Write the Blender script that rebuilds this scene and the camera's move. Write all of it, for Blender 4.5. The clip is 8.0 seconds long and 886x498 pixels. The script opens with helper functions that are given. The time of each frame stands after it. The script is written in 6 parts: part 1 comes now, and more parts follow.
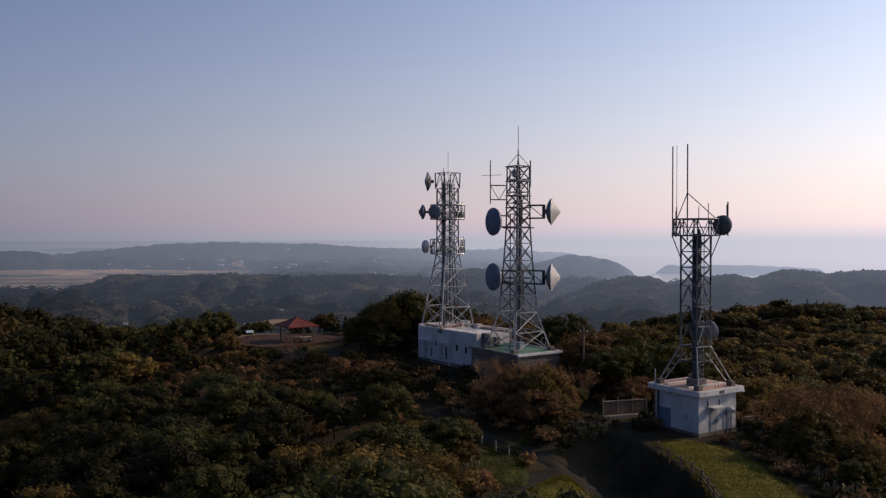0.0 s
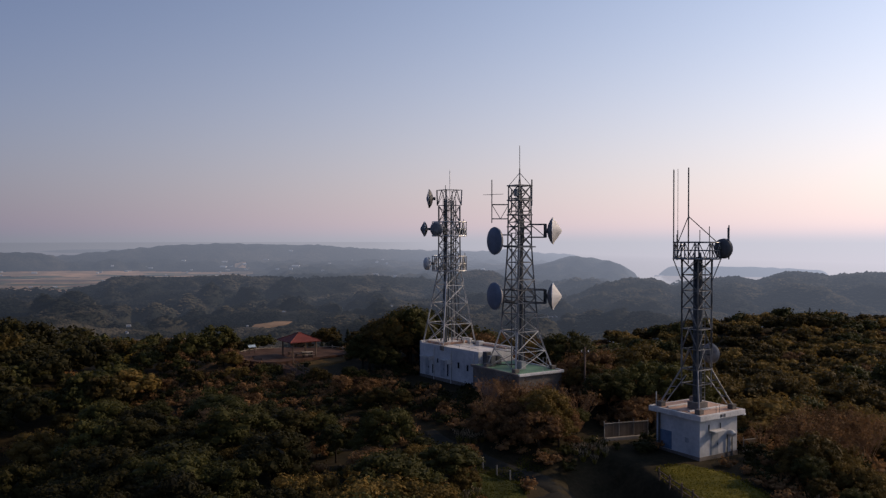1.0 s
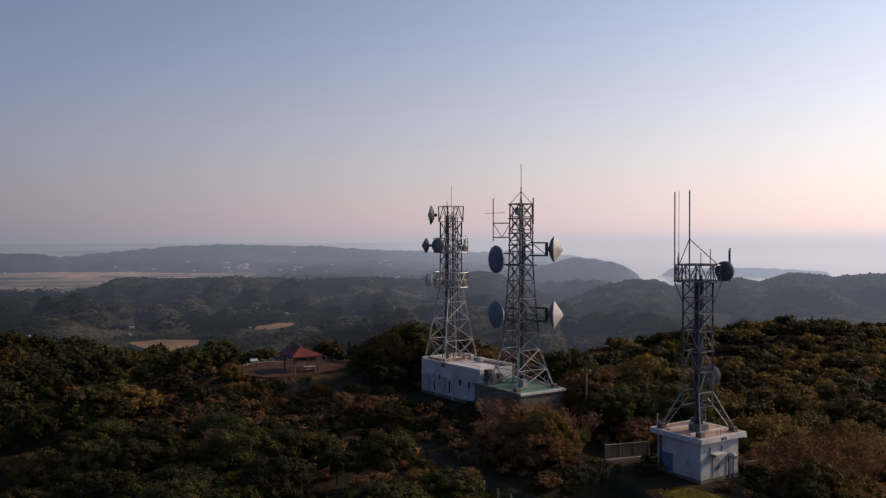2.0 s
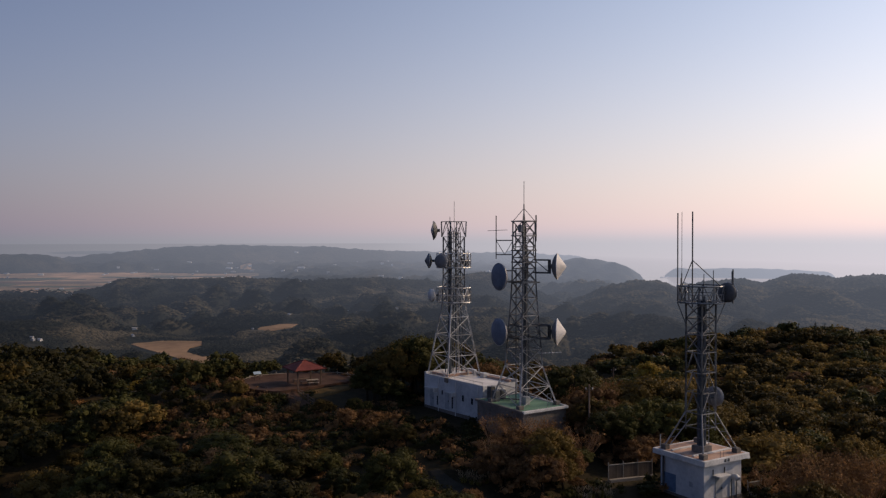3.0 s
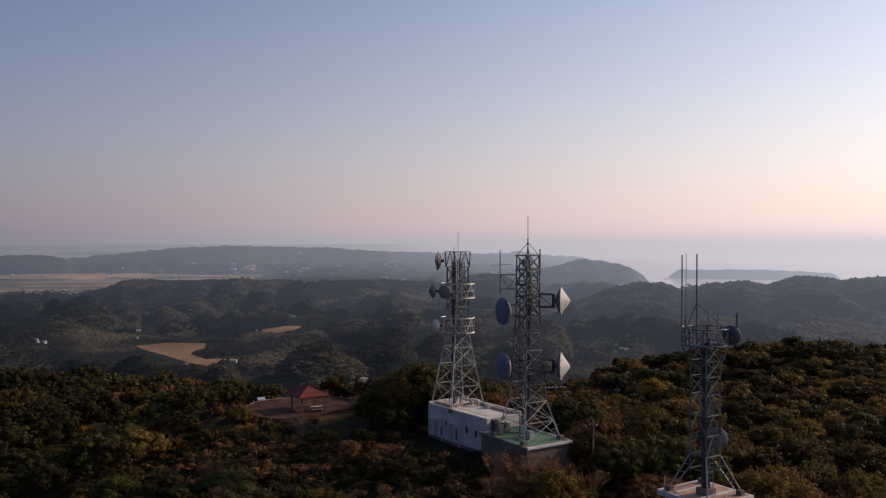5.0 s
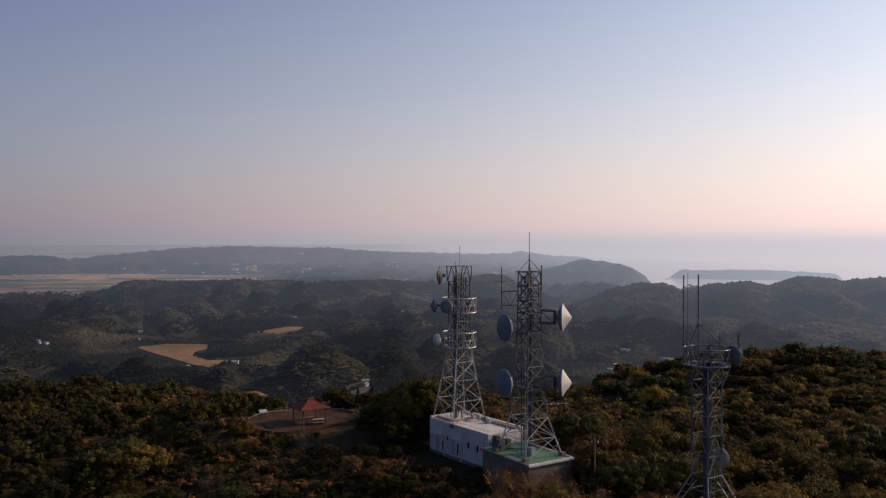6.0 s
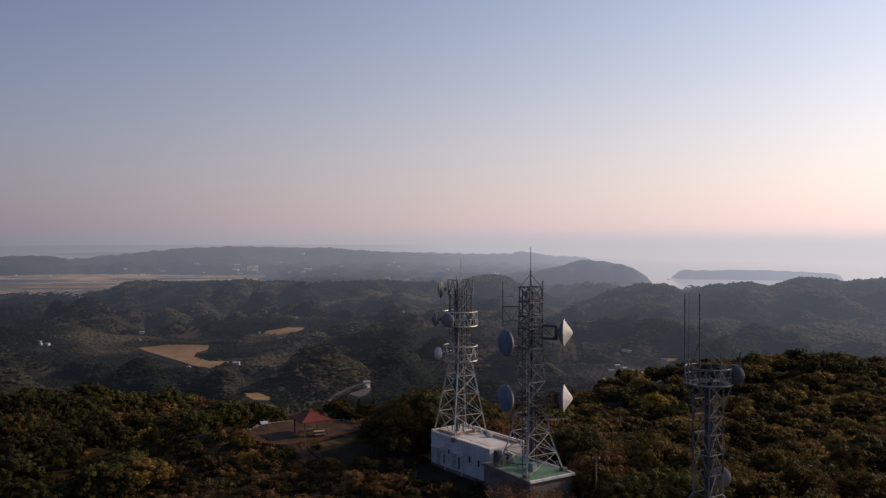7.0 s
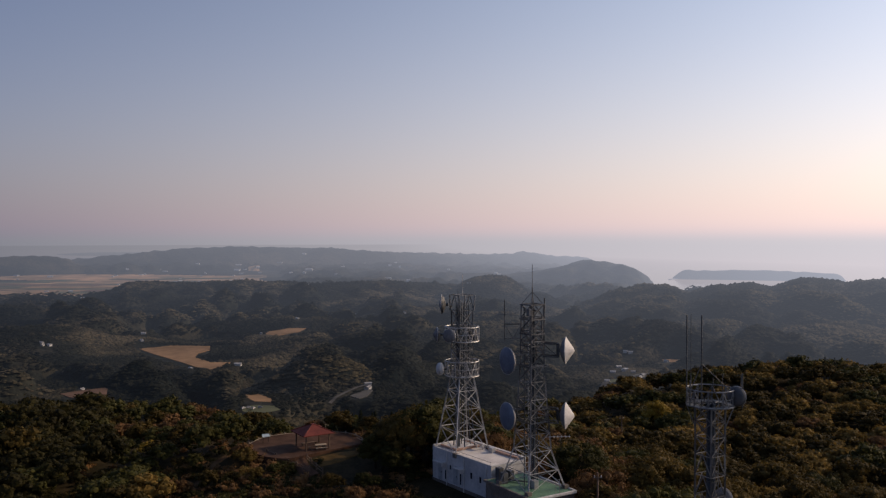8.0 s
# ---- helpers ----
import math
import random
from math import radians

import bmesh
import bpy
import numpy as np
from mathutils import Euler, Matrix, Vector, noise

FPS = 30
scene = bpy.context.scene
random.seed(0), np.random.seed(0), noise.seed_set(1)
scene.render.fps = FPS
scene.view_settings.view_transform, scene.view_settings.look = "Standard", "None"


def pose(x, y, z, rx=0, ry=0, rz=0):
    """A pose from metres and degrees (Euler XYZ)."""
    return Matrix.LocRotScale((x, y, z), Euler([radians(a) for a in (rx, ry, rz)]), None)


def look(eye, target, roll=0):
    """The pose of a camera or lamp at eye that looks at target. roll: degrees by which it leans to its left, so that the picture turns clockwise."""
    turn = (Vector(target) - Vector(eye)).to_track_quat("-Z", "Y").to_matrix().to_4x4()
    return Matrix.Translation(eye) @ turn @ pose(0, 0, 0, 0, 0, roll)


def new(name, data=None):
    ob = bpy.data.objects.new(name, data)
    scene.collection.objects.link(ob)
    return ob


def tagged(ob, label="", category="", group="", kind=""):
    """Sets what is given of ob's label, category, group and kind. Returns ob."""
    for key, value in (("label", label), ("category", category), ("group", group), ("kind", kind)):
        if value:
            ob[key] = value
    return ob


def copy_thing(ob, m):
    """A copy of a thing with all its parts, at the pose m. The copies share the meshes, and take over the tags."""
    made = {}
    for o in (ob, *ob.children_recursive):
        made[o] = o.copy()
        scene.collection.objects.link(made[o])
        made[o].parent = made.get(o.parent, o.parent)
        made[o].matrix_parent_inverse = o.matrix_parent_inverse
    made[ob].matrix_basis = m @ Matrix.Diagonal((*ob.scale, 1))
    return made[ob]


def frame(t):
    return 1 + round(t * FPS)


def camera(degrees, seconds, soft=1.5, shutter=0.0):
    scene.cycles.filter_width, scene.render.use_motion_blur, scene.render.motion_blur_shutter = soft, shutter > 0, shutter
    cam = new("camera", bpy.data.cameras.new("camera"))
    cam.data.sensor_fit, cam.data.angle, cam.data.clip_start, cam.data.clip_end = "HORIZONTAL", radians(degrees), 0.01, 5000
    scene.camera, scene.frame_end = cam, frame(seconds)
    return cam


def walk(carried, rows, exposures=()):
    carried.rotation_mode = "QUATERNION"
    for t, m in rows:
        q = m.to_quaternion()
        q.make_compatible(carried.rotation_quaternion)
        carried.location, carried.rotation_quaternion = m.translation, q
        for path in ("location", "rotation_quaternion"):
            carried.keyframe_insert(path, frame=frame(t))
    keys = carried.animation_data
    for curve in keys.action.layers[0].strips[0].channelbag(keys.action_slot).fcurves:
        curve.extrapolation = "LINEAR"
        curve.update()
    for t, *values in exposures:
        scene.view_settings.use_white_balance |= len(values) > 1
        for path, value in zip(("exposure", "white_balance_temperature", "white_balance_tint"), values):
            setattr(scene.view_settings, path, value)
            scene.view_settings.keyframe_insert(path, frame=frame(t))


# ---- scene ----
cam = camera(56.2, 8.0, soft=1.3)
METRES, EYE, TILT, LEAN, TURN = 15.0, 17.0, -0.9, 0.0, 0.0
ROWS = [
    (0.0, 0.0, 0.0, 0.0, 0.0, 0.0, -0.0),
    (0.5, 0.0042, -0.0047, 0.0664, 0.1, 0.06, 0.02),
    (1.0, 0.0086, -0.0101, 0.1315, 0.19, 0.07, -0.0),
    (1.5, 0.013, -0.0162, 0.1963, 0.28, 0.08, 0.0),
    (2.0, 0.017, -0.018, 0.2617, 0.37, 0.11, 0.02),
    (3.5, 0.0119, -0.0251, 0.4484, 0.63, 0.12, 0.03),
    (4.0, 0.0099, -0.0238, 0.5106, 0.7, 0.15, 0.04),
    (4.5, 0.0115, -0.025, 0.572, 0.75, 0.14, 0.01),
    (6.0, 0.0133, -0.0268, 0.7566, 0.91, 0.12, 0.02),
    (6.5, 0.0136, -0.0277, 0.8101, 0.95, 0.12, 0.02),
    (7.0, 0.013, -0.0268, 0.8697, 0.99, 0.11, 0.03),
    (7.5, 0.0117, -0.026, 0.9328, 1.04, 0.09, 0.03),
    (8.0, 0.0106, -0.0255, 0.9984, 1.08, 0.09, 0.04),
]
walk(cam, [(t, pose(0, 0, EYE, TILT, LEAN, TURN) @ pose(METRES * x, METRES * y, METRES * z, 90 + pitch, roll, yaw)) for t, x, y, z, yaw, pitch, roll in ROWS],
     exposures=[(0.0, 0.0, 6230, 10), (1.0, 0.0, 6320, 10), (2.0, 0.0, 6540, 10), (3.5, 0.0, 6640, 10), (6.0, 0.0, 6700, 10), (8.0, 0.0, 6740, 10)])

# ---- light ----
GLOW = (0.970, 0.242, 0.0)     # the bright side of the haze
AIR_LEFT, AIR_RIGHT = (0.195, 0.205, 0.25), (0.67, 0.65, 0.715)     # light of the hazy air away from and towards the sun
SUN_AZ, SUN_EL = 72.0, 26.0      # degrees right of ahead, degrees up
world = bpy.data.worlds.new("sky")
scene.world = world
world.use_nodes = True
wn, wl = world.node_tree.nodes, world.node_tree.links
sky = wn.new("ShaderNodeTexSky")
sky.sky_type = "NISHITA"
sky.sun_disc = False
sky.sun_elevation = radians(SUN_EL)
sky.sun_rotation = radians(SUN_AZ)
sky.altitude = 200
sky.air_density, sky.dust_density, sky.ozone_density = 1.0, 0.8, 2.5
back = wn["Background"]
SKY = 0.15
back.inputs["Strength"].default_value = SKY
# a bank of pale haze low over the sea and land, brighter towards the sun
where = wn.new("ShaderNodeTexCoord")
split = wn.new("ShaderNodeSeparateXYZ")
wl.new(where.outputs["Generated"], split.inputs[0])


def wmath(kind, a, b):
    node = wn.new("ShaderNodeMath")
    node.operation = kind
    for k, v in enumerate((a, b)):
        if isinstance(v, (int, float)):
            node.inputs[k].default_value = v
        else:
            wl.new(v, node.inputs[k])
    return node.outputs[0]


thick = wmath("POWER", 2.718, wmath("MULTIPLY", wmath("MAXIMUM", split.outputs["Z"], 0.0), -1 / 0.17))
toward = wn.new("ShaderNodeVectorMath")
toward.operation = "DOT_PRODUCT"
wl.new(where.outputs["Generated"], toward.inputs[0])
toward.inputs[1].default_value = GLOW
bright = wn.new("ShaderNodeMapRange")
bright.inputs["From Min"].default_value, bright.inputs["From Max"].default_value = -0.35, 0.72
wl.new(toward.outputs["Value"], bright.inputs["Value"])
haze = wn.new("ShaderNodeMix")
haze.data_type = "RGBA"
haze.inputs["A"].default_value = (0.40 / SKY, 0.385 / SKY, 0.455 / SKY, 1)
haze.inputs["B"].default_value = (0.805 / SKY, 0.722 / SKY, 0.805 / SKY, 1)
wl.new(bright.outputs["Result"], haze.inputs["Factor"])
veil = wn.new("ShaderNodeMix")
veil.data_type = "RGBA"
wl.new(thick, veil.inputs["Factor"])
wl.new(sky.outputs["Color"], veil.inputs["A"])
wl.new(haze.outputs["Result"], veil.inputs["B"])
# the whole sky pales and warms towards the sun and deepens away from it
glare = wn.new("ShaderNodeMapRange")
glare.inputs["From Min"].default_value, glare.inputs["From Max"].default_value = -0.6, 1.0
wl.new(toward.outputs["Value"], glare.inputs["Value"])
gain = wn.new("ShaderNodeMix")
gain.data_type = "RGBA"
gain.inputs["A"].default_value, gain.inputs["B"].default_value = (0.422, 0.407, 0.513, 1), (1.495, 1.288, 1.125, 1)
wl.new(glare.outputs["Result"], gain.inputs["Factor"])
lit = wn.new("ShaderNodeMix")
lit.data_type, lit.blend_type = "RGBA", "MULTIPLY"
lit.inputs["Factor"].default_value = 1
wl.new(veil.outputs["Result"], lit.inputs["A"])
wl.new(gain.outputs["Result"], lit.inputs["B"])
# the greyer air right over the horizon
rise = wmath("DIVIDE", wmath("MAXIMUM", wmath("ADD", split.outputs["Z"], 0.0075), 0.0), 0.0145)
low = wmath("MULTIPLY", 0.96, wmath("POWER", 2.718, wmath("MULTIPLY", wmath("MULTIPLY", rise, rise), -1.0)))
murk = wn.new("ShaderNodeMix")
murk.data_type = "RGBA"
murk.inputs["A"].default_value, murk.inputs["B"].default_value = [(*(c / SKY for c in air), 1) for air in (AIR_LEFT, AIR_RIGHT)]
wl.new(bright.outputs["Result"], murk.inputs["Factor"])
rim = wn.new("ShaderNodeMix")
rim.data_type = "RGBA"
wl.new(low, rim.inputs["Factor"])
wl.new(lit.outputs["Result"], rim.inputs["A"])
wl.new(murk.outputs["Result"], rim.inputs["B"])
wl.new(rim.outputs["Result"], back.inputs["Color"])

sun_data = bpy.data.lights.new("sun", "SUN")
sun_data.energy, sun_data.angle, sun_data.color = 2.9, radians(0.6), (1.0, 0.74, 0.50)
sun = new("sun", sun_data)
az, el = radians(SUN_AZ), radians(SUN_EL)
sun_from = Vector((math.sin(az) * math.cos(el), math.cos(az) * math.cos(el), math.sin(el)))
sun.matrix_basis = look(sun_from * 300, (0, 0, 0))


# ---- materials ----
def paint(name, dark, light, rough=0.8, metal=0.0, scale=1.0, fine=12.0, bump=0.1, relief=0.05, random=0.0, island=0.0, spec=0.4):
    """A surface that varies between two colours at two scales, with fine relief."""
    m = bpy.data.materials.new(name)
    m.use_nodes = True
    n, l = m.node_tree.nodes, m.node_tree.links
    b = n["Principled BSDF"]
    b.inputs["Roughness"].default_value, b.inputs["Metallic"].default_value = rough, metal
    b.inputs["Specular IOR Level"].default_value = spec
    g = n.new("ShaderNodeNewGeometry")
    big, small = n.new("ShaderNodeTexNoise"), n.new("ShaderNodeTexNoise")
    big.inputs["Scale"].default_value, big.inputs["Detail"].default_value = scale, 4
    small.inputs["Scale"].default_value, small.inputs["Detail"].default_value = fine, 3
    l.new(g.outputs["Position"], big.inputs["Vector"])
    l.new(g.outputs["Position"], small.inputs["Vector"])
    value = n.new("ShaderNodeMath")
    value.operation = "MULTIPLY_ADD"
    l.new(small.outputs["Fac"], value.inputs[0])
    value.inputs[1].default_value = 0.5
    l.new(big.outputs["Fac"], value.inputs[2])
    last = value.outputs[0]
    centre = 0.75
    for amount, node, socket in ((random, "ShaderNodeObjectInfo", "Random"), (island, "ShaderNodeNewGeometry", "Random Per Island")):
        if amount:
            add = n.new("ShaderNodeMath")
            add.operation = "MULTIPLY_ADD"
            l.new(n.new(node).outputs[socket], add.inputs[0])
            add.inputs[1].default_value = amount
            l.new(last, add.inputs[2])
            last, centre = add.outputs[0], centre + amount / 2
    span = 0.22 + 0.4 * (random + island)
    fit = n.new("ShaderNodeMapRange")
    fit.inputs["From Min"].default_value, fit.inputs["From Max"].default_value = centre - span, centre + span
    l.new(last, fit.inputs["Value"])
    mix = n.new("ShaderNodeMix")
    mix.data_type = "RGBA"
    mix.inputs["A"].default_value, mix.inputs["B"].default_value = (*dark, 1), (*light, 1)
    l.new(fit.outputs["Result"], mix.inputs["Factor"])
    l.new(mix.outputs["Result"], b.inputs["Base Color"])
    if bump:
        rel = n.new("ShaderNodeBump")
        rel.inputs["Strength"].default_value, rel.inputs["Distance"].default_value = bump, relief
        l.new(small.outputs["Fac"], rel.inputs["Height"])
        l.new(rel.outputs["Normal"], b.inputs["Normal"])
    return m


def leafy(m, share=0.3):
    """Thin leaves let some of the sun through."""
    n, l = m.node_tree.nodes, m.node_tree.links
    b, thin, mix = n["Principled BSDF"], n.new("ShaderNodeBsdfTranslucent"), n.new("ShaderNodeMixShader")
    l.new(b.inputs["Base Color"].links[0].from_socket, thin.inputs["Color"])
    mix.inputs["Fac"].default_value = share
    l.new(b.outputs["BSDF"], mix.inputs[1])
    l.new(thin.outputs["BSDF"], mix.inputs[2])
    l.new(mix.outputs["Shader"], n["Material Output"].inputs["Surface"])
    return m


WHITE_WALL = paint("white_wall", (0.32, 0.33, 0.35), (0.50, 0.505, 0.515), 0.85, scale=0.5, fine=3)
SLAB = paint("white_slab", (0.36, 0.36, 0.36), (0.62, 0.61, 0.60), 0.85, scale=0.7, fine=5)
TERRACOTTA = paint("roof_coating", (0.26, 0.15, 0.10), (0.50, 0.33, 0.24), 0.8, scale=0.7, fine=4)
GREY_ROOF = paint("pale_roof", (0.42, 0.40, 0.39), (0.62, 0.60, 0.58), 0.85, scale=0.5, fine=5)
GREEN_ROOF = paint("green_roof", (0.05, 0.115, 0.07), (0.12, 0.235, 0.15), 0.7, scale=0.7, fine=5)
CONCRETE = paint("old_concrete", (0.085, 0.074, 0.064), (0.18, 0.155, 0.138), 0.9, scale=0.7, fine=5)
# One steel in three tones: the backlight on mast tops is in the colour.
STEEL = paint("galvanised_steel", (0.22, 0.22, 0.222), (0.66, 0.65, 0.64), 0.38, 0.4, scale=1.5, fine=9, random=0.6)
# Wide random tones also stand in for glints on single bars.
MID_STEEL = paint("half_lit_steel", (0.065, 0.068, 0.07), (0.31, 0.31, 0.315), 0.42, 0.3, scale=1.5, fine=9, random=0.7)
DARK_STEEL = paint("dark_steel", (0.04, 0.042, 0.045), (0.10, 0.105, 0.11), 0.6, 0.15, scale=1.5, fine=9, random=0.3)
BACKLIT_STEEL = paint("backlit_steel", (0.035, 0.037, 0.040), (0.20, 0.20, 0.205), 0.42, 0.3, scale=1.5, fine=9, random=0.7)
CABLE = paint("cable_jacket", (0.022, 0.030, 0.042), (0.05, 0.065, 0.085), 0.6, scale=2, fine=14)
DISH_WHITE = paint("radome_cloth", (0.38, 0.37, 0.37), (0.60, 0.585, 0.575), 0.7, scale=0.8, fine=5)
DISH_BLUE = paint("grey_blue_radome", (0.085, 0.105, 0.15), (0.15, 0.18, 0.24), 0.6, scale=0.8, fine=5)
DISH_BACK = paint("dull_dish_back", (0.055, 0.057, 0.062), (0.12, 0.122, 0.13), 0.7, scale=0.9, fine=5)
DISH_GREY = paint("grey_radome", (0.10, 0.10, 0.11), (0.20, 0.20, 0.21), 0.65, scale=0.9, fine=5)
DOOR_GREY = paint("door_paint", (0.20, 0.22, 0.24), (0.32, 0.34, 0.36), 0.6, scale=1.5, fine=8)
GLASS = paint("dark_window", (0.015, 0.018, 0.022), (0.03, 0.035, 0.04), 0.15, scale=1, fine=3, bump=0)
RED_ROOF = paint("red_roof_sheet", (0.085, 0.020, 0.016), (0.17, 0.042, 0.032), 0.7, scale=0.9, fine=6, spec=0.2)
TIMBER = paint("weathered_timber", (0.07, 0.045, 0.03), (0.16, 0.11, 0.08), 0.85, scale=2.5, fine=14, random=0.5)
PALE_TIMBER = paint("pale_log", (0.20, 0.16, 0.12), (0.36, 0.31, 0.25), 0.85, scale=2.5, fine=14, random=0.5)
PAVING = paint("red_paving", (0.038, 0.021, 0.014), (0.092, 0.052, 0.036), 0.9, scale=0.5, fine=5, spec=0.1)
TRODDEN = paint("trodden_earth", (0.045, 0.028, 0.016), (0.12, 0.075, 0.042), 0.95, scale=0.5, fine=5, bump=0.5, spec=0.05)
AGED_CONCRETE = paint("aged_pale_concrete", (0.15, 0.135, 0.115), (0.30, 0.27, 0.235), 0.9, scale=0.9, fine=6, random=0.3)
RUSTY_SHEET = paint("rusty_sheet", (0.06, 0.044, 0.032), (0.13, 0.096, 0.07), 0.85, scale=1.2, fine=6, random=0.4)
PALE_PANEL = paint("pale_panel", (0.26, 0.34, 0.38), (0.38, 0.46, 0.50), 0.5, scale=1.5, fine=6, bump=0)
BLUE_PANEL = paint("blue_sheet", (0.07, 0.115, 0.19), (0.12, 0.18, 0.28), 0.6, scale=1.2, fine=6)
# asphalt darkened; part of the lanes' shade is in this colour
ASPHALT = paint("shaded_asphalt", (0.018, 0.017, 0.014), (0.036, 0.034, 0.028), 0.95, scale=0.5, fine=6, spec=0.05)
VERGE_TURF = paint("rough_verge_turf", (0.016, 0.020, 0.005), (0.055, 0.058, 0.013), 0.95, scale=0.6, fine=5, bump=0.5, spec=0.1)
LAWN = paint("short_grass", (0.036, 0.038, 0.005), (0.125, 0.105, 0.015), 0.95, scale=0.6, fine=5, bump=0.5, spec=0.1)
DRY_TURF = paint("dry_turf", (0.055, 0.038, 0.016), (0.14, 0.090, 0.038), 0.95, scale=0.5, fine=5, bump=0.5, spec=0.05)
EARTH = paint("leaf_litter", (0.012, 0.011, 0.005), (0.045, 0.033, 0.017), 0.95, scale=0.3, fine=3, bump=0.5, spec=0.1)
BARK = paint("bark", (0.018, 0.014, 0.010), (0.05, 0.04, 0.03), 0.9, scale=2, fine=12, spec=0.1)
EVERGREEN = leafy(paint("evergreen_leaves", (0.008, 0.009, 0.003), (0.086, 0.081, 0.022), 0.66, scale=0.16, fine=1.2, bump=0, random=0.5, island=0.22, spec=0.10))
# a darker copy of the evergreen leaves, with shade put into the colour
SHADE_GREEN = leafy(paint("shade_green_leaves", (0.006, 0.006, 0.003), (0.056, 0.048, 0.013), 0.66, scale=0.16, fine=1.2, bump=0, random=0.5, island=0.22, spec=0.10))
OLIVE = leafy(paint("olive_leaves", (0.016, 0.014, 0.004), (0.156, 0.104, 0.027), 0.7, scale=0.16, fine=1.2, bump=0, random=0.5, island=0.22, spec=0.10))
# pale copy of the olive leaves; sun and glare are put into its colour
LIT_SCRUB = leafy(paint("lit_scrub_leaves", (0.034, 0.027, 0.007), (0.242, 0.158, 0.046), 0.75, scale=0.14, fine=1.0, bump=0, random=0.5, island=0.22, spec=0.08))
RUSSET = leafy(paint("russet_leaves", (0.042, 0.024, 0.012), (0.265, 0.148, 0.066), 0.8, scale=0.16, fine=1.2, bump=0, random=0.5, island=0.22, spec=0.08))
YELLOW = leafy(paint("yellow_leaves", (0.14, 0.095, 0.014), (0.45, 0.30, 0.05), 0.65, scale=0.16, fine=1.2, bump=0, random=0.4, island=0.22, spec=0.12))
TWIG = paint("red_brown_twig", (0.17, 0.102, 0.054), (0.40, 0.240, 0.130), 0.85, scale=1, fine=6, bump=0, spec=0.1)
BLADE = leafy(paint("grass_blades", (0.06, 0.062, 0.010), (0.21, 0.175, 0.026), 0.8, scale=0.5, fine=3, bump=0, island=0.5, spec=0.1), 0.4)
DARK_BLADE = leafy(paint("dark_grass_blades", (0.025, 0.030, 0.007), (0.10, 0.10, 0.02), 0.8, scale=0.5, fine=3, bump=0, island=0.5, spec=0.1), 0.4)
CONIFER = paint("conifer_needles", (0.004, 0.007, 0.004), (0.025, 0.028, 0.012), 0.8, scale=0.3, fine=2, bump=0, island=0.5, spec=0.05)
STRAW = paint("pampas_straw", (0.06, 0.045, 0.02), (0.42, 0.32, 0.20), 0.8, scale=0.5, fine=3, bump=0, island=0.8)

# Haze of kilometres of lit air, put into far materials as glow by distance.
HAZE_GLOW = ((0.0, 0.0), (700, 0.01), (1300, 0.036), (1900, 0.086), (2600, 0.165), (3300, 0.30), (4000, 0.43), (4500, 0.60), (4800, 0.78), (4950, 0.88))


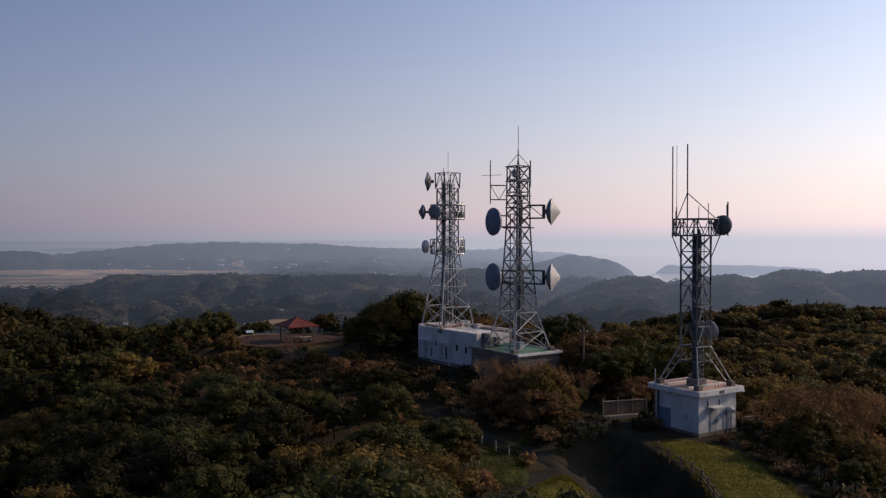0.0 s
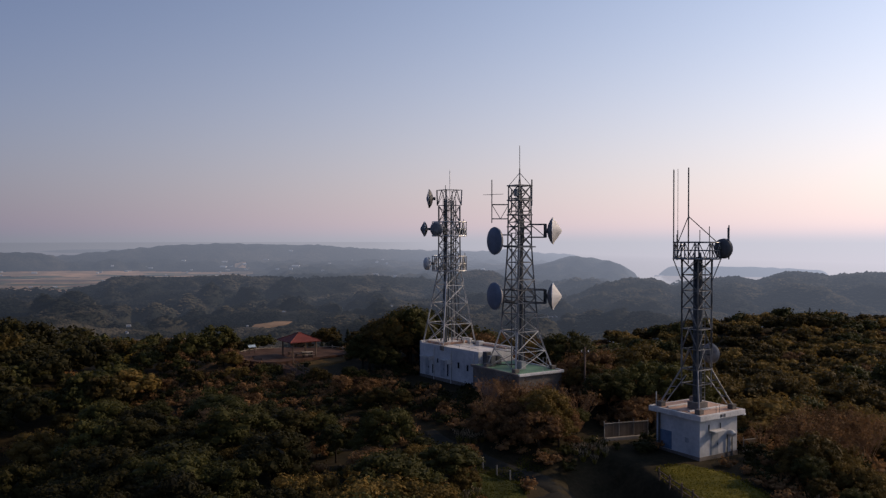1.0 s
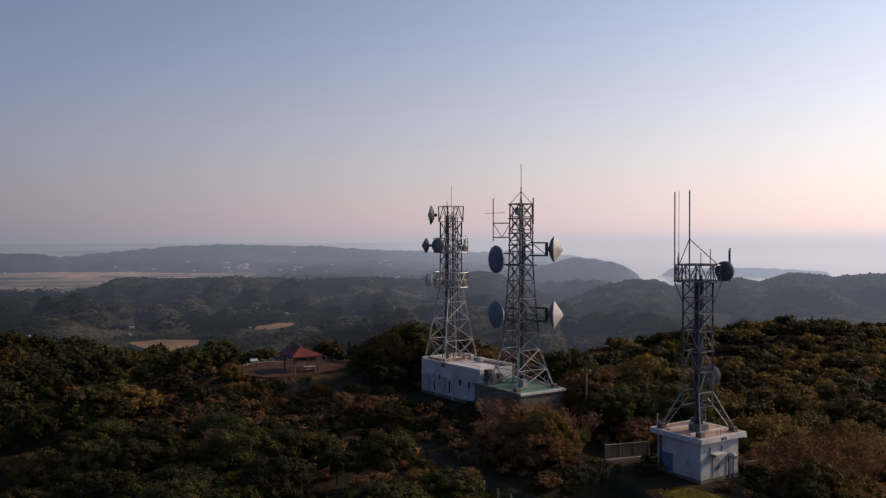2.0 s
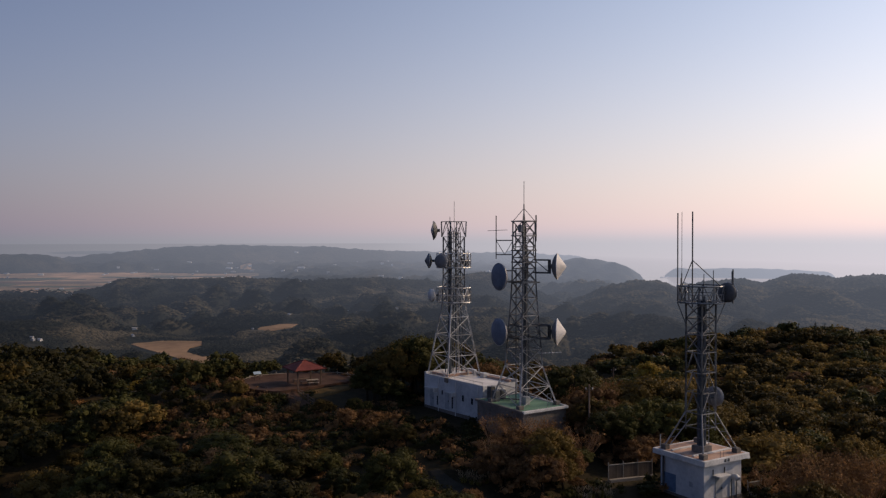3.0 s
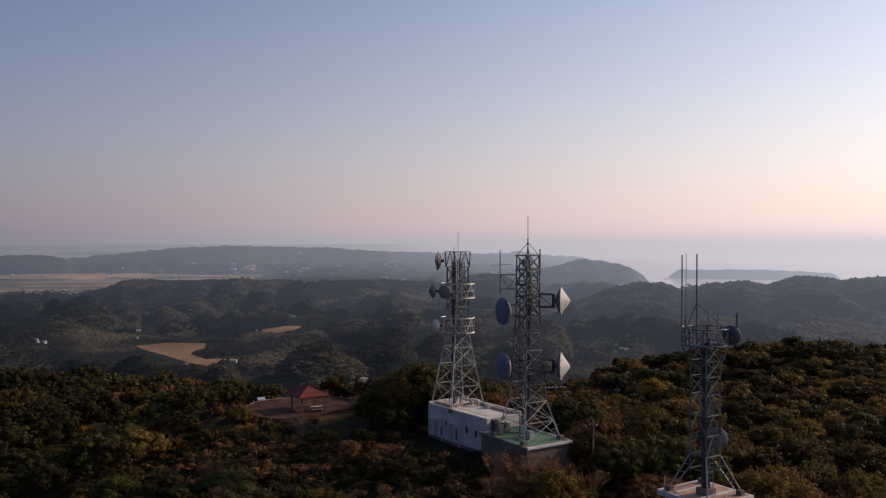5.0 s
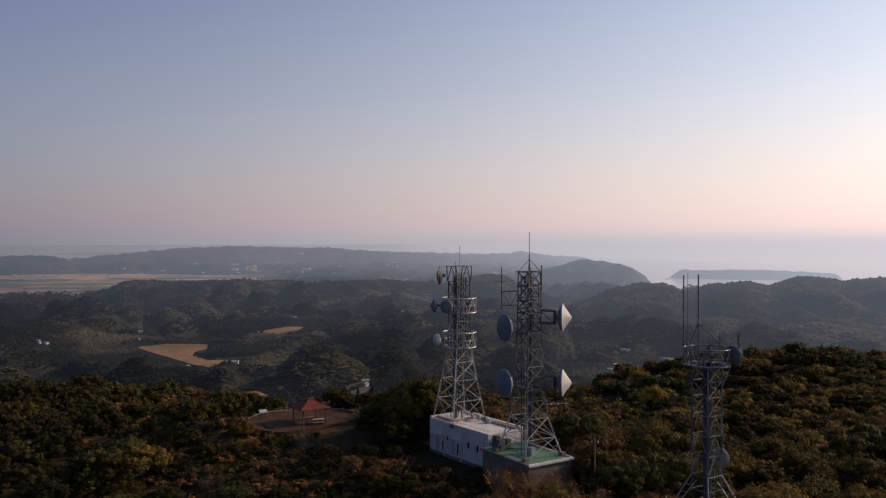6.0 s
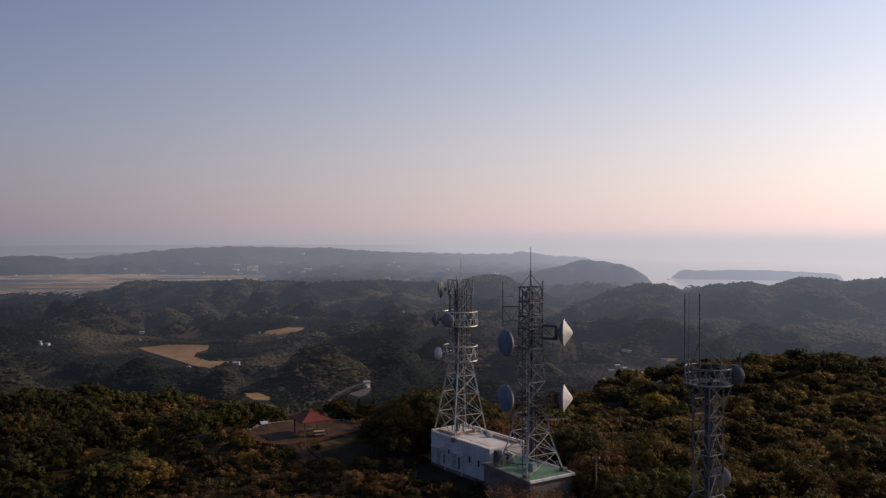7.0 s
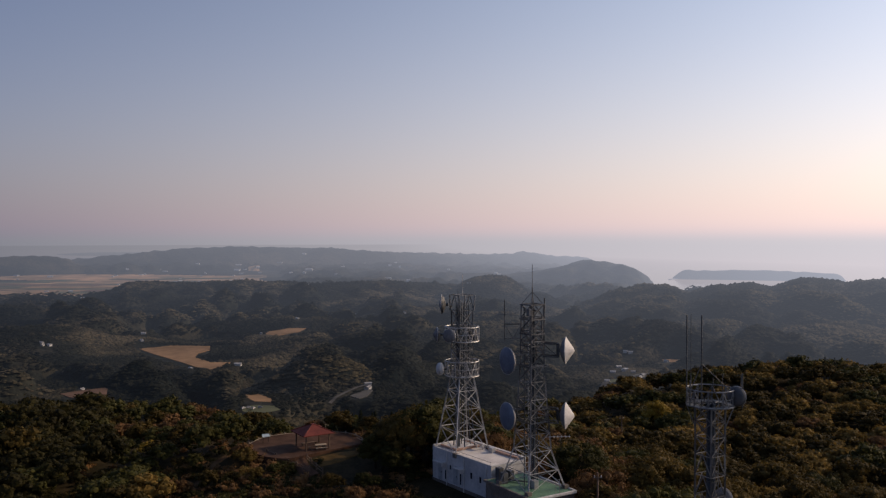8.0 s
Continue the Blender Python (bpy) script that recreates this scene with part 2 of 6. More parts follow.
# Mixes the haze glow into a material, stronger towards the sun.
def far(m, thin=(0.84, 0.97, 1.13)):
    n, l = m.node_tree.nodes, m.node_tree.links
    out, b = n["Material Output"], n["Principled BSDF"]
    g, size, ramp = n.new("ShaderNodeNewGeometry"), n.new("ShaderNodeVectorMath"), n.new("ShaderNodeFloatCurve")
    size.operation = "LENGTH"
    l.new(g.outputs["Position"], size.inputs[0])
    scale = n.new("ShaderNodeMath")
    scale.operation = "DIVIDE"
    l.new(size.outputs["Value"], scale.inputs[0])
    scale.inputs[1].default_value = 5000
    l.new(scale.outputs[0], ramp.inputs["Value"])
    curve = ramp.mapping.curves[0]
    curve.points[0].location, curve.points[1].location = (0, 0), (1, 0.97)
    for d, v in HAZE_GLOW[1:]:
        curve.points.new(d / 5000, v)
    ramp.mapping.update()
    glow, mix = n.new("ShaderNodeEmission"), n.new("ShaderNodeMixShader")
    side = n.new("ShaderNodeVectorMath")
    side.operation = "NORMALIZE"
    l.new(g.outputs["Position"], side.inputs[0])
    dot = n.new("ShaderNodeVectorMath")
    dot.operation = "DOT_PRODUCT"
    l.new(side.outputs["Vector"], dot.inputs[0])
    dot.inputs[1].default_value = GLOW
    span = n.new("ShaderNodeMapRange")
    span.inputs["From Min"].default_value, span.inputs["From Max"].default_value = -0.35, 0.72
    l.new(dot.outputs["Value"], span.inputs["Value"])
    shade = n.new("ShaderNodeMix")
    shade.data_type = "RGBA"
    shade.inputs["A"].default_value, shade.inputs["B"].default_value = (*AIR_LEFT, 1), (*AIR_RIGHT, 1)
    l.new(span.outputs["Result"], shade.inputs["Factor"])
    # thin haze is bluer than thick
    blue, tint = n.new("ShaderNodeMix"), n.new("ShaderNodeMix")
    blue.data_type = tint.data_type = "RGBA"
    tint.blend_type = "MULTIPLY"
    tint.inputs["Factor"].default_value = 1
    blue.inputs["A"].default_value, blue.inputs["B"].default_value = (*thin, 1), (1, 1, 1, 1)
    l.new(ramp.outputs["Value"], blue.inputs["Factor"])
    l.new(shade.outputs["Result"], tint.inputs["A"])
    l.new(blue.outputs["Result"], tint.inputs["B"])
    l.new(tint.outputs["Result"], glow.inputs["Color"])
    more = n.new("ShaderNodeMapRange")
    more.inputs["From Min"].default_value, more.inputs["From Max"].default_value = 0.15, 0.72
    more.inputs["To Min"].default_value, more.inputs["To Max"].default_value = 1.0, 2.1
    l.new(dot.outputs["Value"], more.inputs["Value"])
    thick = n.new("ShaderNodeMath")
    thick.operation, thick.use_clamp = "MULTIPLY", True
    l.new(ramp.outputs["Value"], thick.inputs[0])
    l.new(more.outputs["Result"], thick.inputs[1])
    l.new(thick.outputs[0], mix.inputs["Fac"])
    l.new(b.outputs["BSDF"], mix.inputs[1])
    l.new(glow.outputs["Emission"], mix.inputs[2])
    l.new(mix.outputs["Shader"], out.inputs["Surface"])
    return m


def patched(m, colour, scale, low, high):
    """Broad patches of another growth through a wooded slope."""
    n, l = m.node_tree.nodes, m.node_tree.links
    b = n["Principled BSDF"]
    g, spots, fit, mix = n.new("ShaderNodeNewGeometry"), n.new("ShaderNodeTexNoise"), n.new("ShaderNodeMapRange"), n.new("ShaderNodeMix")
    spots.inputs["Scale"].default_value, spots.inputs["Detail"].default_value, spots.inputs["Roughness"].default_value = scale, 5, 0.62
    fit.inputs["From Min"].default_value, fit.inputs["From Max"].default_value = low, high
    mix.data_type = "RGBA"
    l.new(g.outputs["Position"], spots.inputs["Vector"])
    l.new(spots.outputs["Fac"], fit.inputs["Value"])
    l.new(fit.outputs["Result"], mix.inputs["Factor"])
    l.new(b.inputs["Base Color"].links[0].from_socket, mix.inputs["A"])
    mix.inputs["B"].default_value = (*colour, 1)
    l.new(mix.outputs["Result"], b.inputs["Base Color"])
    return m


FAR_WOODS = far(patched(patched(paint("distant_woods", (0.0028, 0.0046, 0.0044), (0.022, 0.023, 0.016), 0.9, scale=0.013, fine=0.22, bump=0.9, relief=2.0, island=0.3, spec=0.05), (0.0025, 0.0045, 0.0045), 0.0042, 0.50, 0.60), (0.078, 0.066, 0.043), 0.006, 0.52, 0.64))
# lighter growth that also carries the sunlight of bright slopes in its colour
FAR_LIT_SCRUB = far(patched(paint("distant_lit_scrub", (0.020, 0.018, 0.010), (0.080, 0.066, 0.038), 0.9, scale=0.02, fine=0.22, bump=0.9, relief=2.0, island=0.5, spec=0.05), (0.016, 0.015, 0.010), 0.012, 0.50, 0.62))
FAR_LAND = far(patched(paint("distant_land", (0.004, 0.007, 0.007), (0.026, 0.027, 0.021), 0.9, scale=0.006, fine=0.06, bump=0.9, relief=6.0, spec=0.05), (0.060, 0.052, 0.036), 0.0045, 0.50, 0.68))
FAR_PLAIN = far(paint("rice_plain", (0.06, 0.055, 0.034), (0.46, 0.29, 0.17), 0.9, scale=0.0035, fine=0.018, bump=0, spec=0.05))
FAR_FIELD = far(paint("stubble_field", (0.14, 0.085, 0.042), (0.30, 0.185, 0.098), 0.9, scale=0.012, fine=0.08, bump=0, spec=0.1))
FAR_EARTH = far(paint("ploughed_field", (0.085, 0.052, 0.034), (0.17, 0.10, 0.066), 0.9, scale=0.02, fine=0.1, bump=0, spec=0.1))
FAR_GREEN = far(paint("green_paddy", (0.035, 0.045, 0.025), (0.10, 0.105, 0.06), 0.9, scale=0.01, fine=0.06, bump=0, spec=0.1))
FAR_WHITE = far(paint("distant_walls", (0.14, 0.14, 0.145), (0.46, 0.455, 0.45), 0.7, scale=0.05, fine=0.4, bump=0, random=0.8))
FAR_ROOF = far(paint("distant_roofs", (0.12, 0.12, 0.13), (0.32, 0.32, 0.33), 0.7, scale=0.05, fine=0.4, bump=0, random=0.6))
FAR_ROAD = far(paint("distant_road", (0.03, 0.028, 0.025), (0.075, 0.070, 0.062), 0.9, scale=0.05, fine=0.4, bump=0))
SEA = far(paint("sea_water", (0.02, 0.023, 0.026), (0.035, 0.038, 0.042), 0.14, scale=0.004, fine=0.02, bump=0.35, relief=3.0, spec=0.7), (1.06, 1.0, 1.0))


# ---- makers ----
def mesh_of(name, verts, faces, mats=(), index=None, smooth=False):
    """A mesh from arrays; all faces have the same number of corners."""
    verts, faces = np.asarray(verts, np.float32), np.asarray(faces, np.int32)
    me = bpy.data.meshes.new(name)
    k = faces.shape[1]
    me.vertices.add(len(verts))
    me.vertices.foreach_set("co", verts.ravel())
    me.loops.add(faces.size)
    me.loops.foreach_set("vertex_index", faces.ravel())
    me.polygons.add(len(faces))
    me.polygons.foreach_set("loop_start", np.arange(len(faces), dtype=np.int32) * k)
    for m in mats:
        me.materials.append(m)
    if index is not None:
        me.polygons.foreach_set("material_index", np.asarray(index, np.int32))
    me.polygons.foreach_set("use_smooth", np.full(len(faces), smooth))
    me.update(calc_edges=True)
    return me


def part(name, bm, material, parent=None, label="", smooth=False):
    me = bpy.data.meshes.new(name)
    bm.normal_update()
    bm.to_mesh(me)
    bm.free()
    me.materials.append(material)
    if smooth:
        me.polygons.foreach_set("use_smooth", np.full(len(me.polygons), True))
    ob = new(name, me)
    ob.parent = parent
    if label:
        tagged(ob, label)
    return ob


def thing(name, m, label, category, group="", kind=""):
    ob = new(name)
    ob.matrix_basis = m
    ob.empty_display_size = 0.3
    return tagged(ob, label, category, group, kind)


def box(x0, x1, y0, y1, z0, z1, bevel=0.0, bm=None):
    bm = bm or bmesh.new()
    made = bmesh.ops.create_cube(bm, size=1, matrix=Matrix.Translation(((x0 + x1) / 2, (y0 + y1) / 2, (z0 + z1) / 2)) @ Matrix.Diagonal((x1 - x0, y1 - y0, z1 - z0, 1)))
    if bevel:
        edges = list({e for v in made["verts"] for e in v.link_edges})
        bmesh.ops.bevel(bm, geom=edges, offset=bevel, segments=2, affect="EDGES", profile=0.6)
    return bm


def tube(points, r, sides=8, bm=None, r_end=None):
    """A round bar through points, as one closed skin."""
    bm = bm or bmesh.new()
    pts = [Vector(p) for p in points]
    rings = []
    for i, p in enumerate(pts):
        way = (pts[min(i + 1, len(pts) - 1)] - pts[max(i - 1, 0)]).normalized()
        q = way.to_track_quat("Z", "Y")
        f = i / (len(pts) - 1)
        rr = r if r_end is None else r + (r_end - r) * f
        rings.append([bm.verts.new(p + q @ Vector((rr * math.cos(2 * math.pi * k / sides), rr * math.sin(2 * math.pi * k / sides), 0))) for k in range(sides)])
    for a, b in zip(rings, rings[1:]):
        for k in range(sides):
            bm.faces.new((a[k], a[(k + 1) % sides], b[(k + 1) % sides], b[k]))
    bm.faces.new(rings[0][::-1])
    bm.faces.new(rings[-1])
    return bm


def unit_angle():
    """An angle iron one metre long, one metre wide, to be scaled."""
    bm = bmesh.new()
    shape = ((-0.5, -0.5), (0.5, -0.5), (0.5, -0.32), (-0.32, -0.32), (-0.32, 0.5), (-0.5, 0.5))
    low, high = ([bm.verts.new((x, y, z)) for x, y in shape] for z in (0, 1))
    for k in range(6):
        bm.faces.new((low[k], low[(k + 1) % 6], high[(k + 1) % 6], high[k]))
    bm.faces.new(low[::-1])
    bm.faces.new(high)
    return bm


def shared(name, bm, material):
    me = bpy.data.meshes.new(name)
    bm.normal_update()
    bm.to_mesh(me)
    bm.free()
    me.materials.append(material)
    return me


BARS = {}


def strut(name, a, b, width, material, parent, round_bar=False):
    """One steel bar from a to b, an object of its own on a shared mesh."""
    key = (material.name, round_bar)
    if key not in BARS:
        BARS[key] = shared("bar", tube(((0, 0, 0), (0, 0, 1)), 0.5, 8) if round_bar else unit_angle(), material)
    ob = new(name, BARS[key])
    a, b = Vector(a), Vector(b)
    ob.parent = parent
    ob.matrix_basis = Matrix.Translation(a) @ (b - a).to_track_quat("Z", "Y").to_matrix().to_4x4() @ Matrix.Diagonal((width, width, (b - a).length, 1))
    return ob


def lattice(tower, levels, leg_w, brace_w, material, cross=True, round_bar=False, style="x"):
    """Four legs through square levels (z, side), with rungs and crossed braces on each face."""
    corner = ((-1, -1), (1, -1), (1, 1), (-1, 1))
    at = [[(sx * s / 2, sy * s / 2, z) for sx, sy in corner] for z, s in levels]
    for lo, hi in zip(at, at[1:]):
        for k in range(4):
            j = (k + 1) % 4
            strut("leg", lo[k], hi[k], leg_w, material, tower, round_bar)
            strut("rung", hi[k], hi[j], brace_w, material, tower, round_bar)
            if style == "x":
                strut("brace", lo[k], hi[j], brace_w, material, tower, round_bar)
                strut("brace", lo[j], hi[k], brace_w, material, tower, round_bar)
            else:
                mid = [(p + q) / 2 for p, q in zip(hi[k], hi[j])]
                strut("brace", lo[k], mid, brace_w, material, tower, round_bar)
                strut("brace", lo[j], mid, brace_w, material, tower, round_bar)
    return at


# ---- the lie of the land ----
# x, y, height; the hollows near x -45 are added for shade
HEIGHTS = ((22, 74, 0), (30, 72, -0.6), (18, 60, -0.3), (22, 54, -0.5), (10, 57, -0.2), (3, 65, 0.2), (4, 95, 1.8), (-3, 103, 1.9), (-20, 117, 2.3), (-12, 124, 2.2), (-28, 120, 2.2),
           (12, 89, 1.5), (-5, 118, 2.2), (-20, 80, -1.0), (-24, 100, 0.0), (-40, 100, -2.6), (-17, 60, -1.5), (-30, 50, -4), (-60, 160, -4.5), (-38, 142, -2.6), (-80, 108, 0.0), (-73, 118, 1.2), (-62, 112, -0.5), (-46, 74, -8), (-43, 57, -9), (0, 0, -3), (-40, 10, -6), (40, 40, -3))
SLOPES = ((50, 122, -9), (36, 95, -5), (62, 80, -9), (93, 222, -4.5), (122, 225, -5), (70, 226, -7), (50, 230, -11), (75, 170, -8), (20, 150, -8), (-20, 150, -10), (-100, 185, -8), (0, 190, -26), (36, 190, -14), (28, 235, -20),
          (-20, 200, -28), (-60, 200, -22), (-120, 250, -40), (0, 270, -58), (60, 285, -44), (130, 285, -28), (170, 250, -12))
EYE_Z, BEND = 25.0, 1800.0


def near_height(x, y):
    up = np.zeros_like(x)
    total = np.zeros_like(x)
    for px, py, pz in HEIGHTS + SLOPES:
        w = 1 / ((x - px) ** 2 + (y - py) ** 2 + 60.0) ** 1.6
        up += w * pz
        total += w
    return up / total


ROAD_LINE = ((14.0, 40), (13.8, 46), (13.6, 52), (13.2, 58), (11.8, 63.5), (8.8, 67.5), (4.5, 71), (0.5, 76), (-1.5, 80.5))
SIDE_LINE = ((11.2, 66.4), (8.6, 64.8), (6.2, 62), (4.2, 58.6), (2.6, 54), (1.6, 46))


def line_gap(x, y, line):
    best = np.full_like(x, 1e9)
    for (ax, ay), (bx, by) in zip(line, line[1:]):
        t = np.clip(((x - ax) * (bx - ax) + (y - ay) * (by - ay)) / ((bx - ax) ** 2 + (by - ay) ** 2), 0, 1)
        best = np.minimum(best, np.hypot(x - ax - t * (bx - ax), y - ay - t * (by - ay)))
    return best


def road_cut(x, y):
    """The lanes lie below the fenced lawn, at the foot of a bank."""
    edge = np.interp(y, (40, 50, 56, 60, 64, 68, 72), (17.0, 17.2, 17.8, 17.9, 17.2, 16.4, 15.0))
    deep = np.clip((edge - x) / 1.7, 0, 1) * 2.7 * (1 - 0.66 * np.clip((12.6 - x) / 3.4, 0, 1)) * np.clip((x + 1) / 5, 0, 1) * np.clip((74 - y) / 6, 0, 1)
    ruts = np.clip((2.6 - line_gap(x, y, ROAD_LINE)) / 1.0, 0, 1) * 0.25 * np.clip((84 - y) / 10, 0, 1)
    side = np.clip((2.0 - line_gap(x, y, SIDE_LINE)) / 1.0, 0, 1) * 0.45
    return deep + np.maximum(ruts, side)


# distant hills: x, y, height of the top, half widths across and along
HILLS = ((90, 2400, -74, 130, 260), (-640, 1330, -100, 190, 150), (-950, 1700, -112, 240, 200))
# long crests: distance, depth towards and away from the hilltop, then bearing and height along them
CRESTS = (
    (11500, 500, 500, ((-0.47, -190), (-0.455, -140), (-0.432, -101), (-0.409, -92), (-0.374, -98), (-0.337, -115), (-0.30, -190))),
    (6500, 900, 500, ((-0.60, -120), (-0.46, -150), (-0.444, -127), (-0.409, -97), (-0.380, -82), (-0.337, -51), (-0.306, -39), (-0.275, -32), (-0.243, -32), (-0.210, -37), (-0.170, -47), (-0.13, -80), (-0.06, -150))),
    (6300, 900, 500, ((-0.20, -110), (-0.175, -50), (-0.160, -36), (-0.144, -45), (-0.110, -63), (-0.083, -72), (-0.028, -81), (0.026, -90), (0.060, -89), (0.077, -72), (0.094, -81), (0.111, -102), (0.134, -110), (0.154, -114), (0.166, -160), (0.18, -190))),
    (5600, 420, 300, ((-0.70, -80), (-0.509, -77), (-0.477, -73), (-0.455, -81), (-0.441, -103), (-0.425, -160))),
    (4200, 110, 110, ((0.246, -220), (0.254, -150), (0.262, -128), (0.267, -124), (0.295, -126), (0.318, -122), (0.337, -121), (0.379, -124), (0.41, -131), (0.424, -133), (0.431, -146), (0.441, -220))),
    (3450, 520, 300, ((0.0, -150), (0.060, -116), (0.101, -99), (0.117, -92), (0.134, -73), (0.157, -59), (0.174, -66), (0.187, -77), (0.196, -75), (0.206, -88), (0.216, -108), (0.226, -131), (0.236, -200))),
    (2500, 330, 200, ((-0.45, -150), (-0.427, -130), (-0.398, -114), (-0.383, -98), (-0.362, -93), (-0.337, -99), (-0.306, -99), (-0.262, -95), (-0.210, -100), (-0.170, -105), (-0.130, -100), (-0.090, -99), (-0.049, -105), (0.0, -112), (0.06, -150))),
    (1950, 420, 200, ((0.127, -140), (0.167, -105), (0.187, -88), (0.213, -79), (0.245, -78), (0.257, -85), (0.267, -93), (0.279, -88), (0.301, -76), (0.337, -71), (0.349, -76), (0.361, -78), (0.376, -66), (0.390, -58), (0.424, -60), (0.435, -64), (0.451, -58), (0.472, -55), (0.60, -60))),
)
KNOLLS = ((-330, 1650, -124, 240, 110), (-760, 2200, -124, 300, 200), (-300, 2300, -118, 300, 200), (60, 1500, -122, 190, 140), (-150, 960, -108, 95, 80), (-330, 1010, -122, 80, 60),
          (330, 1330, -104, 100, 200), (640, 1400, -112, 160, 140), (-560, 900, -118, 110, 70), (250, 900, -116, 120, 100), (60, 1900, -116, 260, 160), (480, 1500, -116, 120, 120))
# level farm land: x, y, radius, height
LEVELS = ((-178, 732, 42, -120), (-190, 778, 40, -120), (320, 1222, 40, -150), (195, 1040, 30, -150), (-425, 1280, 200, -151), (-325, 1560, 95, -146), (-405, 880, 50, -138), (-100, 835, 55, -126), (230, 1120, 90, -150))


def smooth_noise(x, y, size, seed):
    """Sums of sines: a cheap rolling relief."""
    r = np.random.RandomState(seed)
    v = np.zeros_like(x)
    for k in range(9):
        a, p, f = r.uniform(0, 2 * np.pi), r.uniform(0, 2 * np.pi), r.uniform(0.6, 1.7) * 2 * np.pi / size
        v += np.sin((x * np.cos(a) + y * np.sin(a)) * f + p)
    return v / 4.2


def land_height(x, y):
    """Height of the land at full distance, its crests fitted to the camera's skyline."""
    dist = np.hypot(x, y)
    azi = np.arctan2(x, y)
    plain = np.clip((dist - 2700) / 300, 0, 1) * np.clip((5200 - dist) / 300, 0, 1) * np.clip((-0.19 - azi) / 0.05, 0, 1)
    roll = np.clip(0.5 + 0.5 * smooth_noise(x, y, 420, 3), 0, 1.3)
    ridge = 1 - np.abs(smooth_noise(x, y, 330, 11))
    gully = np.clip(np.abs(smooth_noise(x, y, 210, 17)), 0, 1.2) + 0.45 * np.clip(np.abs(smooth_noise(x, y, 95, 27)), 0, 1.2)
    h = -170 + (22 * roll + 34 * np.clip(ridge, 0, 1) ** 1.5 * np.clip((dist - 500) / 500, 0, 1) + 34 * (gully - 0.6) * np.clip((dist - 600) / 300, 0, 1) * np.clip((3000 - dist) / 600, 0.2, 1)) * (1 - plain)
    ripple = 5 * smooth_noise(x, y, 130, 8) + 7 * (gully - 0.7)
    for px, py, top, wx, wy in HILLS + KNOLLS:
        bell = np.exp(-((x - px) / wx) ** 2 - ((y - py) / wy) ** 2)
        rise = -162 + (top + 162) * bell + bell * ripple
        gap = np.clip((rise - h) / 30 + 0.5, 0, 1)
        h = h * (1 - gap) + rise * gap
    for px, py, wide, level in LEVELS:
        flat = np.clip(1.6 - np.hypot(x - px, y - py) / wide, 0, 1)
        h = h * (1 - flat) + level * flat
    shore = np.interp(dist, (2450, 4000, 4600, 6500), (0.234, 0.234, 0.195, 0.172))
    fade = np.clip((shore - azi + 0.004 * smooth_noise(x, y, 260, 21)) / np.interp(dist, (2450, 4000, 4600, 6500), (0.05, 0.05, 0.09, 0.10)), 0, 1)
    fade = 1 - (1 - fade) * np.clip((dist - 2450) / 250, 0, 1)
    fade = np.minimum(fade, 1 - np.clip((dist - 7000) / 500, 0, 1))
    h = -176 + (h + 176) * fade * fade * (3 - 2 * fade)
    for away, near_side, far_side, line in CRESTS:
        a0, z0 = np.array(line).T
        top = np.interp(azi, a0, z0, left=-230, right=-230)
        off = (dist - away - 60 * smooth_noise(x, y, 700, 31) * (away < 3000)) / np.where(dist < away, near_side, far_side)
        bell = np.exp(-off * off)
        rough = np.clip(dist / 2500, 0.6, 1.6)
        rise = -185 + (top + 185) * bell + rough * bell * (40 * (gully - 0.8) * np.clip(off * off * 4, 0.1, 1) * (away < 4000) + (1.5 + 3.0 * (away > 5000)) * smooth_noise(x, y, 60 * rough.mean() + 40, 8))
        h = np.maximum(h, rise)
    blend = np.clip((dist - 225) / 520, 0, 1)
    blend = blend * blend * (3 - 2 * blend)
    inside = near_height(x, y)
    return inside * (1 - blend) + h * blend - road_cut(x, y)


def squeeze(dist):
    """Beyond BEND the land is drawn in towards the viewer, so that the horizon lies within five kilometres."""
    return np.where(dist < BEND, dist, BEND + (4940 - BEND) * (1 - np.exp(-(np.maximum(dist, BEND) - BEND) / (4940 - BEND))))


def seat(x, y, z):
    """True place to its place in the scene, seen the same from the hilltop."""
    dist = np.hypot(x, y)
    k = squeeze(dist) / np.maximum(dist, 1e-6)
    z = z - np.where(dist > 1000, dist ** 2 / 1.46e7, 0)
    return np.stack((x * k, y * k, EYE_Z + (z - EYE_Z) * k), -1)


def ground_at(x, y):
    x, y = np.array([float(x)]), np.array([float(y)])
    if math.hypot(x[0], y[0]) < 220:
        return float((near_height(x, y) - road_cut(x, y))[0])
    return float(land_height(x, y)[0])


view = np.radians(np.arange(-33, 33.01, 0.24))
rest = np.radians(np.arange(36, 324.1, 4.0))
AZ = np.concatenate((view, rest))


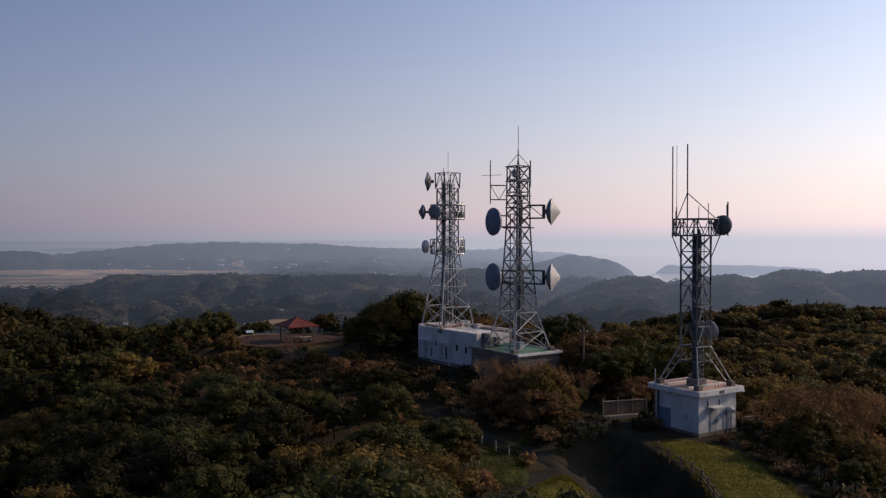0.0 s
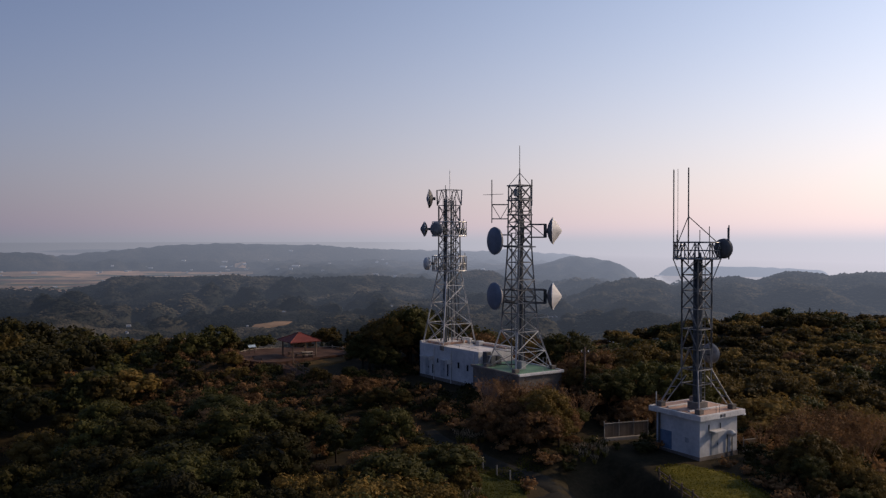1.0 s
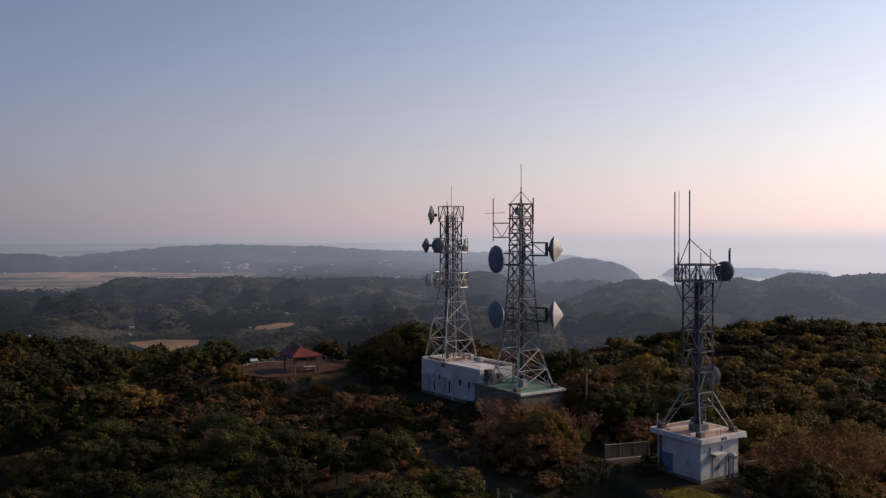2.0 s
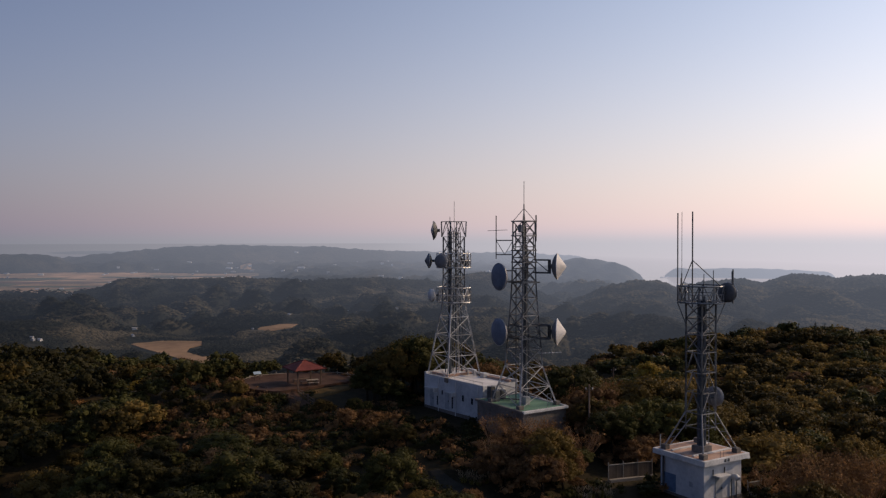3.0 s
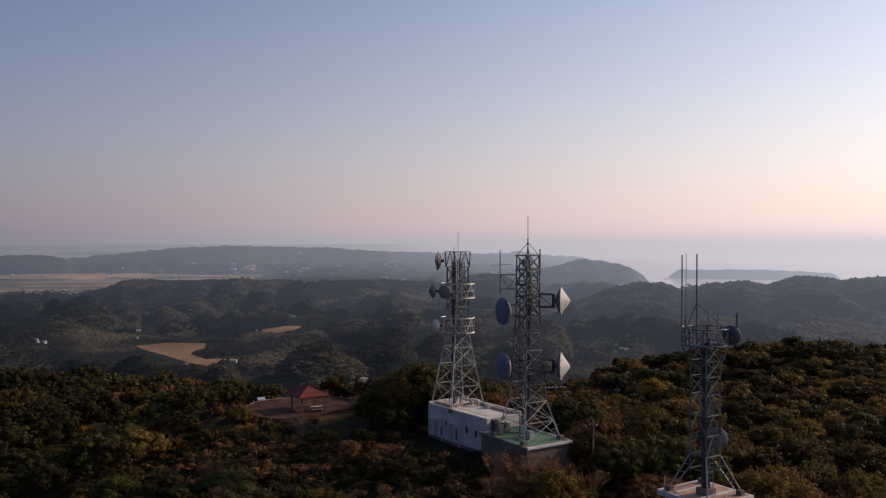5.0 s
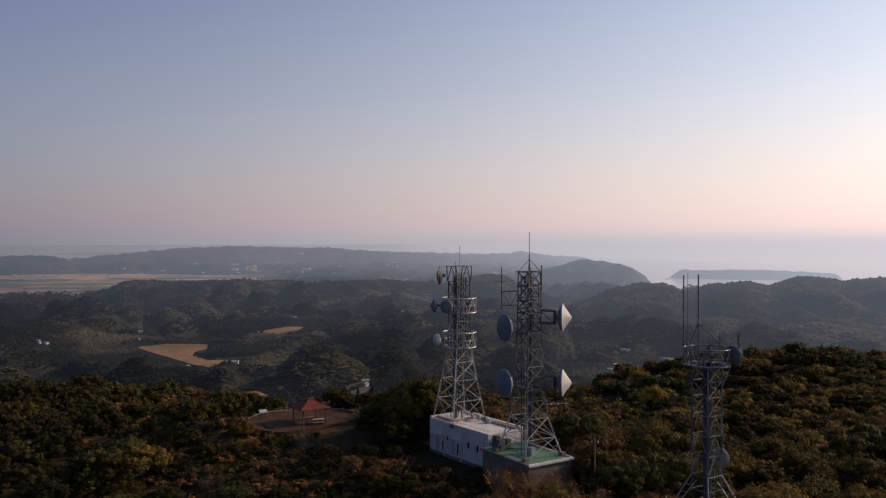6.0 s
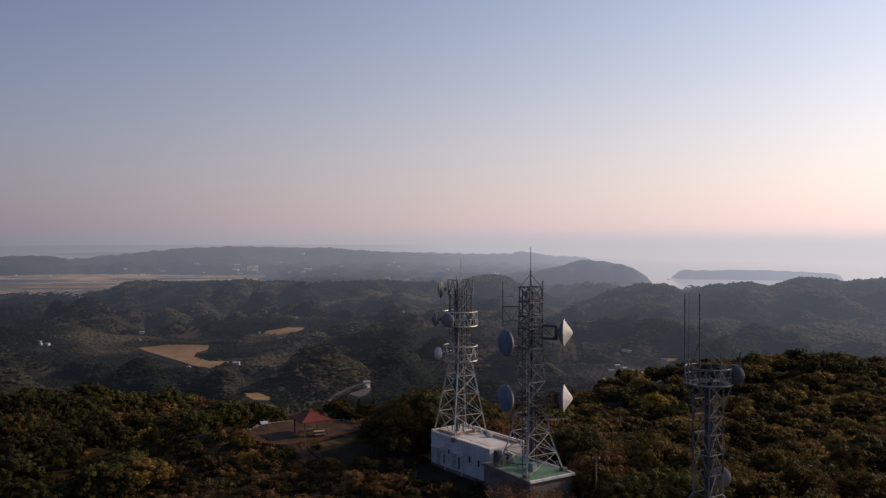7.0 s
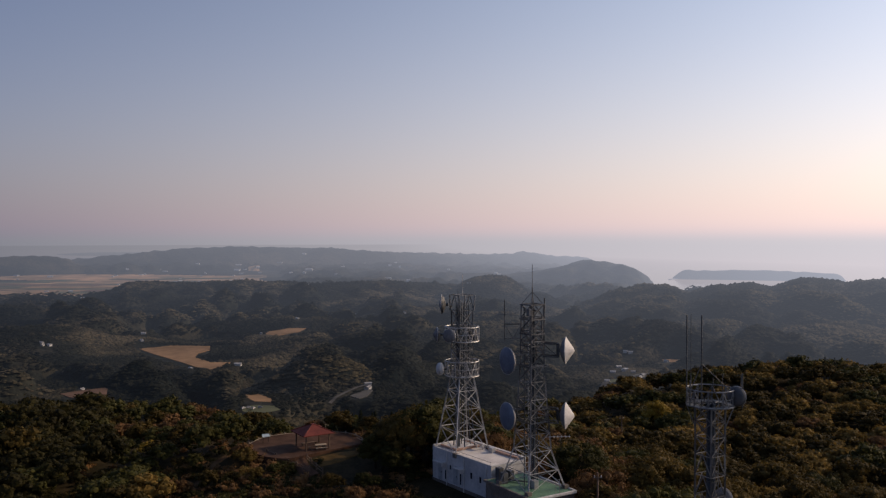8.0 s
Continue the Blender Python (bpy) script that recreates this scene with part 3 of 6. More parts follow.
def sheet(name, radii, height, mat, label, category, plain=None):
    a, r = np.meshgrid(AZ, radii)
    x, y = r * np.sin(a), r * np.cos(a)
    v = seat(x.ravel(), y.ravel(), height(x.ravel(), y.ravel()))
    rows, cols = a.shape
    i, j = np.meshgrid(np.arange(rows - 1), np.arange(cols), indexing="ij")
    j2 = (j + 1) % cols
    f = np.stack((i * cols + j, i * cols + j2, (i + 1) * cols + j2, (i + 1) * cols + j), -1).reshape(-1, 4)[:, ::-1]
    mats, which = (mat,), None
    if plain is not None:
        cx, cy = (q[f // cols, f % cols].mean(1) for q in (x, y))
        mats, which = (mat, plain), (np.hypot(cx, cy) > 2850) & (np.hypot(cx, cy) < 4700 + 500 * smooth_noise(cx, cy, 900, 2)) & (np.arctan2(cx, cy) < -0.235 + 0.02 * smooth_noise(cx, cy, 500, 4))
    ob = new(name, mesh_of(name, v, f, mats, which, smooth=True))
    return tagged(ob, label, category, kind="structure")


R1 = np.concatenate(((0.002, 4, 10, 20, 30), np.arange(36, 260, 1.6), np.geomspace(261, 700, 70)))
R2 = np.concatenate((np.geomspace(700, 2600, 150), np.geomspace(2640, 9800, 110), np.geomspace(10000, 54000, 20)))
ground = sheet("ground", R1, land_height, EARTH, "dark hilltop ground of leaf litter under the woods", "ground")
backdrop = sheet("backdrop", R2, land_height, FAR_LAND, "hazy wooded hills and rice plains running to the coast", "distant land", FAR_PLAIN)
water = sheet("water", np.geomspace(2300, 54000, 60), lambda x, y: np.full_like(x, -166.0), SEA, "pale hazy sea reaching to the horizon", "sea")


# ---- road, lawns, terrace ----
def strip(name, line, widths, lift, mat, label, category, parent=None):
    """A band of ground along a line, draped on the land."""
    pts = [Vector((*p, 0)) for p in line]
    dense = []
    for i in range(len(pts) - 1):
        p0, p1, p2, p3 = pts[max(i - 1, 0)], pts[i], pts[i + 1], pts[min(i + 2, len(pts) - 1)]
        w0, w1 = widths[i], widths[i + 1]
        for k in range(8):
            t = k / 8
            q = 0.5 * (2 * p1 + (p2 - p0) * t + (2 * p0 - 5 * p1 + 4 * p2 - p3) * t * t + (3 * p1 - p0 - 3 * p2 + p3) * t ** 3)
            dense.append((q, w0 + (w1 - w0) * t))
    dense.append((pts[-1], widths[-1]))
    v, f = [], []
    n = 7
    for i, (q, w) in enumerate(dense):
        a, b = dense[max(i - 1, 0)][0], dense[min(i + 1, len(dense) - 1)][0]
        side = Vector((b.y - a.y, a.x - b.x, 0)).normalized()
        for k in range(n):
            s = q + side * w * (k / (n - 1) - 0.5)
            z = ground_at(s.x, s.y) + lift - (0.35 if k in (0, n - 1) else 0)
            v.append((s.x, s.y, z))
    for i in range(len(dense) - 1):
        for k in range(n - 1):
            f.append((i * n + k, i * n + k + 1, (i + 1) * n + k + 1, (i + 1) * n + k))
    ob = new(name, mesh_of(name, v, np.array(f)[:, ::-1], (mat,), smooth=True))
    return tagged(ob, label, category, kind="structure")


LAWN_RIGHT = ((20.7, 44), (20.8, 50), (21.0, 56), (21.2, 62), (20.6, 66), (19.2, 69.0))
LAWN_LEFT = ((9.3, 46), (9.3, 53.5), (9.4, 61.8))
VERGE = ((2.6, 69.2), (4.6, 65.2), (4.4, 60.8))
road = strip("road", ROAD_LINE, (3.6, 3.6, 3.6, 3.6, 3.6, 3.4, 3.0, 2.6, 1.6), 0.05, ASPHALT, "narrow dark asphalt lane curving through a cut", "road")
side_road = strip("road", SIDE_LINE, (2.4, 2.4, 2.4, 2.4, 2.4, 2.4), 0.06, ASPHALT, "narrow dark side lane round the grass mound", "road")
lawn_a = strip("lawn", LAWN_RIGHT, (7.4, 7.6, 7.8, 8.0, 7.2, 4.2), 0.10, LAWN, "mown yellow-green lawn beside the white hut", "grass")


def patch(name, cx, cy, rx, ry, turn, lift, mat, label, category):
    """A rounded patch of turf with an uneven rim, draped on the land."""
    v, f, n = [], [], 36
    c, q = math.cos(turn), math.sin(turn)
    for ring in range(9):
        for k in range(n):
            a = 2 * math.pi * k / n
            w = ring / 8 * (1 + 0.06 * math.sin(3 * a + 1) + 0.04 * math.sin(7 * a))
            u, p = rx * w * math.cos(a), ry * w * math.sin(a)
            x, y = cx + u * c - p * q, cy + u * q + p * c
            v.append((x, y, ground_at(x, y) + lift - (0.3 if ring == 8 else 0)))
    for ring in range(8):
        for k in range(n):
            f.append((ring * n + k, (ring + 1) * n + k, (ring + 1) * n + (k + 1) % n, ring * n + (k + 1) % n))
    return tagged(new(name, mesh_of(name, v, f, (mat,), smooth=True)), label, category, kind="structure")


footpath = strip("footpath", ((-34.4, 107.5), (-33.9, 111.0), (-33.2, 114.0), (-31.8, 117.2), (-30.6, 121.0)), (1.2, 1.4, 1.4, 1.3, 1.2), 0.07, TRODDEN, "trodden brown earth path up to the terrace", "path")
lawn_b = patch("lawn", 9.3, 53.2, 4.7, 9.2, 0, 0.10, LAWN, "mown green mound between the two lanes", "grass")
forecourt = patch("forecourt", -17.0, 112.8, 4.6, 1.7, 0.76, 0.16, DRY_TURF, "dry brown-green turf bank below the terrace edge", "ground")
ramp = strip("ramp", ((-21.9, 112.4), (-21.0, 110.4), (-19.9, 108.6), (-18.6, 106.8)), (2.3, 2.3, 2.2, 2.0), 0.30, PAVING, "reddish-brown paved ramp down from the terrace", "ramp")
lawn_c = patch("lawn", 4.0, 64.9, 2.3, 4.6, 0.5, 0.10, VERGE_TURF, "rough green verge beside the lane", "grass")


def disc(name, cx, cy, rx, ry, lift, mat, label, category):
    """A rounded paved platform, cut straight along its front where the slope falls away."""
    bm = bmesh.new()
    r = random.Random(5)
    ax, ay, bx, by = -22.6, 110.9, -13.6, 119.4
    long = math.hypot(bx - ax, by - ay)
    ring = []
    for k in range(56):
        a = 2 * math.pi * k / 56
        w = 1 + 0.02 * r.uniform(-1, 1)
        x, y = cx + rx * w * math.cos(a), cy + ry * w * math.sin(a)
        over = ((by - ay) * (x - ax) - (bx - ax) * (y - ay)) / long
        if over > 0:
            x, y = x - over * (by - ay) / long, y + over * (bx - ax) / long
        ring.append((x, y))
    n = len(ring)
    top_z = ground_at(cx, cy) + lift
    top = [bm.verts.new((x, y, top_z)) for x, y in ring]
    low = [bm.verts.new((x, y, top_z - 0.9)) for x, y in ring]
    bm.faces.new(top)
    for k in range(n):
        bm.faces.new((low[k], low[(k + 1) % n], top[(k + 1) % n], top[k]))
    return tagged(part(name, bm, mat), label, category, kind="structure")


terrace = disc("terrace", -21.8, 118.6, 8.3, 7.8, 0.30, PAVING, "reddish-brown paved terrace round the pavilion", "terrace")
TERRACE_Z = ground_at(-21.6, 118.2) + 0.30

def grass_over(name, spots, label, seed, mat=None):
    """Tufts of short blades over a lawn: spots are x, y, reach, tufts."""
    r = np.random.RandomState(seed)
    V = []
    for cx, cy, reach, count in spots:
        a, d = r.uniform(0, 6.2832, count), reach * np.sqrt(r.uniform(0, 1, count))
        for x, y in zip(cx + d * np.cos(a), cy + d * np.sin(a)):
            z = ground_at(x, y) + 0.08
            high = r.uniform(0.03, 0.12)
            for k in range(3):
                b = r.uniform(0, 6.2832)
                sx, sy, lean = 0.05 * math.cos(b), 0.05 * math.sin(b), r.uniform(-0.08, 0.08)
                V += [(x - sx, y - sy, z - 0.05), (x + sx, y + sy, z - 0.05), (x + lean - sy, y + lean + sx, z + high)]
    ob = new(name, mesh_of(name, np.array(V), np.arange(len(V)).reshape(-1, 3), (mat or BLADE,)))
    return tagged(ob, label, "grass", kind="stuff")


grass_over("lawn_grass", [(x, y, 3.5, 1300) for x, y in ((20.8, 48), (20.9, 51.5), (21.0, 55), (21.1, 58.5), (21.2, 62), (20.7, 65.2))] + [(19.6, 67.6, 2.2, 600)], "short olive grass of the fenced lawn", 1)
grass_over("mound_grass", [(9.3, 49, 4.0, 1200), (9.3, 54, 4.2, 1500), (9.4, 58.6, 3.6, 1300), (9.2, 61.2, 1.6, 350)], "short green grass of the mound", 2)
grass_over("verge_grass", [(4.4, 66, 2.6, 1100), (3.6, 62.5, 2.6, 1000), (5.2, 69, 1.6, 350), (2.6, 69, 2.0, 500), (7.5, 71.2, 1.4, 260)], "rough dark grass of the verge", 3, DARK_BLADE)

# ---- buildings ----
def turned(x, y, z, way):
    """A pose whose x axis runs along way, in plan."""
    return Matrix.Translation((x, y, z)) @ Matrix.Rotation(math.atan2(way[1], way[0]), 4, "Z")


def hut():
    """Square equipment hut with an overhanging flat slab roof; local x and y run along its two seen walls from the near corner."""
    h = thing("equipment_hut", turned(21.75, 70.15, 0, (0.841, 0.541)), "white rendered equipment hut with overhanging flat slab roof", "hut")
    S = 5.9
    o = 0.5
    z0 = -1.2
    for name, b in (("wall", (o, S - o, o, o + 0.2, z0, 3.25)), ("wall", (o, o + 0.2, o + 0.2, S - o - 0.2, z0, 3.25)), ("wall", (o, S - o, S - o - 0.2, S - o, z0, 3.25)), ("wall", (S - o - 0.2, S - o, o + 0.2, S - o - 0.2, z0, 3.25))):
        part(name, box(*b, bevel=0.01), WHITE_WALL, h)
    part("roof_slab", box(0, S, 0, S, 3.252, 3.72, bevel=0.03), SLAB, h, "thick white overhanging roof slab")
    part("roof_coating", box(0.28, S - 0.28, 0.28, S - 0.28, 3.70, 3.745, bevel=0.01), TERRACOTTA, h, "weathered terracotta-coloured roof coating")
    # low kerbs that cross the roof
    for y in (1.7, 4.1):
        part("roof_kerb", box(0.5, S - 0.5, y - 0.12, y + 0.12, 3.74, 3.86, bevel=0.015), SLAB, h)
    # door, hood and lamps on the sunny wall
    door = part("door", box(1.95, 2.85, o - 0.05, o - 0.004, -0.1, 2.0, bevel=0.01), DOOR_GREY, h, "grey steel door")
    part("handle", box(2.7, 2.76, o - 0.11, o - 0.05, 0.9, 1.05, bevel=0.01), DARK_STEEL, door)
    part("hood", box(1.6, 3.15, o - 0.75, o - 0.003, 2.15, 2.25, bevel=0.02), SLAB, h, "white concrete door hood")
    for x in (1.62, 3.1):
        part("bracket", box(x - 0.03, x + 0.03, o - 0.10, o - 0.02, 2.25, 2.75, bevel=0.01), DARK_STEEL, h)
    # matte radome white stands in for the cowl's glint
    vent = part("vent_cowl", tube(((4.3, o - 0.01, 1.75), (4.3, o - 0.35, 1.78), (4.3, o - 0.55, 1.62)), 0.26, 12), DISH_WHITE, h, "vent cowl in matte white for its glint")
    for x in (4.0, 4.65):
        part("downpipe", tube(((x, o - 0.08, -0.4), (x, o - 0.08, 1.6)), 0.045, 8), DARK_STEEL, h)
    part("vent_grille", box(2.55, 2.8, -0.03, 0.0, 3.35, 3.62, bevel=0.01), DARK_STEEL, h)
    part("vent_grille", box(2.95, 3.2, -0.03, 0.0, 3.35, 3.62, bevel=0.01), DARK_STEEL, h)
    part("flood_lamp", box(S + 0.05, S + 0.35, 0.2, 0.5, 3.1, 3.3, bevel=0.04), STEEL, h, "small grey flood lamp")
    part("lamp_arm", box(S - 0.2, S + 0.1, 0.32, 0.38, 3.14, 3.2), DARK_STEEL, h)
    # things on the shaded wall
    part("window", box(o - 0.02, o - 0.002, 1.7, 2.1, 1.05, 1.5), DOOR_GREY, h, "small grey wall hatch")
    part("window", box(o - 0.02, o - 0.002, 3.6, 5.1, 0.1, 1.7), BLUE_PANEL, h, "faded blue equipment panel")
    part("cable_duct", tube(((0.35, 4.95, -0.6), (0.35, 4.95, 3.2)), 0.09, 8), DARK_STEEL, h)
    part("lightning_post", tube(((0.35, 5.3, 3.7), (0.35, 5.3, 5.0)), 0.05, 8), STEEL, h)
    for x in (2.3, 2.75):
        part("roof_hook", tube(((x, 0.25, 3.7), (x, 0.25, 4.25), (x + 0.1, 0.35, 4.3)), 0.02, 6), DARK_STEEL, h)
    part("plinth", box(o - 0.06, S - o + 0.06, o - 0.06, S - o + 0.06, z0, 0.05, bevel=0.02), CONCRETE, h)
    return h


hut()

D1 = (0.61, -0.792)


def long_house():
    """The long equipment building; local x runs along the seen wall towards the viewer, y to the back."""
    h = thing("equipment_building", turned(-3.1, 103.5, 0, D1), "long white rendered equipment building with a flat pale roof", "building")
    L, W, z0, z1 = 11.4, 5.3, 0.2, 5.75
    part("wall", box(0, L, 0, 0.22, z0, z1, bevel=0.015), WHITE_WALL, h)
    part("wall", box(0, L, W - 0.22, W, z0, z1, bevel=0.015), WHITE_WALL, h)
    part("wall", box(0, 0.22, 0.22, W - 0.22, z0, z1, bevel=0.015), WHITE_WALL, h)
    part("wall", box(L - 0.22, L, 0.22, W - 0.22, z0, z1, bevel=0.015), WHITE_WALL, h)
    part("roof", box(0.2, L - 0.2, 0.2, W - 0.2, z1 - 0.35, z1 - 0.03, bevel=0.01), GREY_ROOF, h, "flat pale roof deck")
    part("parapet", box(0.6, L, W - 0.35, W + 0.05, z1 + 0.004, z1 + 0.30, bevel=0.03), SLAB, h, "white parapet kerb")
    part("parapet", box(0, 0.35, 0.0, W + 0.05, z1 + 0.004, z1 + 0.30, bevel=0.03), SLAB, h, "white parapet kerb")
    part("parapet", box(0.36, L - 0.0, 0, 0.22, z1 + 0.004, z1 + 0.08, bevel=0.02), SLAB, h)
    part("roof_trunking", box(3.5, 5.1, 3.85, 4.3, 6.3, 6.52, bevel=0.03), SLAB, h, "white cable trunking across the roof")
    for x in (3.7, 4.9):
        part("trunking_leg", box(x - 0.08, x + 0.08, 4.0, 4.16, z1 - 0.04, 6.31), STEEL, h)
    for x in (0.6, 2.4, 4.2, 6.0, 7.8, 9.6, 11.2):
        part("rail_post", tube(((x, 0.11, z1 + 0.05), (x, 0.11, z1 + 0.42)), 0.02, 5), STEEL, h)
    part("roof_rail", tube(((0.4, 0.11, z1 + 0.40), (11.3, 0.11, z1 + 0.40)), 0.025, 5), STEEL, h)
    part("roof_step", box(0.5, 3.2, 1.2, 4.6, z1 - 0.04, z1 + 0.16, bevel=0.02), GREY_ROOF, h)
    for b in ((0.4, 3.6, 0.9, 1.15), (0.4, 3.6, 4.5, 4.75), (3.35, 3.6, 1.16, 4.49), (5.4, 11.0, 4.45, 4.7)):
        part("roof_kerb", box(*b, z1 - 0.04, z1 + 0.24, bevel=0.02), TERRACOTTA, h, "rust-brown roof kerb")
    part("roof_box", box(6.2, 6.9, 3.9, 4.6, z1 - 0.04, z1 + 0.55, bevel=0.03), STEEL, h)
    for x, w in ((0.9, 1.9), (5.0, 1.5)):
        hood = part("door_hood", box(x, x + w, -0.7, -0.003, 4.25, 4.38, bevel=0.02), SLAB, h, "small white hood over an opening")
        part("hood_drop", box(x + w - 0.12, x + w, -0.68, -0.02, 3.9, 4.25), SLAB, hood)
    for x, w, a, b in ((1.2, 0.8, 2.0, 4.0), (3.6, 0.22, 3.7, 4.2), (4.3, 0.8, 2.1, 4.1), (5.6, 0.22, 2.3, 4.1), (7.6, 0.32, 3.5, 4.2), (9.3, 0.32, 3.4, 4.1), (2.6, 0.25, 2.3, 3.4)):
        leaf = part("window" if b - a < 1 else "door", box(x, x + w, -0.03, -0.003, a, b, bevel=0.005), DOOR_GREY if w > 0.5 else GLASS, h)
        if w > 0.5:
            part("handle", box(x + w - 0.16, x + w - 0.10, -0.10, -0.03, (a + b) / 2 - 0.12, (a + b) / 2 + 0.08, bevel=0.01), DARK_STEEL, leaf)
        elif b - a < 1:
            part("window_frame", box(x - 0.05, x + w + 0.05, -0.028, -0.004, b + 0.004, b + 0.06), DOOR_GREY, leaf)
    for x in (3.0, 6.4, 10.6):
        part("downpipe", tube(((x, -0.08, 1.2), (x, -0.08, 5.6)), 0.05, 8), SLAB, h)
    part("plinth", box(-0.05, L + 0.05, -0.05, W + 0.05, z0, 1.95, bevel=0.02), CONCRETE, h)
    part("wall_duct", box(L + 0.003, L + 0.3, 0.7, 1.2, 4.5, 5.5, bevel=0.03), STEEL, h)
    part("wall_duct", box(L + 0.003, L + 0.2, 2.2, 3.4, 4.6, 5.2, bevel=0.03), SLAB, h)
    return h


long_house()

D2 = (0.545, -0.838)


def green_house():
    """The lower annex with the green roof under the tall mast."""
    h = thing("annex_building", turned(2.96, 93.29, 0, D2), "low concrete annex with green flat roof and white edging", "building")
    L, W, z0, z1 = 8.8, 6.1, 0.0, 4.35
    part("wall", box(0.2, L - 0.2, 0.15, 0.4, z0, z1, bevel=0.015), CONCRETE, h)
    part("wall", box(0.2, L - 0.2, W - 0.4, W - 0.15, z0, z1, bevel=0.015), CONCRETE, h)
    part("wall", box(L - 0.44, L - 0.19, 0.4, W - 0.4, z0, z1, bevel=0.015), CONCRETE, h)
    part("wall", box(0.2, 0.45, 0.4, W - 0.4, z0, z1, bevel=0.015), CONCRETE, h)
    part("roof_slab", box(0.0, L, 0.0, W, z1 + 0.003, z1 + 0.22, bevel=0.02), CONCRETE, h)
    part("roof_coating", box(0.25, L - 0.25, 0.25, W - 0.25, z1 + 0.2, z1 + 0.235), GREEN_ROOF, h, "green waterproof roof coating")
    for x, y, high in ((0.9, 1.0, 1.5), (1.9, 0.9, 1.2), (1.0, 2.4, 1.0)):
        part("roof_cabinet", box(x, x + 0.75, y, y + 0.6, z1 + 0.235, z1 + 0.235 + high, bevel=0.02), DARK_STEEL, h, "dark equipment cabinet on the roof")
    for y in (1.6, 1.9):
        part("roof_cable", tube(((0.3, y, z1 + 0.42), (2.2, y + 0.5, z1 + 0.40), (4.0, y + 1.6, z1 + 0.45)), 0.06, 6), DARK_STEEL, h)
    part("edging", box(L - 0.2, L + 0.06, 0.0, W, z1 + 0.05, z1 + 0.33, bevel=0.03), SLAB, h, "white roof edging")
    part("edging", box(0.0, L - 0.21, W - 0.2, W + 0.06, z1 + 0.05, z1 + 0.33, bevel=0.03), SLAB, h, "white roof edging")
    part("edging", box(0.0, L - 0.21, -0.06, 0.2, z1 + 0.05, z1 + 0.29, bevel=0.03), CONCRETE, h)
    part("handrail", tube(((L - 0.1, 3.3, z1 + 0.3), (L - 0.1, 3.3, 6.2), (L - 0.1, 3.8, 6.2), (L - 0.1, 3.8, z1 + 0.3)), 0.03, 6), STEEL, h)
    part("service_box", box(5.0, 5.9, 2.6, 3.2, z1 + 0.236, z1 + 1.1, bevel=0.03), STEEL, h)
    return h


green_house()


# ---- aerials ----
def dish(name, m, r, depth, mat, back_mat, label, cone=True, drum=0.0):
    """A round aerial facing its local +z: rim ring, radome in front, bowl behind, hub."""
    d = thing(name, m, label, "dish antenna")
    segs = 28
    bm = bmesh.new()
    rings = []
    prof = ((1.0, 0.0), (0.72, 0.3), (0.42, 0.62), (0.16, 0.9), (0.0, 1.0)) if cone else ((1.0, 0.0), (0.93, 0.35), (0.75, 0.66), (0.45, 0.9), (0.0, 1.0))
    for f, up in prof[:-1]:
        rings.append([bm.verts.new((r * f * math.cos(2 * math.pi * k / segs), r * f * math.sin(2 * math.pi * k / segs), depth * up)) for k in range(segs)])
    tip = bm.verts.new((0, 0, depth))
    for a, b in zip(rings, rings[1:]):
        for k in range(segs):
            bm.faces.new((a[k], a[(k + 1) % segs], b[(k + 1) % segs], b[k]))
    for k in range(segs):
        bm.faces.new((rings[-1][k], rings[-1][(k + 1) % segs], tip))
    part("radome", bm, mat, d, smooth=True)
    bm = bmesh.new()
    rings = []
    for f, up in ((1.0, -0.02), (1.0, -drum - 0.02), (0.8, -drum - 0.16 * r), (0.5, -drum - 0.3 * r), (0.18, -drum - 0.38 * r)):
        rings.append([bm.verts.new((r * f * math.cos(2 * math.pi * k / segs), r * f * math.sin(2 * math.pi * k / segs), up)) for k in range(segs)])
    for a, b in zip(rings, rings[1:]):
        for k in range(segs):
            bm.faces.new((b[k], b[(k + 1) % segs], a[(k + 1) % segs], a[k]))
    bm.faces.new(rings[-1][::-1])
    part("bowl", bm, back_mat, d, smooth=True)
    bm = bmesh.new()
    ring = [(1.015 * r * math.cos(2 * math.pi * k / segs), 1.015 * r * math.sin(2 * math.pi * k / segs), -0.01) for k in range(segs)]
    rim = bmesh.new()
    for k in range(segs):
        tube((ring[k], ring[(k + 1) % segs]), 0.03 * max(r, 0.8), 6, bm=rim)
    bm.free()
    part("rim", rim, STEEL, d)
    part("hub", tube(((0, 0, -drum - 0.34 * r), (0, 0, -drum - 0.34 * r - 0.35)), 0.17 * r, 12), DARK_STEEL, d)
    return d


def facing(x, y, z, way):
    return Matrix.Translation((x, y, z)) @ Vector(way).to_track_quat("Z", "Y").to_matrix().to_4x4()


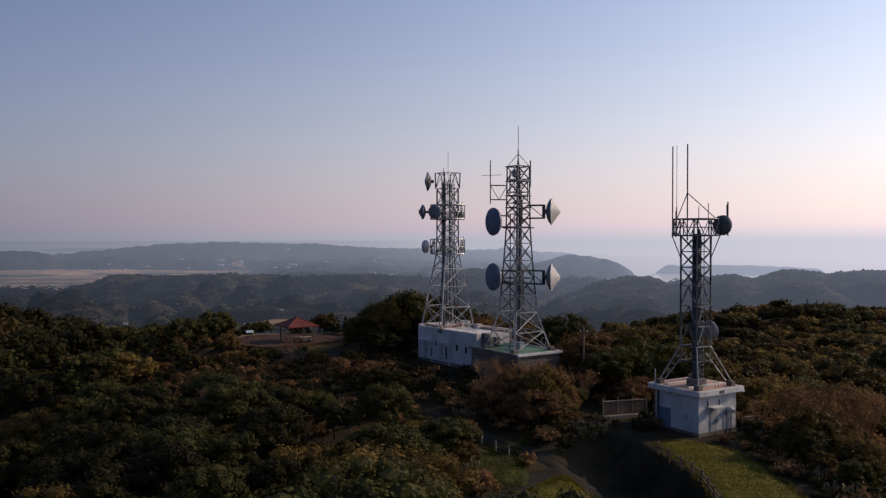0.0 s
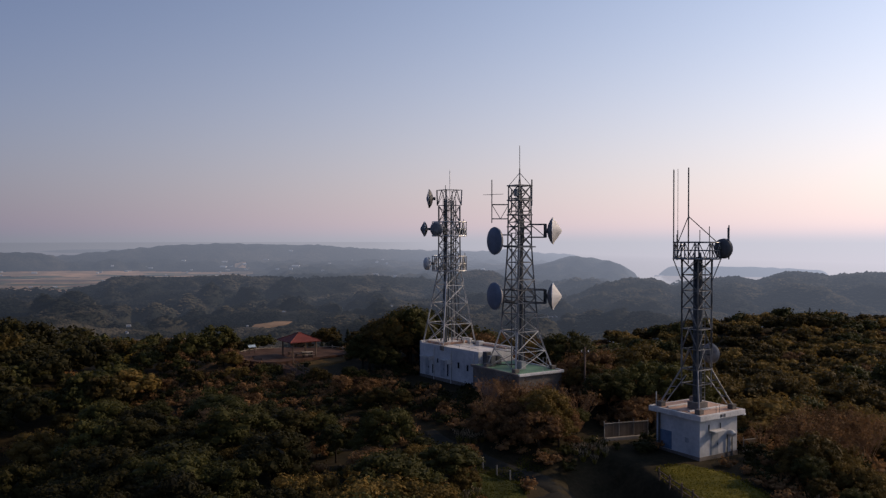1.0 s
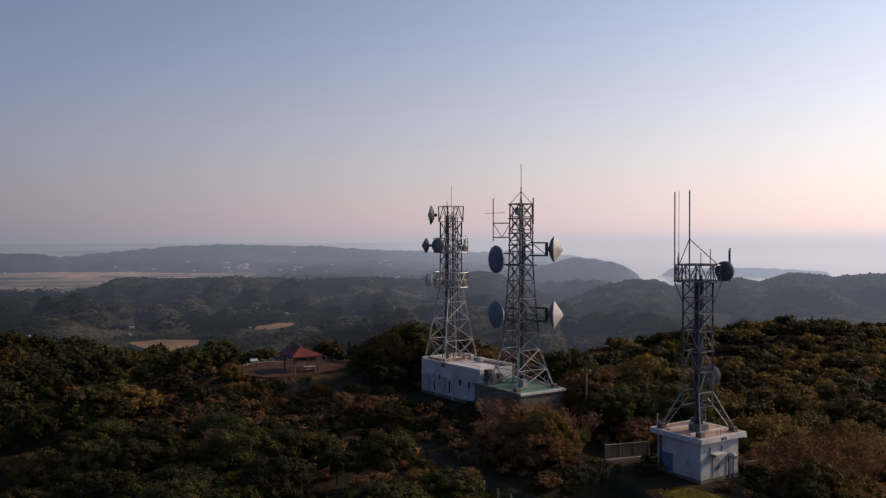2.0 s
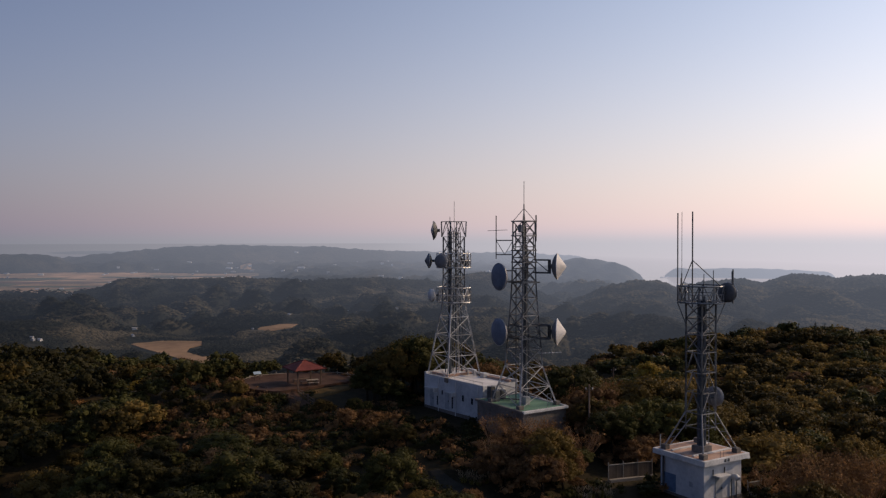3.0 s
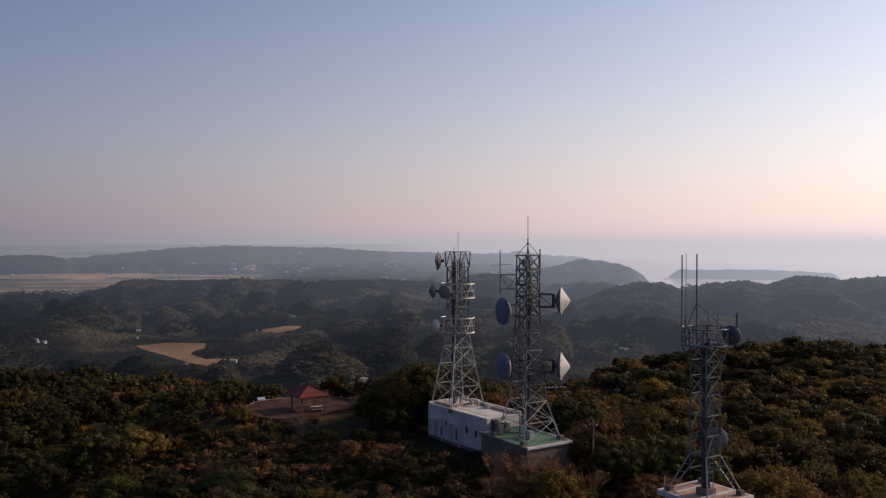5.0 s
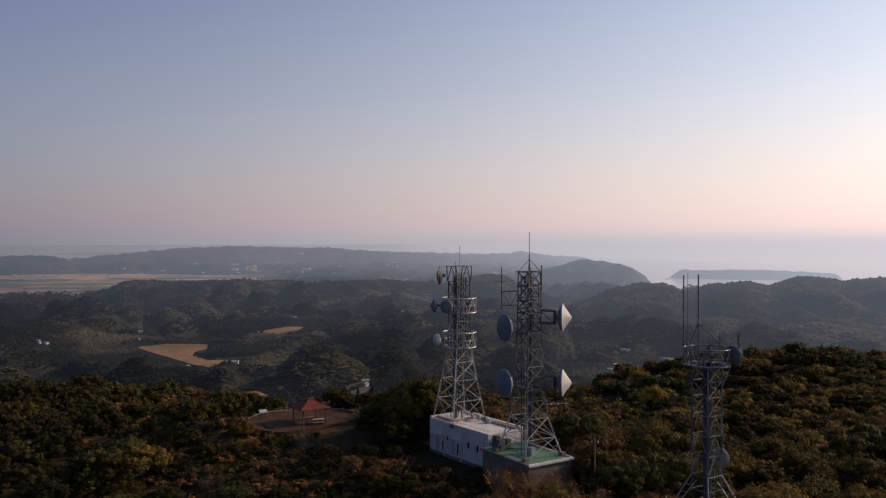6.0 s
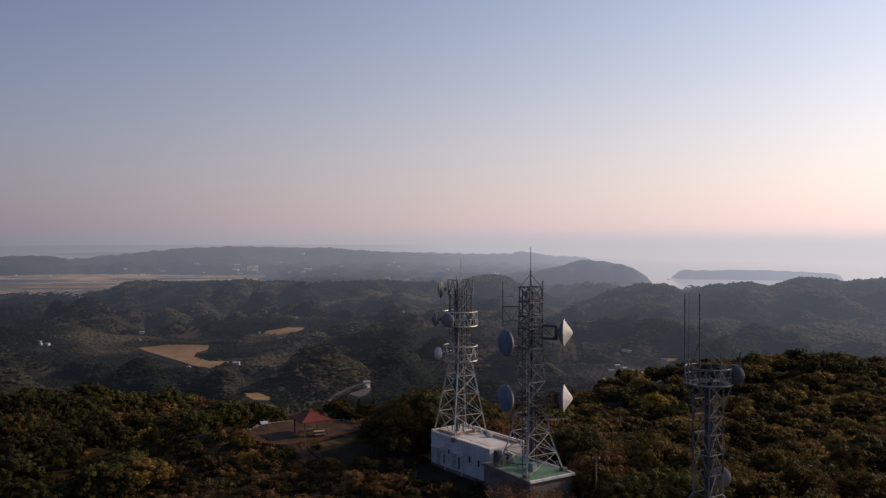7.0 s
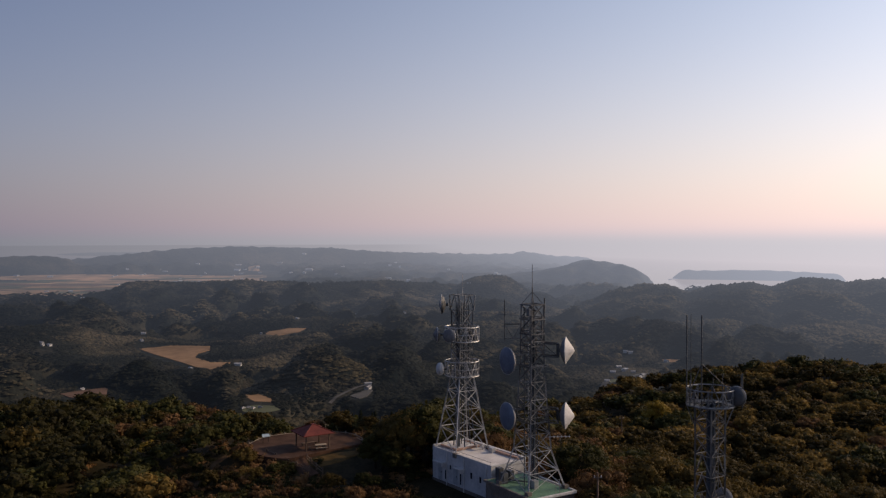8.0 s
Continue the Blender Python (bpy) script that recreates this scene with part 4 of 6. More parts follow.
def ring_gallery(tower, radius, inner, z0, z1, mat, n=20):
    """A round railed gallery: two hoops, a knee rail, posts, zigzag braces, floor beams and grating."""
    def at(k, z, r=radius):
        a = 2 * math.pi * k / n
        return (r * math.cos(a), r * math.sin(a), z)

    for k in range(n):
        for z, w in ((z0, 0.14), ((z0 + z1) / 2, 0.06), (z1, 0.12)):
            strut("gallery_rail", at(k, z), at(k + 1, z), w, mat, tower, True)
        if k % 2 == 0:
            strut("gallery_post", at(k, z0), at(k, z1), 0.085, mat, tower)
        strut("gallery_brace", at(k, z0 if k % 2 else z1), at(k + 1, z1 if k % 2 else z0), 0.07, mat, tower)
        if k % 2:
            strut("floor_beam", at(k, z0, inner), at(k, z0), 0.1, mat, tower)
    bm = bmesh.new()
    for z in (z0 - 0.04, z0 + 0.01):
        ring = [(bm.verts.new(at(k, z, max(inner * 0.9, radius - 0.62))), bm.verts.new(at(k, z, radius - 0.05))) for k in range(n)]
        for k in range(n):
            a, b = ring[k], ring[(k + 1) % n]
            bm.faces.new((a[0], a[1], b[1], b[0]) if z > z0 else (b[0], b[1], a[1], a[0]))
    part("gallery_floor", bm, DARK_STEEL, tower)


T1, W1 = (0.57, 103.2), (0.85, 0.527)


def mast_left():
    t = thing("lattice_mast", turned(*T1, 0, W1), "grey steel lattice mast with railed galleries on the long building", "radio mast")
    z = 5.45
    lattice(t, ((z, 4.8), (8.3, 3.95), (10.8, 3.2), (13.0, 2.55), (14.8, 2.0)), 0.15, 0.075, STEEL)
    lattice(t, ((14.8, 2.0), (16.6, 1.95), (18.0, 1.92), (19.3, 1.9), (20.85, 1.9), (22.9, 1.9)), 0.14, 0.075, MID_STEEL)
    lattice(t, ((22.9, 2.15), (24.8, 2.25)), 0.14, 0.075, MID_STEEL, style="v")
    ring_gallery(t, 2.12, 1.3, 14.8, 16.6, STEEL)
    ring_gallery(t, 2.12, 1.3, 19.1, 20.85, STEEL)
    part("cable_tray", box(-0.75, -0.35, -0.12, 0.12, z, 23.6, bevel=0.01), CABLE, t, "dark vertical cable tray")
    for x, y in ((-0.35, 0.45), (-0.1, -0.5), (0.25, 0.5), (0.7, -0.4), (0.75, 0.2), (-0.6, -0.45)):
        part("feeder_cable", tube(((x * 2, y * 2, z), (x, y, 14.8), (x, y, 23.5)), 0.07, 6), CABLE, t)
    for k in range(40):
        strut("ladder_rung", (0.15, -0.22, 6 + k * 0.44), (0.55, -0.22, 6 + k * 0.44), 0.035, STEEL, t, True)
    for x in (0.15, 0.55):
        strut("ladder_rail", (x, -0.22, z), (x, -0.22, 24.0), 0.05, STEEL, t)
    for x in (-2.4, 2.4):
        for y in (-2.4, 2.4):
            part("foot", box(x - 0.3, x + 0.3, y - 0.3, y + 0.3, 5.3, 5.85, bevel=0.04), CONCRETE, t)
    for k, (x, y) in enumerate(((-0.85, 0.1), (0.1, 0.85), (0.85, -0.1), (-0.1, -0.85))):
        strut("riser", (x, y, 14.8), (x, y, 24.0), 0.06, MID_STEEL if k % 2 else BACKLIT_STEEL, t, True)
        for zz in (15.1, 17.3, 19.4, 21.9, 23.3):
            strut("cross_beam", (x, y, zz), (-y, x, zz + 0.5), 0.05, BACKLIT_STEEL, t)
    for x, y, zz in ((-1.5, -1.1, 15.0), (1.2, -1.4, 15.1), (-1.4, -1.2, 19.3), (0.9, -1.6, 19.3), (1.7, 0.6, 19.4)):
        part("equipment_box", box(x - 0.2, x + 0.2, y - 0.15, y + 0.15, zz, zz + 0.8, bevel=0.03), DARK_STEEL, t)
        strut("mounting_pole", (x * 1.1, y * 1.1, zz - 0.2), (x * 1.1, y * 1.1, zz + 1.9), 0.08, MID_STEEL, t, True)
    strut("lightning_rod", (0.2, 0.2, 22.9), (0.2, 0.2, 27.35), 0.07, STEEL, t, True)
    strut("rod", (-0.5, 0.1, 23.5), (-0.5, 0.1, 25.4), 0.08, MID_STEEL, t, True)
    return t


mast_left()
dish("dish_antenna", facing(-1.95, 102.2, 23.7, (-1.0, 0.06, 0)), 1.15, 0.32, DISH_BLUE, DARK_STEEL, "small grey dish at the head of the railed mast", drum=0.08)
dish("dish_antenna", facing(-2.55, 102.2, 19.95, (-0.985, -0.17, 0)), 0.9, 0.48, DISH_GREY, DARK_STEEL, "small pointed grey dish on an upper gallery", drum=0.1)
dish("dish_antenna", facing(-1.0, 100.9, 19.95, (-0.35, -0.94, 0)), 0.82, 0.3, DISH_GREY, DISH_GREY, "small round grey dish on an upper gallery", cone=False, drum=0.15)
dish("dish_antenna", facing(-2.25, 102.2, 15.7, (-0.99, -0.1, 0)), 0.78, 0.4, DISH_WHITE, DISH_WHITE, "white drum dish on a lower gallery", cone=False, drum=0.3)

T2, W2 = (8.24, 91.0), (0.835, 0.55)


def mast_middle():
    t = thing("lattice_mast", turned(*T2, 0, W2), "tall grey steel lattice mast with large dishes on the annex roof", "radio mast")
    z = 4.6
    lattice(t, ((z, 5.1), (6.6, 4.0), (8.7, 2.9)), 0.15, 0.075, STEEL)
    lattice(t, ((8.7, 2.9), (10.6, 2.68), (12.4, 2.45), (14.3, 2.22), (16.2, 2.02), (18.0, 1.85)), 0.15, 0.085, MID_STEEL)
    # upper part in the dark copy, as a silhouette against the sky
    lattice(t, ((18.0, 1.85), (19.4, 1.82), (20.6, 1.8), (21.8, 1.77), (23.2, 1.74), (24.6, 1.72)), 0.14, 0.08, BACKLIT_STEEL)
    for zz in (11.8, 13.2, 17.9, 20.1, 21.4, 23.0, 24.6):
        for a, b in (((-1.35, -1.35), (1.35, -1.35)), ((1.35, -1.35), (1.35, 1.35)), ((1.35, 1.35), (-1.35, 1.35)), ((-1.35, 1.35), (-1.35, -1.35))):
            k = 0.72 if zz > 20 else 0.9
            strut("ring_beam", (a[0] * k, a[1] * k, zz), (b[0] * k, b[1] * k, zz), 0.13, BACKLIT_STEEL, t)
    part("cable_tray", box(0.1, 0.42, -0.12, 0.08, z, 22.0, bevel=0.01), CABLE, t, "dark vertical cable tray")
    for x, y, top in ((-0.3, -0.3, 24.4), (-0.1, -0.45, 24.0), (0.5, 0.3, 20.0), (-0.7, 0.5, 19.4), (0.3, -0.5, 13.0)):
        part("feeder_cable", tube(((x, y, z), (x, y, 10), (x, y, top)), 0.06, 6), CABLE, t)
    for k in range(42):
        strut("ladder_rung", (-0.55, 0.0, 5 + k * 0.46), (-0.15, 0.0, 5 + k * 0.46), 0.035, STEEL, t, True)
    for x in (-0.55, -0.15):
        strut("ladder_rail", (x, 0, z), (x, 0, 24.4), 0.05, STEEL, t)
    for x in (-2.55, 2.55):
        for y in (-2.55, 2.55):
            part("foot", box(x - 0.3, x + 0.3, y - 0.3, y + 0.3, 4.5, 4.98, bevel=0.04), CONCRETE, t)
    for zz in (18.7, 20.7, 22.3, 23.8):
        strut("cross_beam", (-1.0, -0.3, zz), (1.0, 0.35, zz), 0.09, BACKLIT_STEEL, t)
        strut("cross_beam", (-0.3, -1.0, zz + 0.2), (0.4, 1.0, zz + 0.2), 0.09, BACKLIT_STEEL, t)
    for x, y, za, zb in ((-0.9, 0.3, 21.6, 24.2), (0.6, -0.9, 20.9, 23.4), (0.95, 0.5, 18.4, 21.0)):
        strut("stub_aerial", (x, y, za), (x, y, zb), 0.12, DARK_STEEL, t, True)
    # cage and rods at the head
    for x, y in ((-0.86, -0.86), (0.86, -0.86), (0.86, 0.86), (-0.86, 0.86)):
        strut("stay", (x, y, 24.6), (0, 0, 26.0), 0.06, BACKLIT_STEEL, t)
    strut("lightning_rod", (0, 0, 22.0), (0, 0, 26.5), 0.14, BACKLIT_STEEL, t, True)
    strut("lightning_rod", (0, 0, 26.5), (0, 0, 29.0), 0.07, BACKLIT_STEEL, t, True)
    strut("rod", (1.3, -0.5, 22.4), (1.3, -0.5, 25.3), 0.15, BACKLIT_STEEL, t, True)
    part("head_box", box(-1.15, -0.7, -0.9, -0.4, 23.4, 24.2, bevel=0.04), BACKLIT_STEEL, t)
    # outrigger that carries the side whip, and the frames of the dishes
    inv = t.matrix_basis.inverted()

    def own(x, y, z):
        return inv @ Vector((x, y, z))

    a, b = own(5.15, 90.3, 22.5), own(5.15, 90.3, 20.95)
    strut("outrigger", a, own(7.0, 90.6, 22.5), 0.12, BACKLIT_STEEL, t)
    strut("outrigger", b, own(7.0, 90.6, 20.95), 0.12, BACKLIT_STEEL, t)
    strut("outrigger", own(6.1, 90.45, 20.95), own(7.0, 90.6, 22.5), 0.07, BACKLIT_STEEL, t)
    strut("outrigger", own(6.1, 90.45, 20.95), a, 0.07, BACKLIT_STEEL, t)
    strut("whip_aerial", own(5.15, 90.3, 20.5), own(5.15, 90.3, 25.2), 0.11, BACKLIT_STEEL, t, True)
    strut("yagi_boom", own(4.2, 90.1, 23.55), own(6.4, 90.4, 23.65), 0.05, BACKLIT_STEEL, t, True)
    for z_top, z_low in ((20.35, 18.95), (13.2, 11.75)):
        for zz in (z_low, z_top):
            strut("dish_arm", own(9.4, 90.6, zz), own(11.0, 90.0, zz), 0.15, BACKLIT_STEEL, t)
            strut("dish_arm", own(9.3, 92.0, zz), own(11.0, 91.2, zz), 0.15, BACKLIT_STEEL, t)
            strut("dish_arm", own(11.0, 90.0, zz), own(11.0, 91.2, zz), 0.15, BACKLIT_STEEL, t)
        strut("dish_arm", own(11.0, 90.0, z_low), own(11.0, 90.0, z_top), 0.15, BACKLIT_STEEL, t)
        strut("dish_arm", own(11.0, 91.2, z_low), own(11.0, 91.2, z_top), 0.15, BACKLIT_STEEL, t)
        strut("dish_arm", own(9.4, 90.6, z_top), own(11.0, 90.0, z_low), 0.09, BACKLIT_STEEL, t)
    boom_a, boom_b = Vector((9.6, 90.4, 10.15)), Vector((12.3, 90.1, 10.3))
    strut("yagi_boom", own(*boom_a), own(*boom_b), 0.06, STEEL, t, True)
    for f in (0.35, 0.5, 0.65, 0.8, 0.95):
        p = boom_a.lerp(boom_b, f)
        strut("yagi_element", own(p.x - 0.05, p.y - 0.45, p.z), own(p.x + 0.05, p.y + 0.45, p.z), 0.035, STEEL, t, True)
    strut("yagi_element", own(11.2, 90.2, 9.8), own(11.2, 90.2, 10.6), 0.05, STEEL, t, True)
    for zz in (18.0, 19.2, 12.0, 13.2):
        strut("dish_arm", own(7.4, 90.4, zz), own(5.75, 90.0, zz), 0.15, BACKLIT_STEEL, t)
        strut("dish_arm", own(7.0, 91.2, zz), own(5.75, 90.0, zz), 0.12, BACKLIT_STEEL, t)
    return t


mast_middle()
dish("dish_antenna", facing(11.85, 90.4, 19.65, (0.97, -0.22, 0)), 1.42, 0.95, DISH_WHITE, DISH_GREY, "large white dish with a pointed cloth radome facing the sea", drum=0.1)
dish("dish_antenna", facing(11.85, 90.4, 12.5, (0.97, -0.22, 0)), 1.42, 0.95, DISH_WHITE, DISH_GREY, "large white dish with a pointed cloth radome facing the sea", drum=0.1)
dish("dish_antenna", facing(5.4, 89.8, 18.55, (-0.87, -0.49, 0)), 1.46, 0.30, DISH_BLUE, DISH_GREY, "large blue-grey drum dish turned inland", cone=False, drum=0.16)
dish("dish_antenna", facing(5.4, 89.8, 12.55, (-0.87, -0.49, 0)), 1.46, 0.30, DISH_BLUE, DISH_GREY, "large blue-grey drum dish turned inland", cone=False, drum=0.16)

T3, W3 = (22.55, 74.0), (0.841, 0.541)


def mast_right():
    t = thing("lattice_mast", turned(*T3, 0, W3), "slim grey lattice mast with a round gallery on the hut roof", "radio mast")
    z = 3.75
    for x, y in ((-1, -1), (1, -1), (1, 1), (-1, 1)):
        strut("leg", (2.15 * x, 2.15 * y, z + 0.4), (0.9 * x, 0.9 * y, 7.2), 0.14, MID_STEEL, t, True)
        strut("leg", (1.85 * x, 1.85 * y, z + 0.4), (0.62 * x, 0.62 * y, 6.6), 0.09, MID_STEEL, t, True)
        strut("leg", (0.9 * x, 0.9 * y, 5.6), (0.9 * x, 0.9 * y, 7.2), 0.12, MID_STEEL, t, True)
        for f in (0.2, 0.45, 0.7):
            o, i = 2.15 - 1.25 * f, 1.85 - 1.23 * (f + 0.12)
            strut("leg_lacing", (o * x, o * y, z + 0.4 + 3.05 * f), (i * x, i * y, z + 0.4 + 2.45 * (f + 0.12)), 0.06, MID_STEEL, t, True)
        strut("rung", (0.9 * x, 0.9 * y, 7.2), (-0.9 * y, 0.9 * x, 7.2), 0.1, MID_STEEL, t)
        strut("rung", (0.9 * x, 0.9 * y, 5.9), (-0.9 * y, 0.9 * x, 5.9), 0.08, MID_STEEL, t)
    lattice(t, ((7.2, 1.8), (9.0, 1.8), (10.8, 1.8), (12.6, 1.8)), 0.12, 0.075, MID_STEEL, style="v")
    # dark copy again for the backlit upper part
    lattice(t, ((12.6, 1.8), (14.2, 1.8), (15.6, 1.8), (17.0, 1.8)), 0.12, 0.08, BACKLIT_STEEL)
    for k in range(9):
        a = 2 * math.pi * k / 8
        x, y = (-0.35 + 0.27 * math.cos(a), -0.40 + 0.27 * math.sin(a)) if k < 8 else (-0.35, -0.40)
        part("feeder_cable", tube(((x, y, z + 0.4), (x, y, 10.0), (x, y, 17.6 - 0.4 * (k % 3))), 0.11, 7), CABLE, t, "thick dark feeder cable")
    for k in range(9):
        part("cable_clamp", tube(((-0.35, -0.40, 4.9 + k * 1.35), (-0.35, -0.40, 5.0 + k * 1.35)), 0.40, 12), DARK_STEEL, t)
    part("cable_plinth", box(-0.95, 0.35, -1.0, 0.2, z - 0.02, z + 0.6, bevel=0.04), CONCRETE, t)
    for k in range(30):
        strut("ladder_rung", (0.35, -0.3, 4.2 + k * 0.43), (0.75, -0.3, 4.2 + k * 0.43), 0.035, MID_STEEL, t, True)
    for x in (0.35, 0.75):
        strut("ladder_rail", (x, -0.3, z), (x, -0.3, 17.1), 0.05, MID_STEEL, t)
    for x in (-2.15, 2.15):
        for y in (-2.15, 2.15):
            part("foot", box(x - 0.28, x + 0.28, y - 0.28, y + 0.28, z - 0.03, z + 0.42, bevel=0.04), CONCRETE, t)
    ring_gallery(t, 2.05, 1.1, 17.05, 18.5, MID_STEEL)
    for x in (-0.9, 0.9):
        for y in (-0.9, 0.9):
            strut("gallery_knee", (x, y, 15.0), (x * 1.6, y * 1.6, 17.0), 0.09, MID_STEEL, t)
            strut("gallery_knee", (x, y, 13.9), (x * 1.05, y * 1.05, 17.0), 0.09, MID_STEEL, t)
    inv = t.matrix_basis.inverted()

    def own(x, y, z):
        return inv @ Vector((x, y, z))

    for x, y, za, zb, w in ((20.55, 74.3, 16.9, 25.0, 0.11), (21.0, 74.6, 17.0, 19.6, 0.10), (21.0, 74.6, 19.6, 25.1, 0.045), (21.55, 73.2, 16.6, 25.1, 0.12),
                            (22.5, 73.0, 18.4, 19.6, 0.07), (23.4, 73.2, 18.4, 19.9, 0.07), (25.1, 73.4, 18.4, 19.8, 0.09), (25.02, 72.9, 17.0, 20.0, 0.12), (20.75, 73.9, 16.9, 19.2, 0.12)):
        strut("whip_aerial", own(x, y, za), own(x, y, zb), w, DARK_STEEL, t, True)
    for x, y in ((20.75, 73.6), (23.9, 72.6)):
        strut("whip_stay", own(21.55, 73.2, 20.8), own(x, y, 18.5), 0.08, DARK_STEEL, t, True)
    strut("whip_arm", own(20.55, 74.3, 18.2), own(21.0, 74.2, 18.2), 0.08, DARK_STEEL, t)
    strut("whip_arm", own(20.55, 74.3, 17.2), own(21.0, 74.2, 17.2), 0.08, DARK_STEEL, t)
    strut("dish_arm", own(24.3, 73.2, 17.8), own(24.7, 72.8, 17.8), 0.14, DARK_STEEL, t)
    strut("dish_arm", own(23.4, 74.4, 8.4), own(24.1, 74.5, 8.4), 0.14, DARK_STEEL, t)
    return t


mast_right()
dish("dish_antenna", facing(24.75, 73.3, 17.95, (0.80, 0.60, 0)), 0.86, 0.22, DISH_WHITE, DISH_BACK, "grey drum dish on the round gallery of the hut mast", cone=False, drum=0.3)
dish("dish_antenna", facing(24.15, 74.95, 8.45, (0.80, 0.60, 0)), 0.88, 0.25, DISH_BLUE, DISH_GREY, "dull grey-blue dish low on the hut mast", cone=False, drum=0.25)



def wood_pole(x, y, high):
    p = thing("utility_pole", Matrix.Translation((x, y, ground_at(x, y))), "thin weathered wooden pole standing in the scrub", "pole")
    part("shaft", tube(((0, 0, -0.5), (0, 0, high)), 0.13, 8, r_end=0.09), TIMBER, p)
    part("cross_arm", box(-0.45, 0.45, -0.05, 0.05, high - 0.6, high - 0.48, bevel=0.01), TIMBER, p)
    for k in (-0.35, 0.35):
        part("insulator", tube(((k, 0, high - 0.48), (k, 0, high - 0.3)), 0.05, 8), DISH_WHITE, p)
    return p


wood_pole(14.6, 86.0, 6.6)
wood_pole(31.0, 157.0, 6.4)


# ---- pavilion ----
def pavilion():
    p = thing("pavilion", Matrix.Translation((-20.6, 117.0, TERRACE_Z)) @ Matrix.Rotation(radians(34), 4, "Z"), "small open pavilion with a red hipped roof on timber posts", "pavilion")
    s, e = 1.75, 2.35
    for x in (-s, s):
        for y in (-s, s):
            part("post", box(x - 0.09, x + 0.09, y - 0.09, y + 0.09, 0, 2.25, bevel=0.015), TIMBER, p)
    for a, b in (((-s, -s), (s, -s)), ((s, -s), (s, s)), ((s, s), (-s, s)), ((-s, s), (-s, -s))):
        strut("beam", (*a, 2.12), (*b, 2.12), 0.16, TIMBER, p)
    bm = bmesh.new()
    low = [bm.verts.new((x, y, 2.12)) for x, y in ((-e, -e), (e, -e), (e, e), (-e, e))]
    mid = [bm.verts.new((x, y, 2.22)) for x, y in ((-e, -e), (e, -e), (e, e), (-e, e))]
    top = [bm.verts.new((x, y, 3.22)) for x, y in ((-0.2, -0.2), (0.2, -0.2), (0.2, 0.2), (-0.2, 0.2))]
    for k in range(4):
        j = (k + 1) % 4
        bm.faces.new((low[k], low[j], mid[j], mid[k]))
        bm.faces.new((mid[k], mid[j], top[j], top[k]))
    bm.faces.new(top)
    bm.faces.new(low[::-1])
    part("roof", bm, RED_ROOF, p, "dull red hipped metal roof")
    for k, (x, y) in enumerate(((-e, -e), (e, -e), (e, e), (-e, e))):
        strut("hip_ridge", (x, y, 2.24), (0.2 * x / e, 0.2 * y / e, 3.24), 0.1, RED_ROOF, p, True)
    part("finial", box(-0.24, 0.24, -0.24, 0.24, 3.2, 3.32, bevel=0.03), RED_ROOF, p)
    for y in (-1.2, 1.2):
        bench = part("bench", box(-1.2, 1.2, y - 0.2, y + 0.2, 0.38, 0.45, bevel=0.01), TIMBER, p)
        for x in (-1.0, 1.0):
            part("bench_leg", box(x - 0.06, x + 0.06, y - 0.16, y + 0.16, 0, 0.38), TIMBER, bench)
    return p


pavilion()


def table():
    t = thing("picnic_table", Matrix.Translation((-19.2, 115.6, TERRACE_Z)) @ Matrix.Rotation(radians(20), 4, "Z"), "weathered timber picnic table on the terrace", "table")
    part("tabletop", box(-0.8, 0.8, -0.4, 0.4, 0.68, 0.74, bevel=0.01), PALE_TIMBER, t)
    for x in (-0.55, 0.55):
        part("leg", box(x - 0.07, x + 0.07, -0.3, 0.3, 0, 0.68, bevel=0.01), TIMBER, t)
    for y in (-0.7, 0.7):
        part("seat", box(-0.8, 0.8, y - 0.14, y + 0.14, 0.4, 0.45, bevel=0.01), PALE_TIMBER, t)
        for x in (-0.55, 0.55):
            part("seat_leg", box(x - 0.05, x + 0.05, y - 0.05, y + 0.05, 0, 0.4), TIMBER, t)
    return t


table()


def info_board(x, y, turn):
    """A sloping viewing board on two posts."""
    b = thing("information_board", Matrix.Translation((x, y, TERRACE_Z)) @ Matrix.Rotation(turn, 4, "Z"), "pale blue-white sloping information board on two posts", "sign")
    for u in (-0.4, 0.4):
        part("post", box(u - 0.05, u + 0.05, -0.05, 0.05, 0, 0.95, bevel=0.01), TIMBER, b)
    panel = part("panel", box(-0.55, 0.55, -0.32, 0.32, -0.025, 0.025, bevel=0.012), PALE_PANEL, b, "pale blue-white printed panel")
    panel.matrix_basis = pose(0, 0, 1.0, 28, 0, 0)
    return b


info_board(-27.9, 119.6, 0.5)


# ---- fences ----
def rail_fence(points, height, mat, label, group, rails=(0.35, 0.75)):
    f = thing("rail_fence", Matrix.Translation((*points[0], ground_at(*points[0]))), label, "fence", group)
    z0 = ground_at(*points[0])
    tops = []
    for x, y in points:
        tops.append((x - points[0][0], y - points[0][1], max(ground_at(x, y), -50) - z0))
    for x, y, z in tops:
        strut("post", (x, y, z - 0.3), (x, y, z + height), 0.15, mat, f, True)
    for a, b in zip(tops, tops[1:]):
        for r in rails:
            strut("rail", (a[0], a[1], a[2] + r * height), (b[0], b[1], b[2] + r * height), 0.09, mat, f, True)
    return f


rail_fence([(17.1, 65.6), (17.4, 63.6), (17.75, 61.6), (18.1, 60.0), (18.25, 58.2), (18.1, 56.4), (17.95, 54.6), (17.7, 52.6), (17.4, 50.6)], 0.95, TIMBER, "brown log rail fence along the lawn edge", "lane fences")
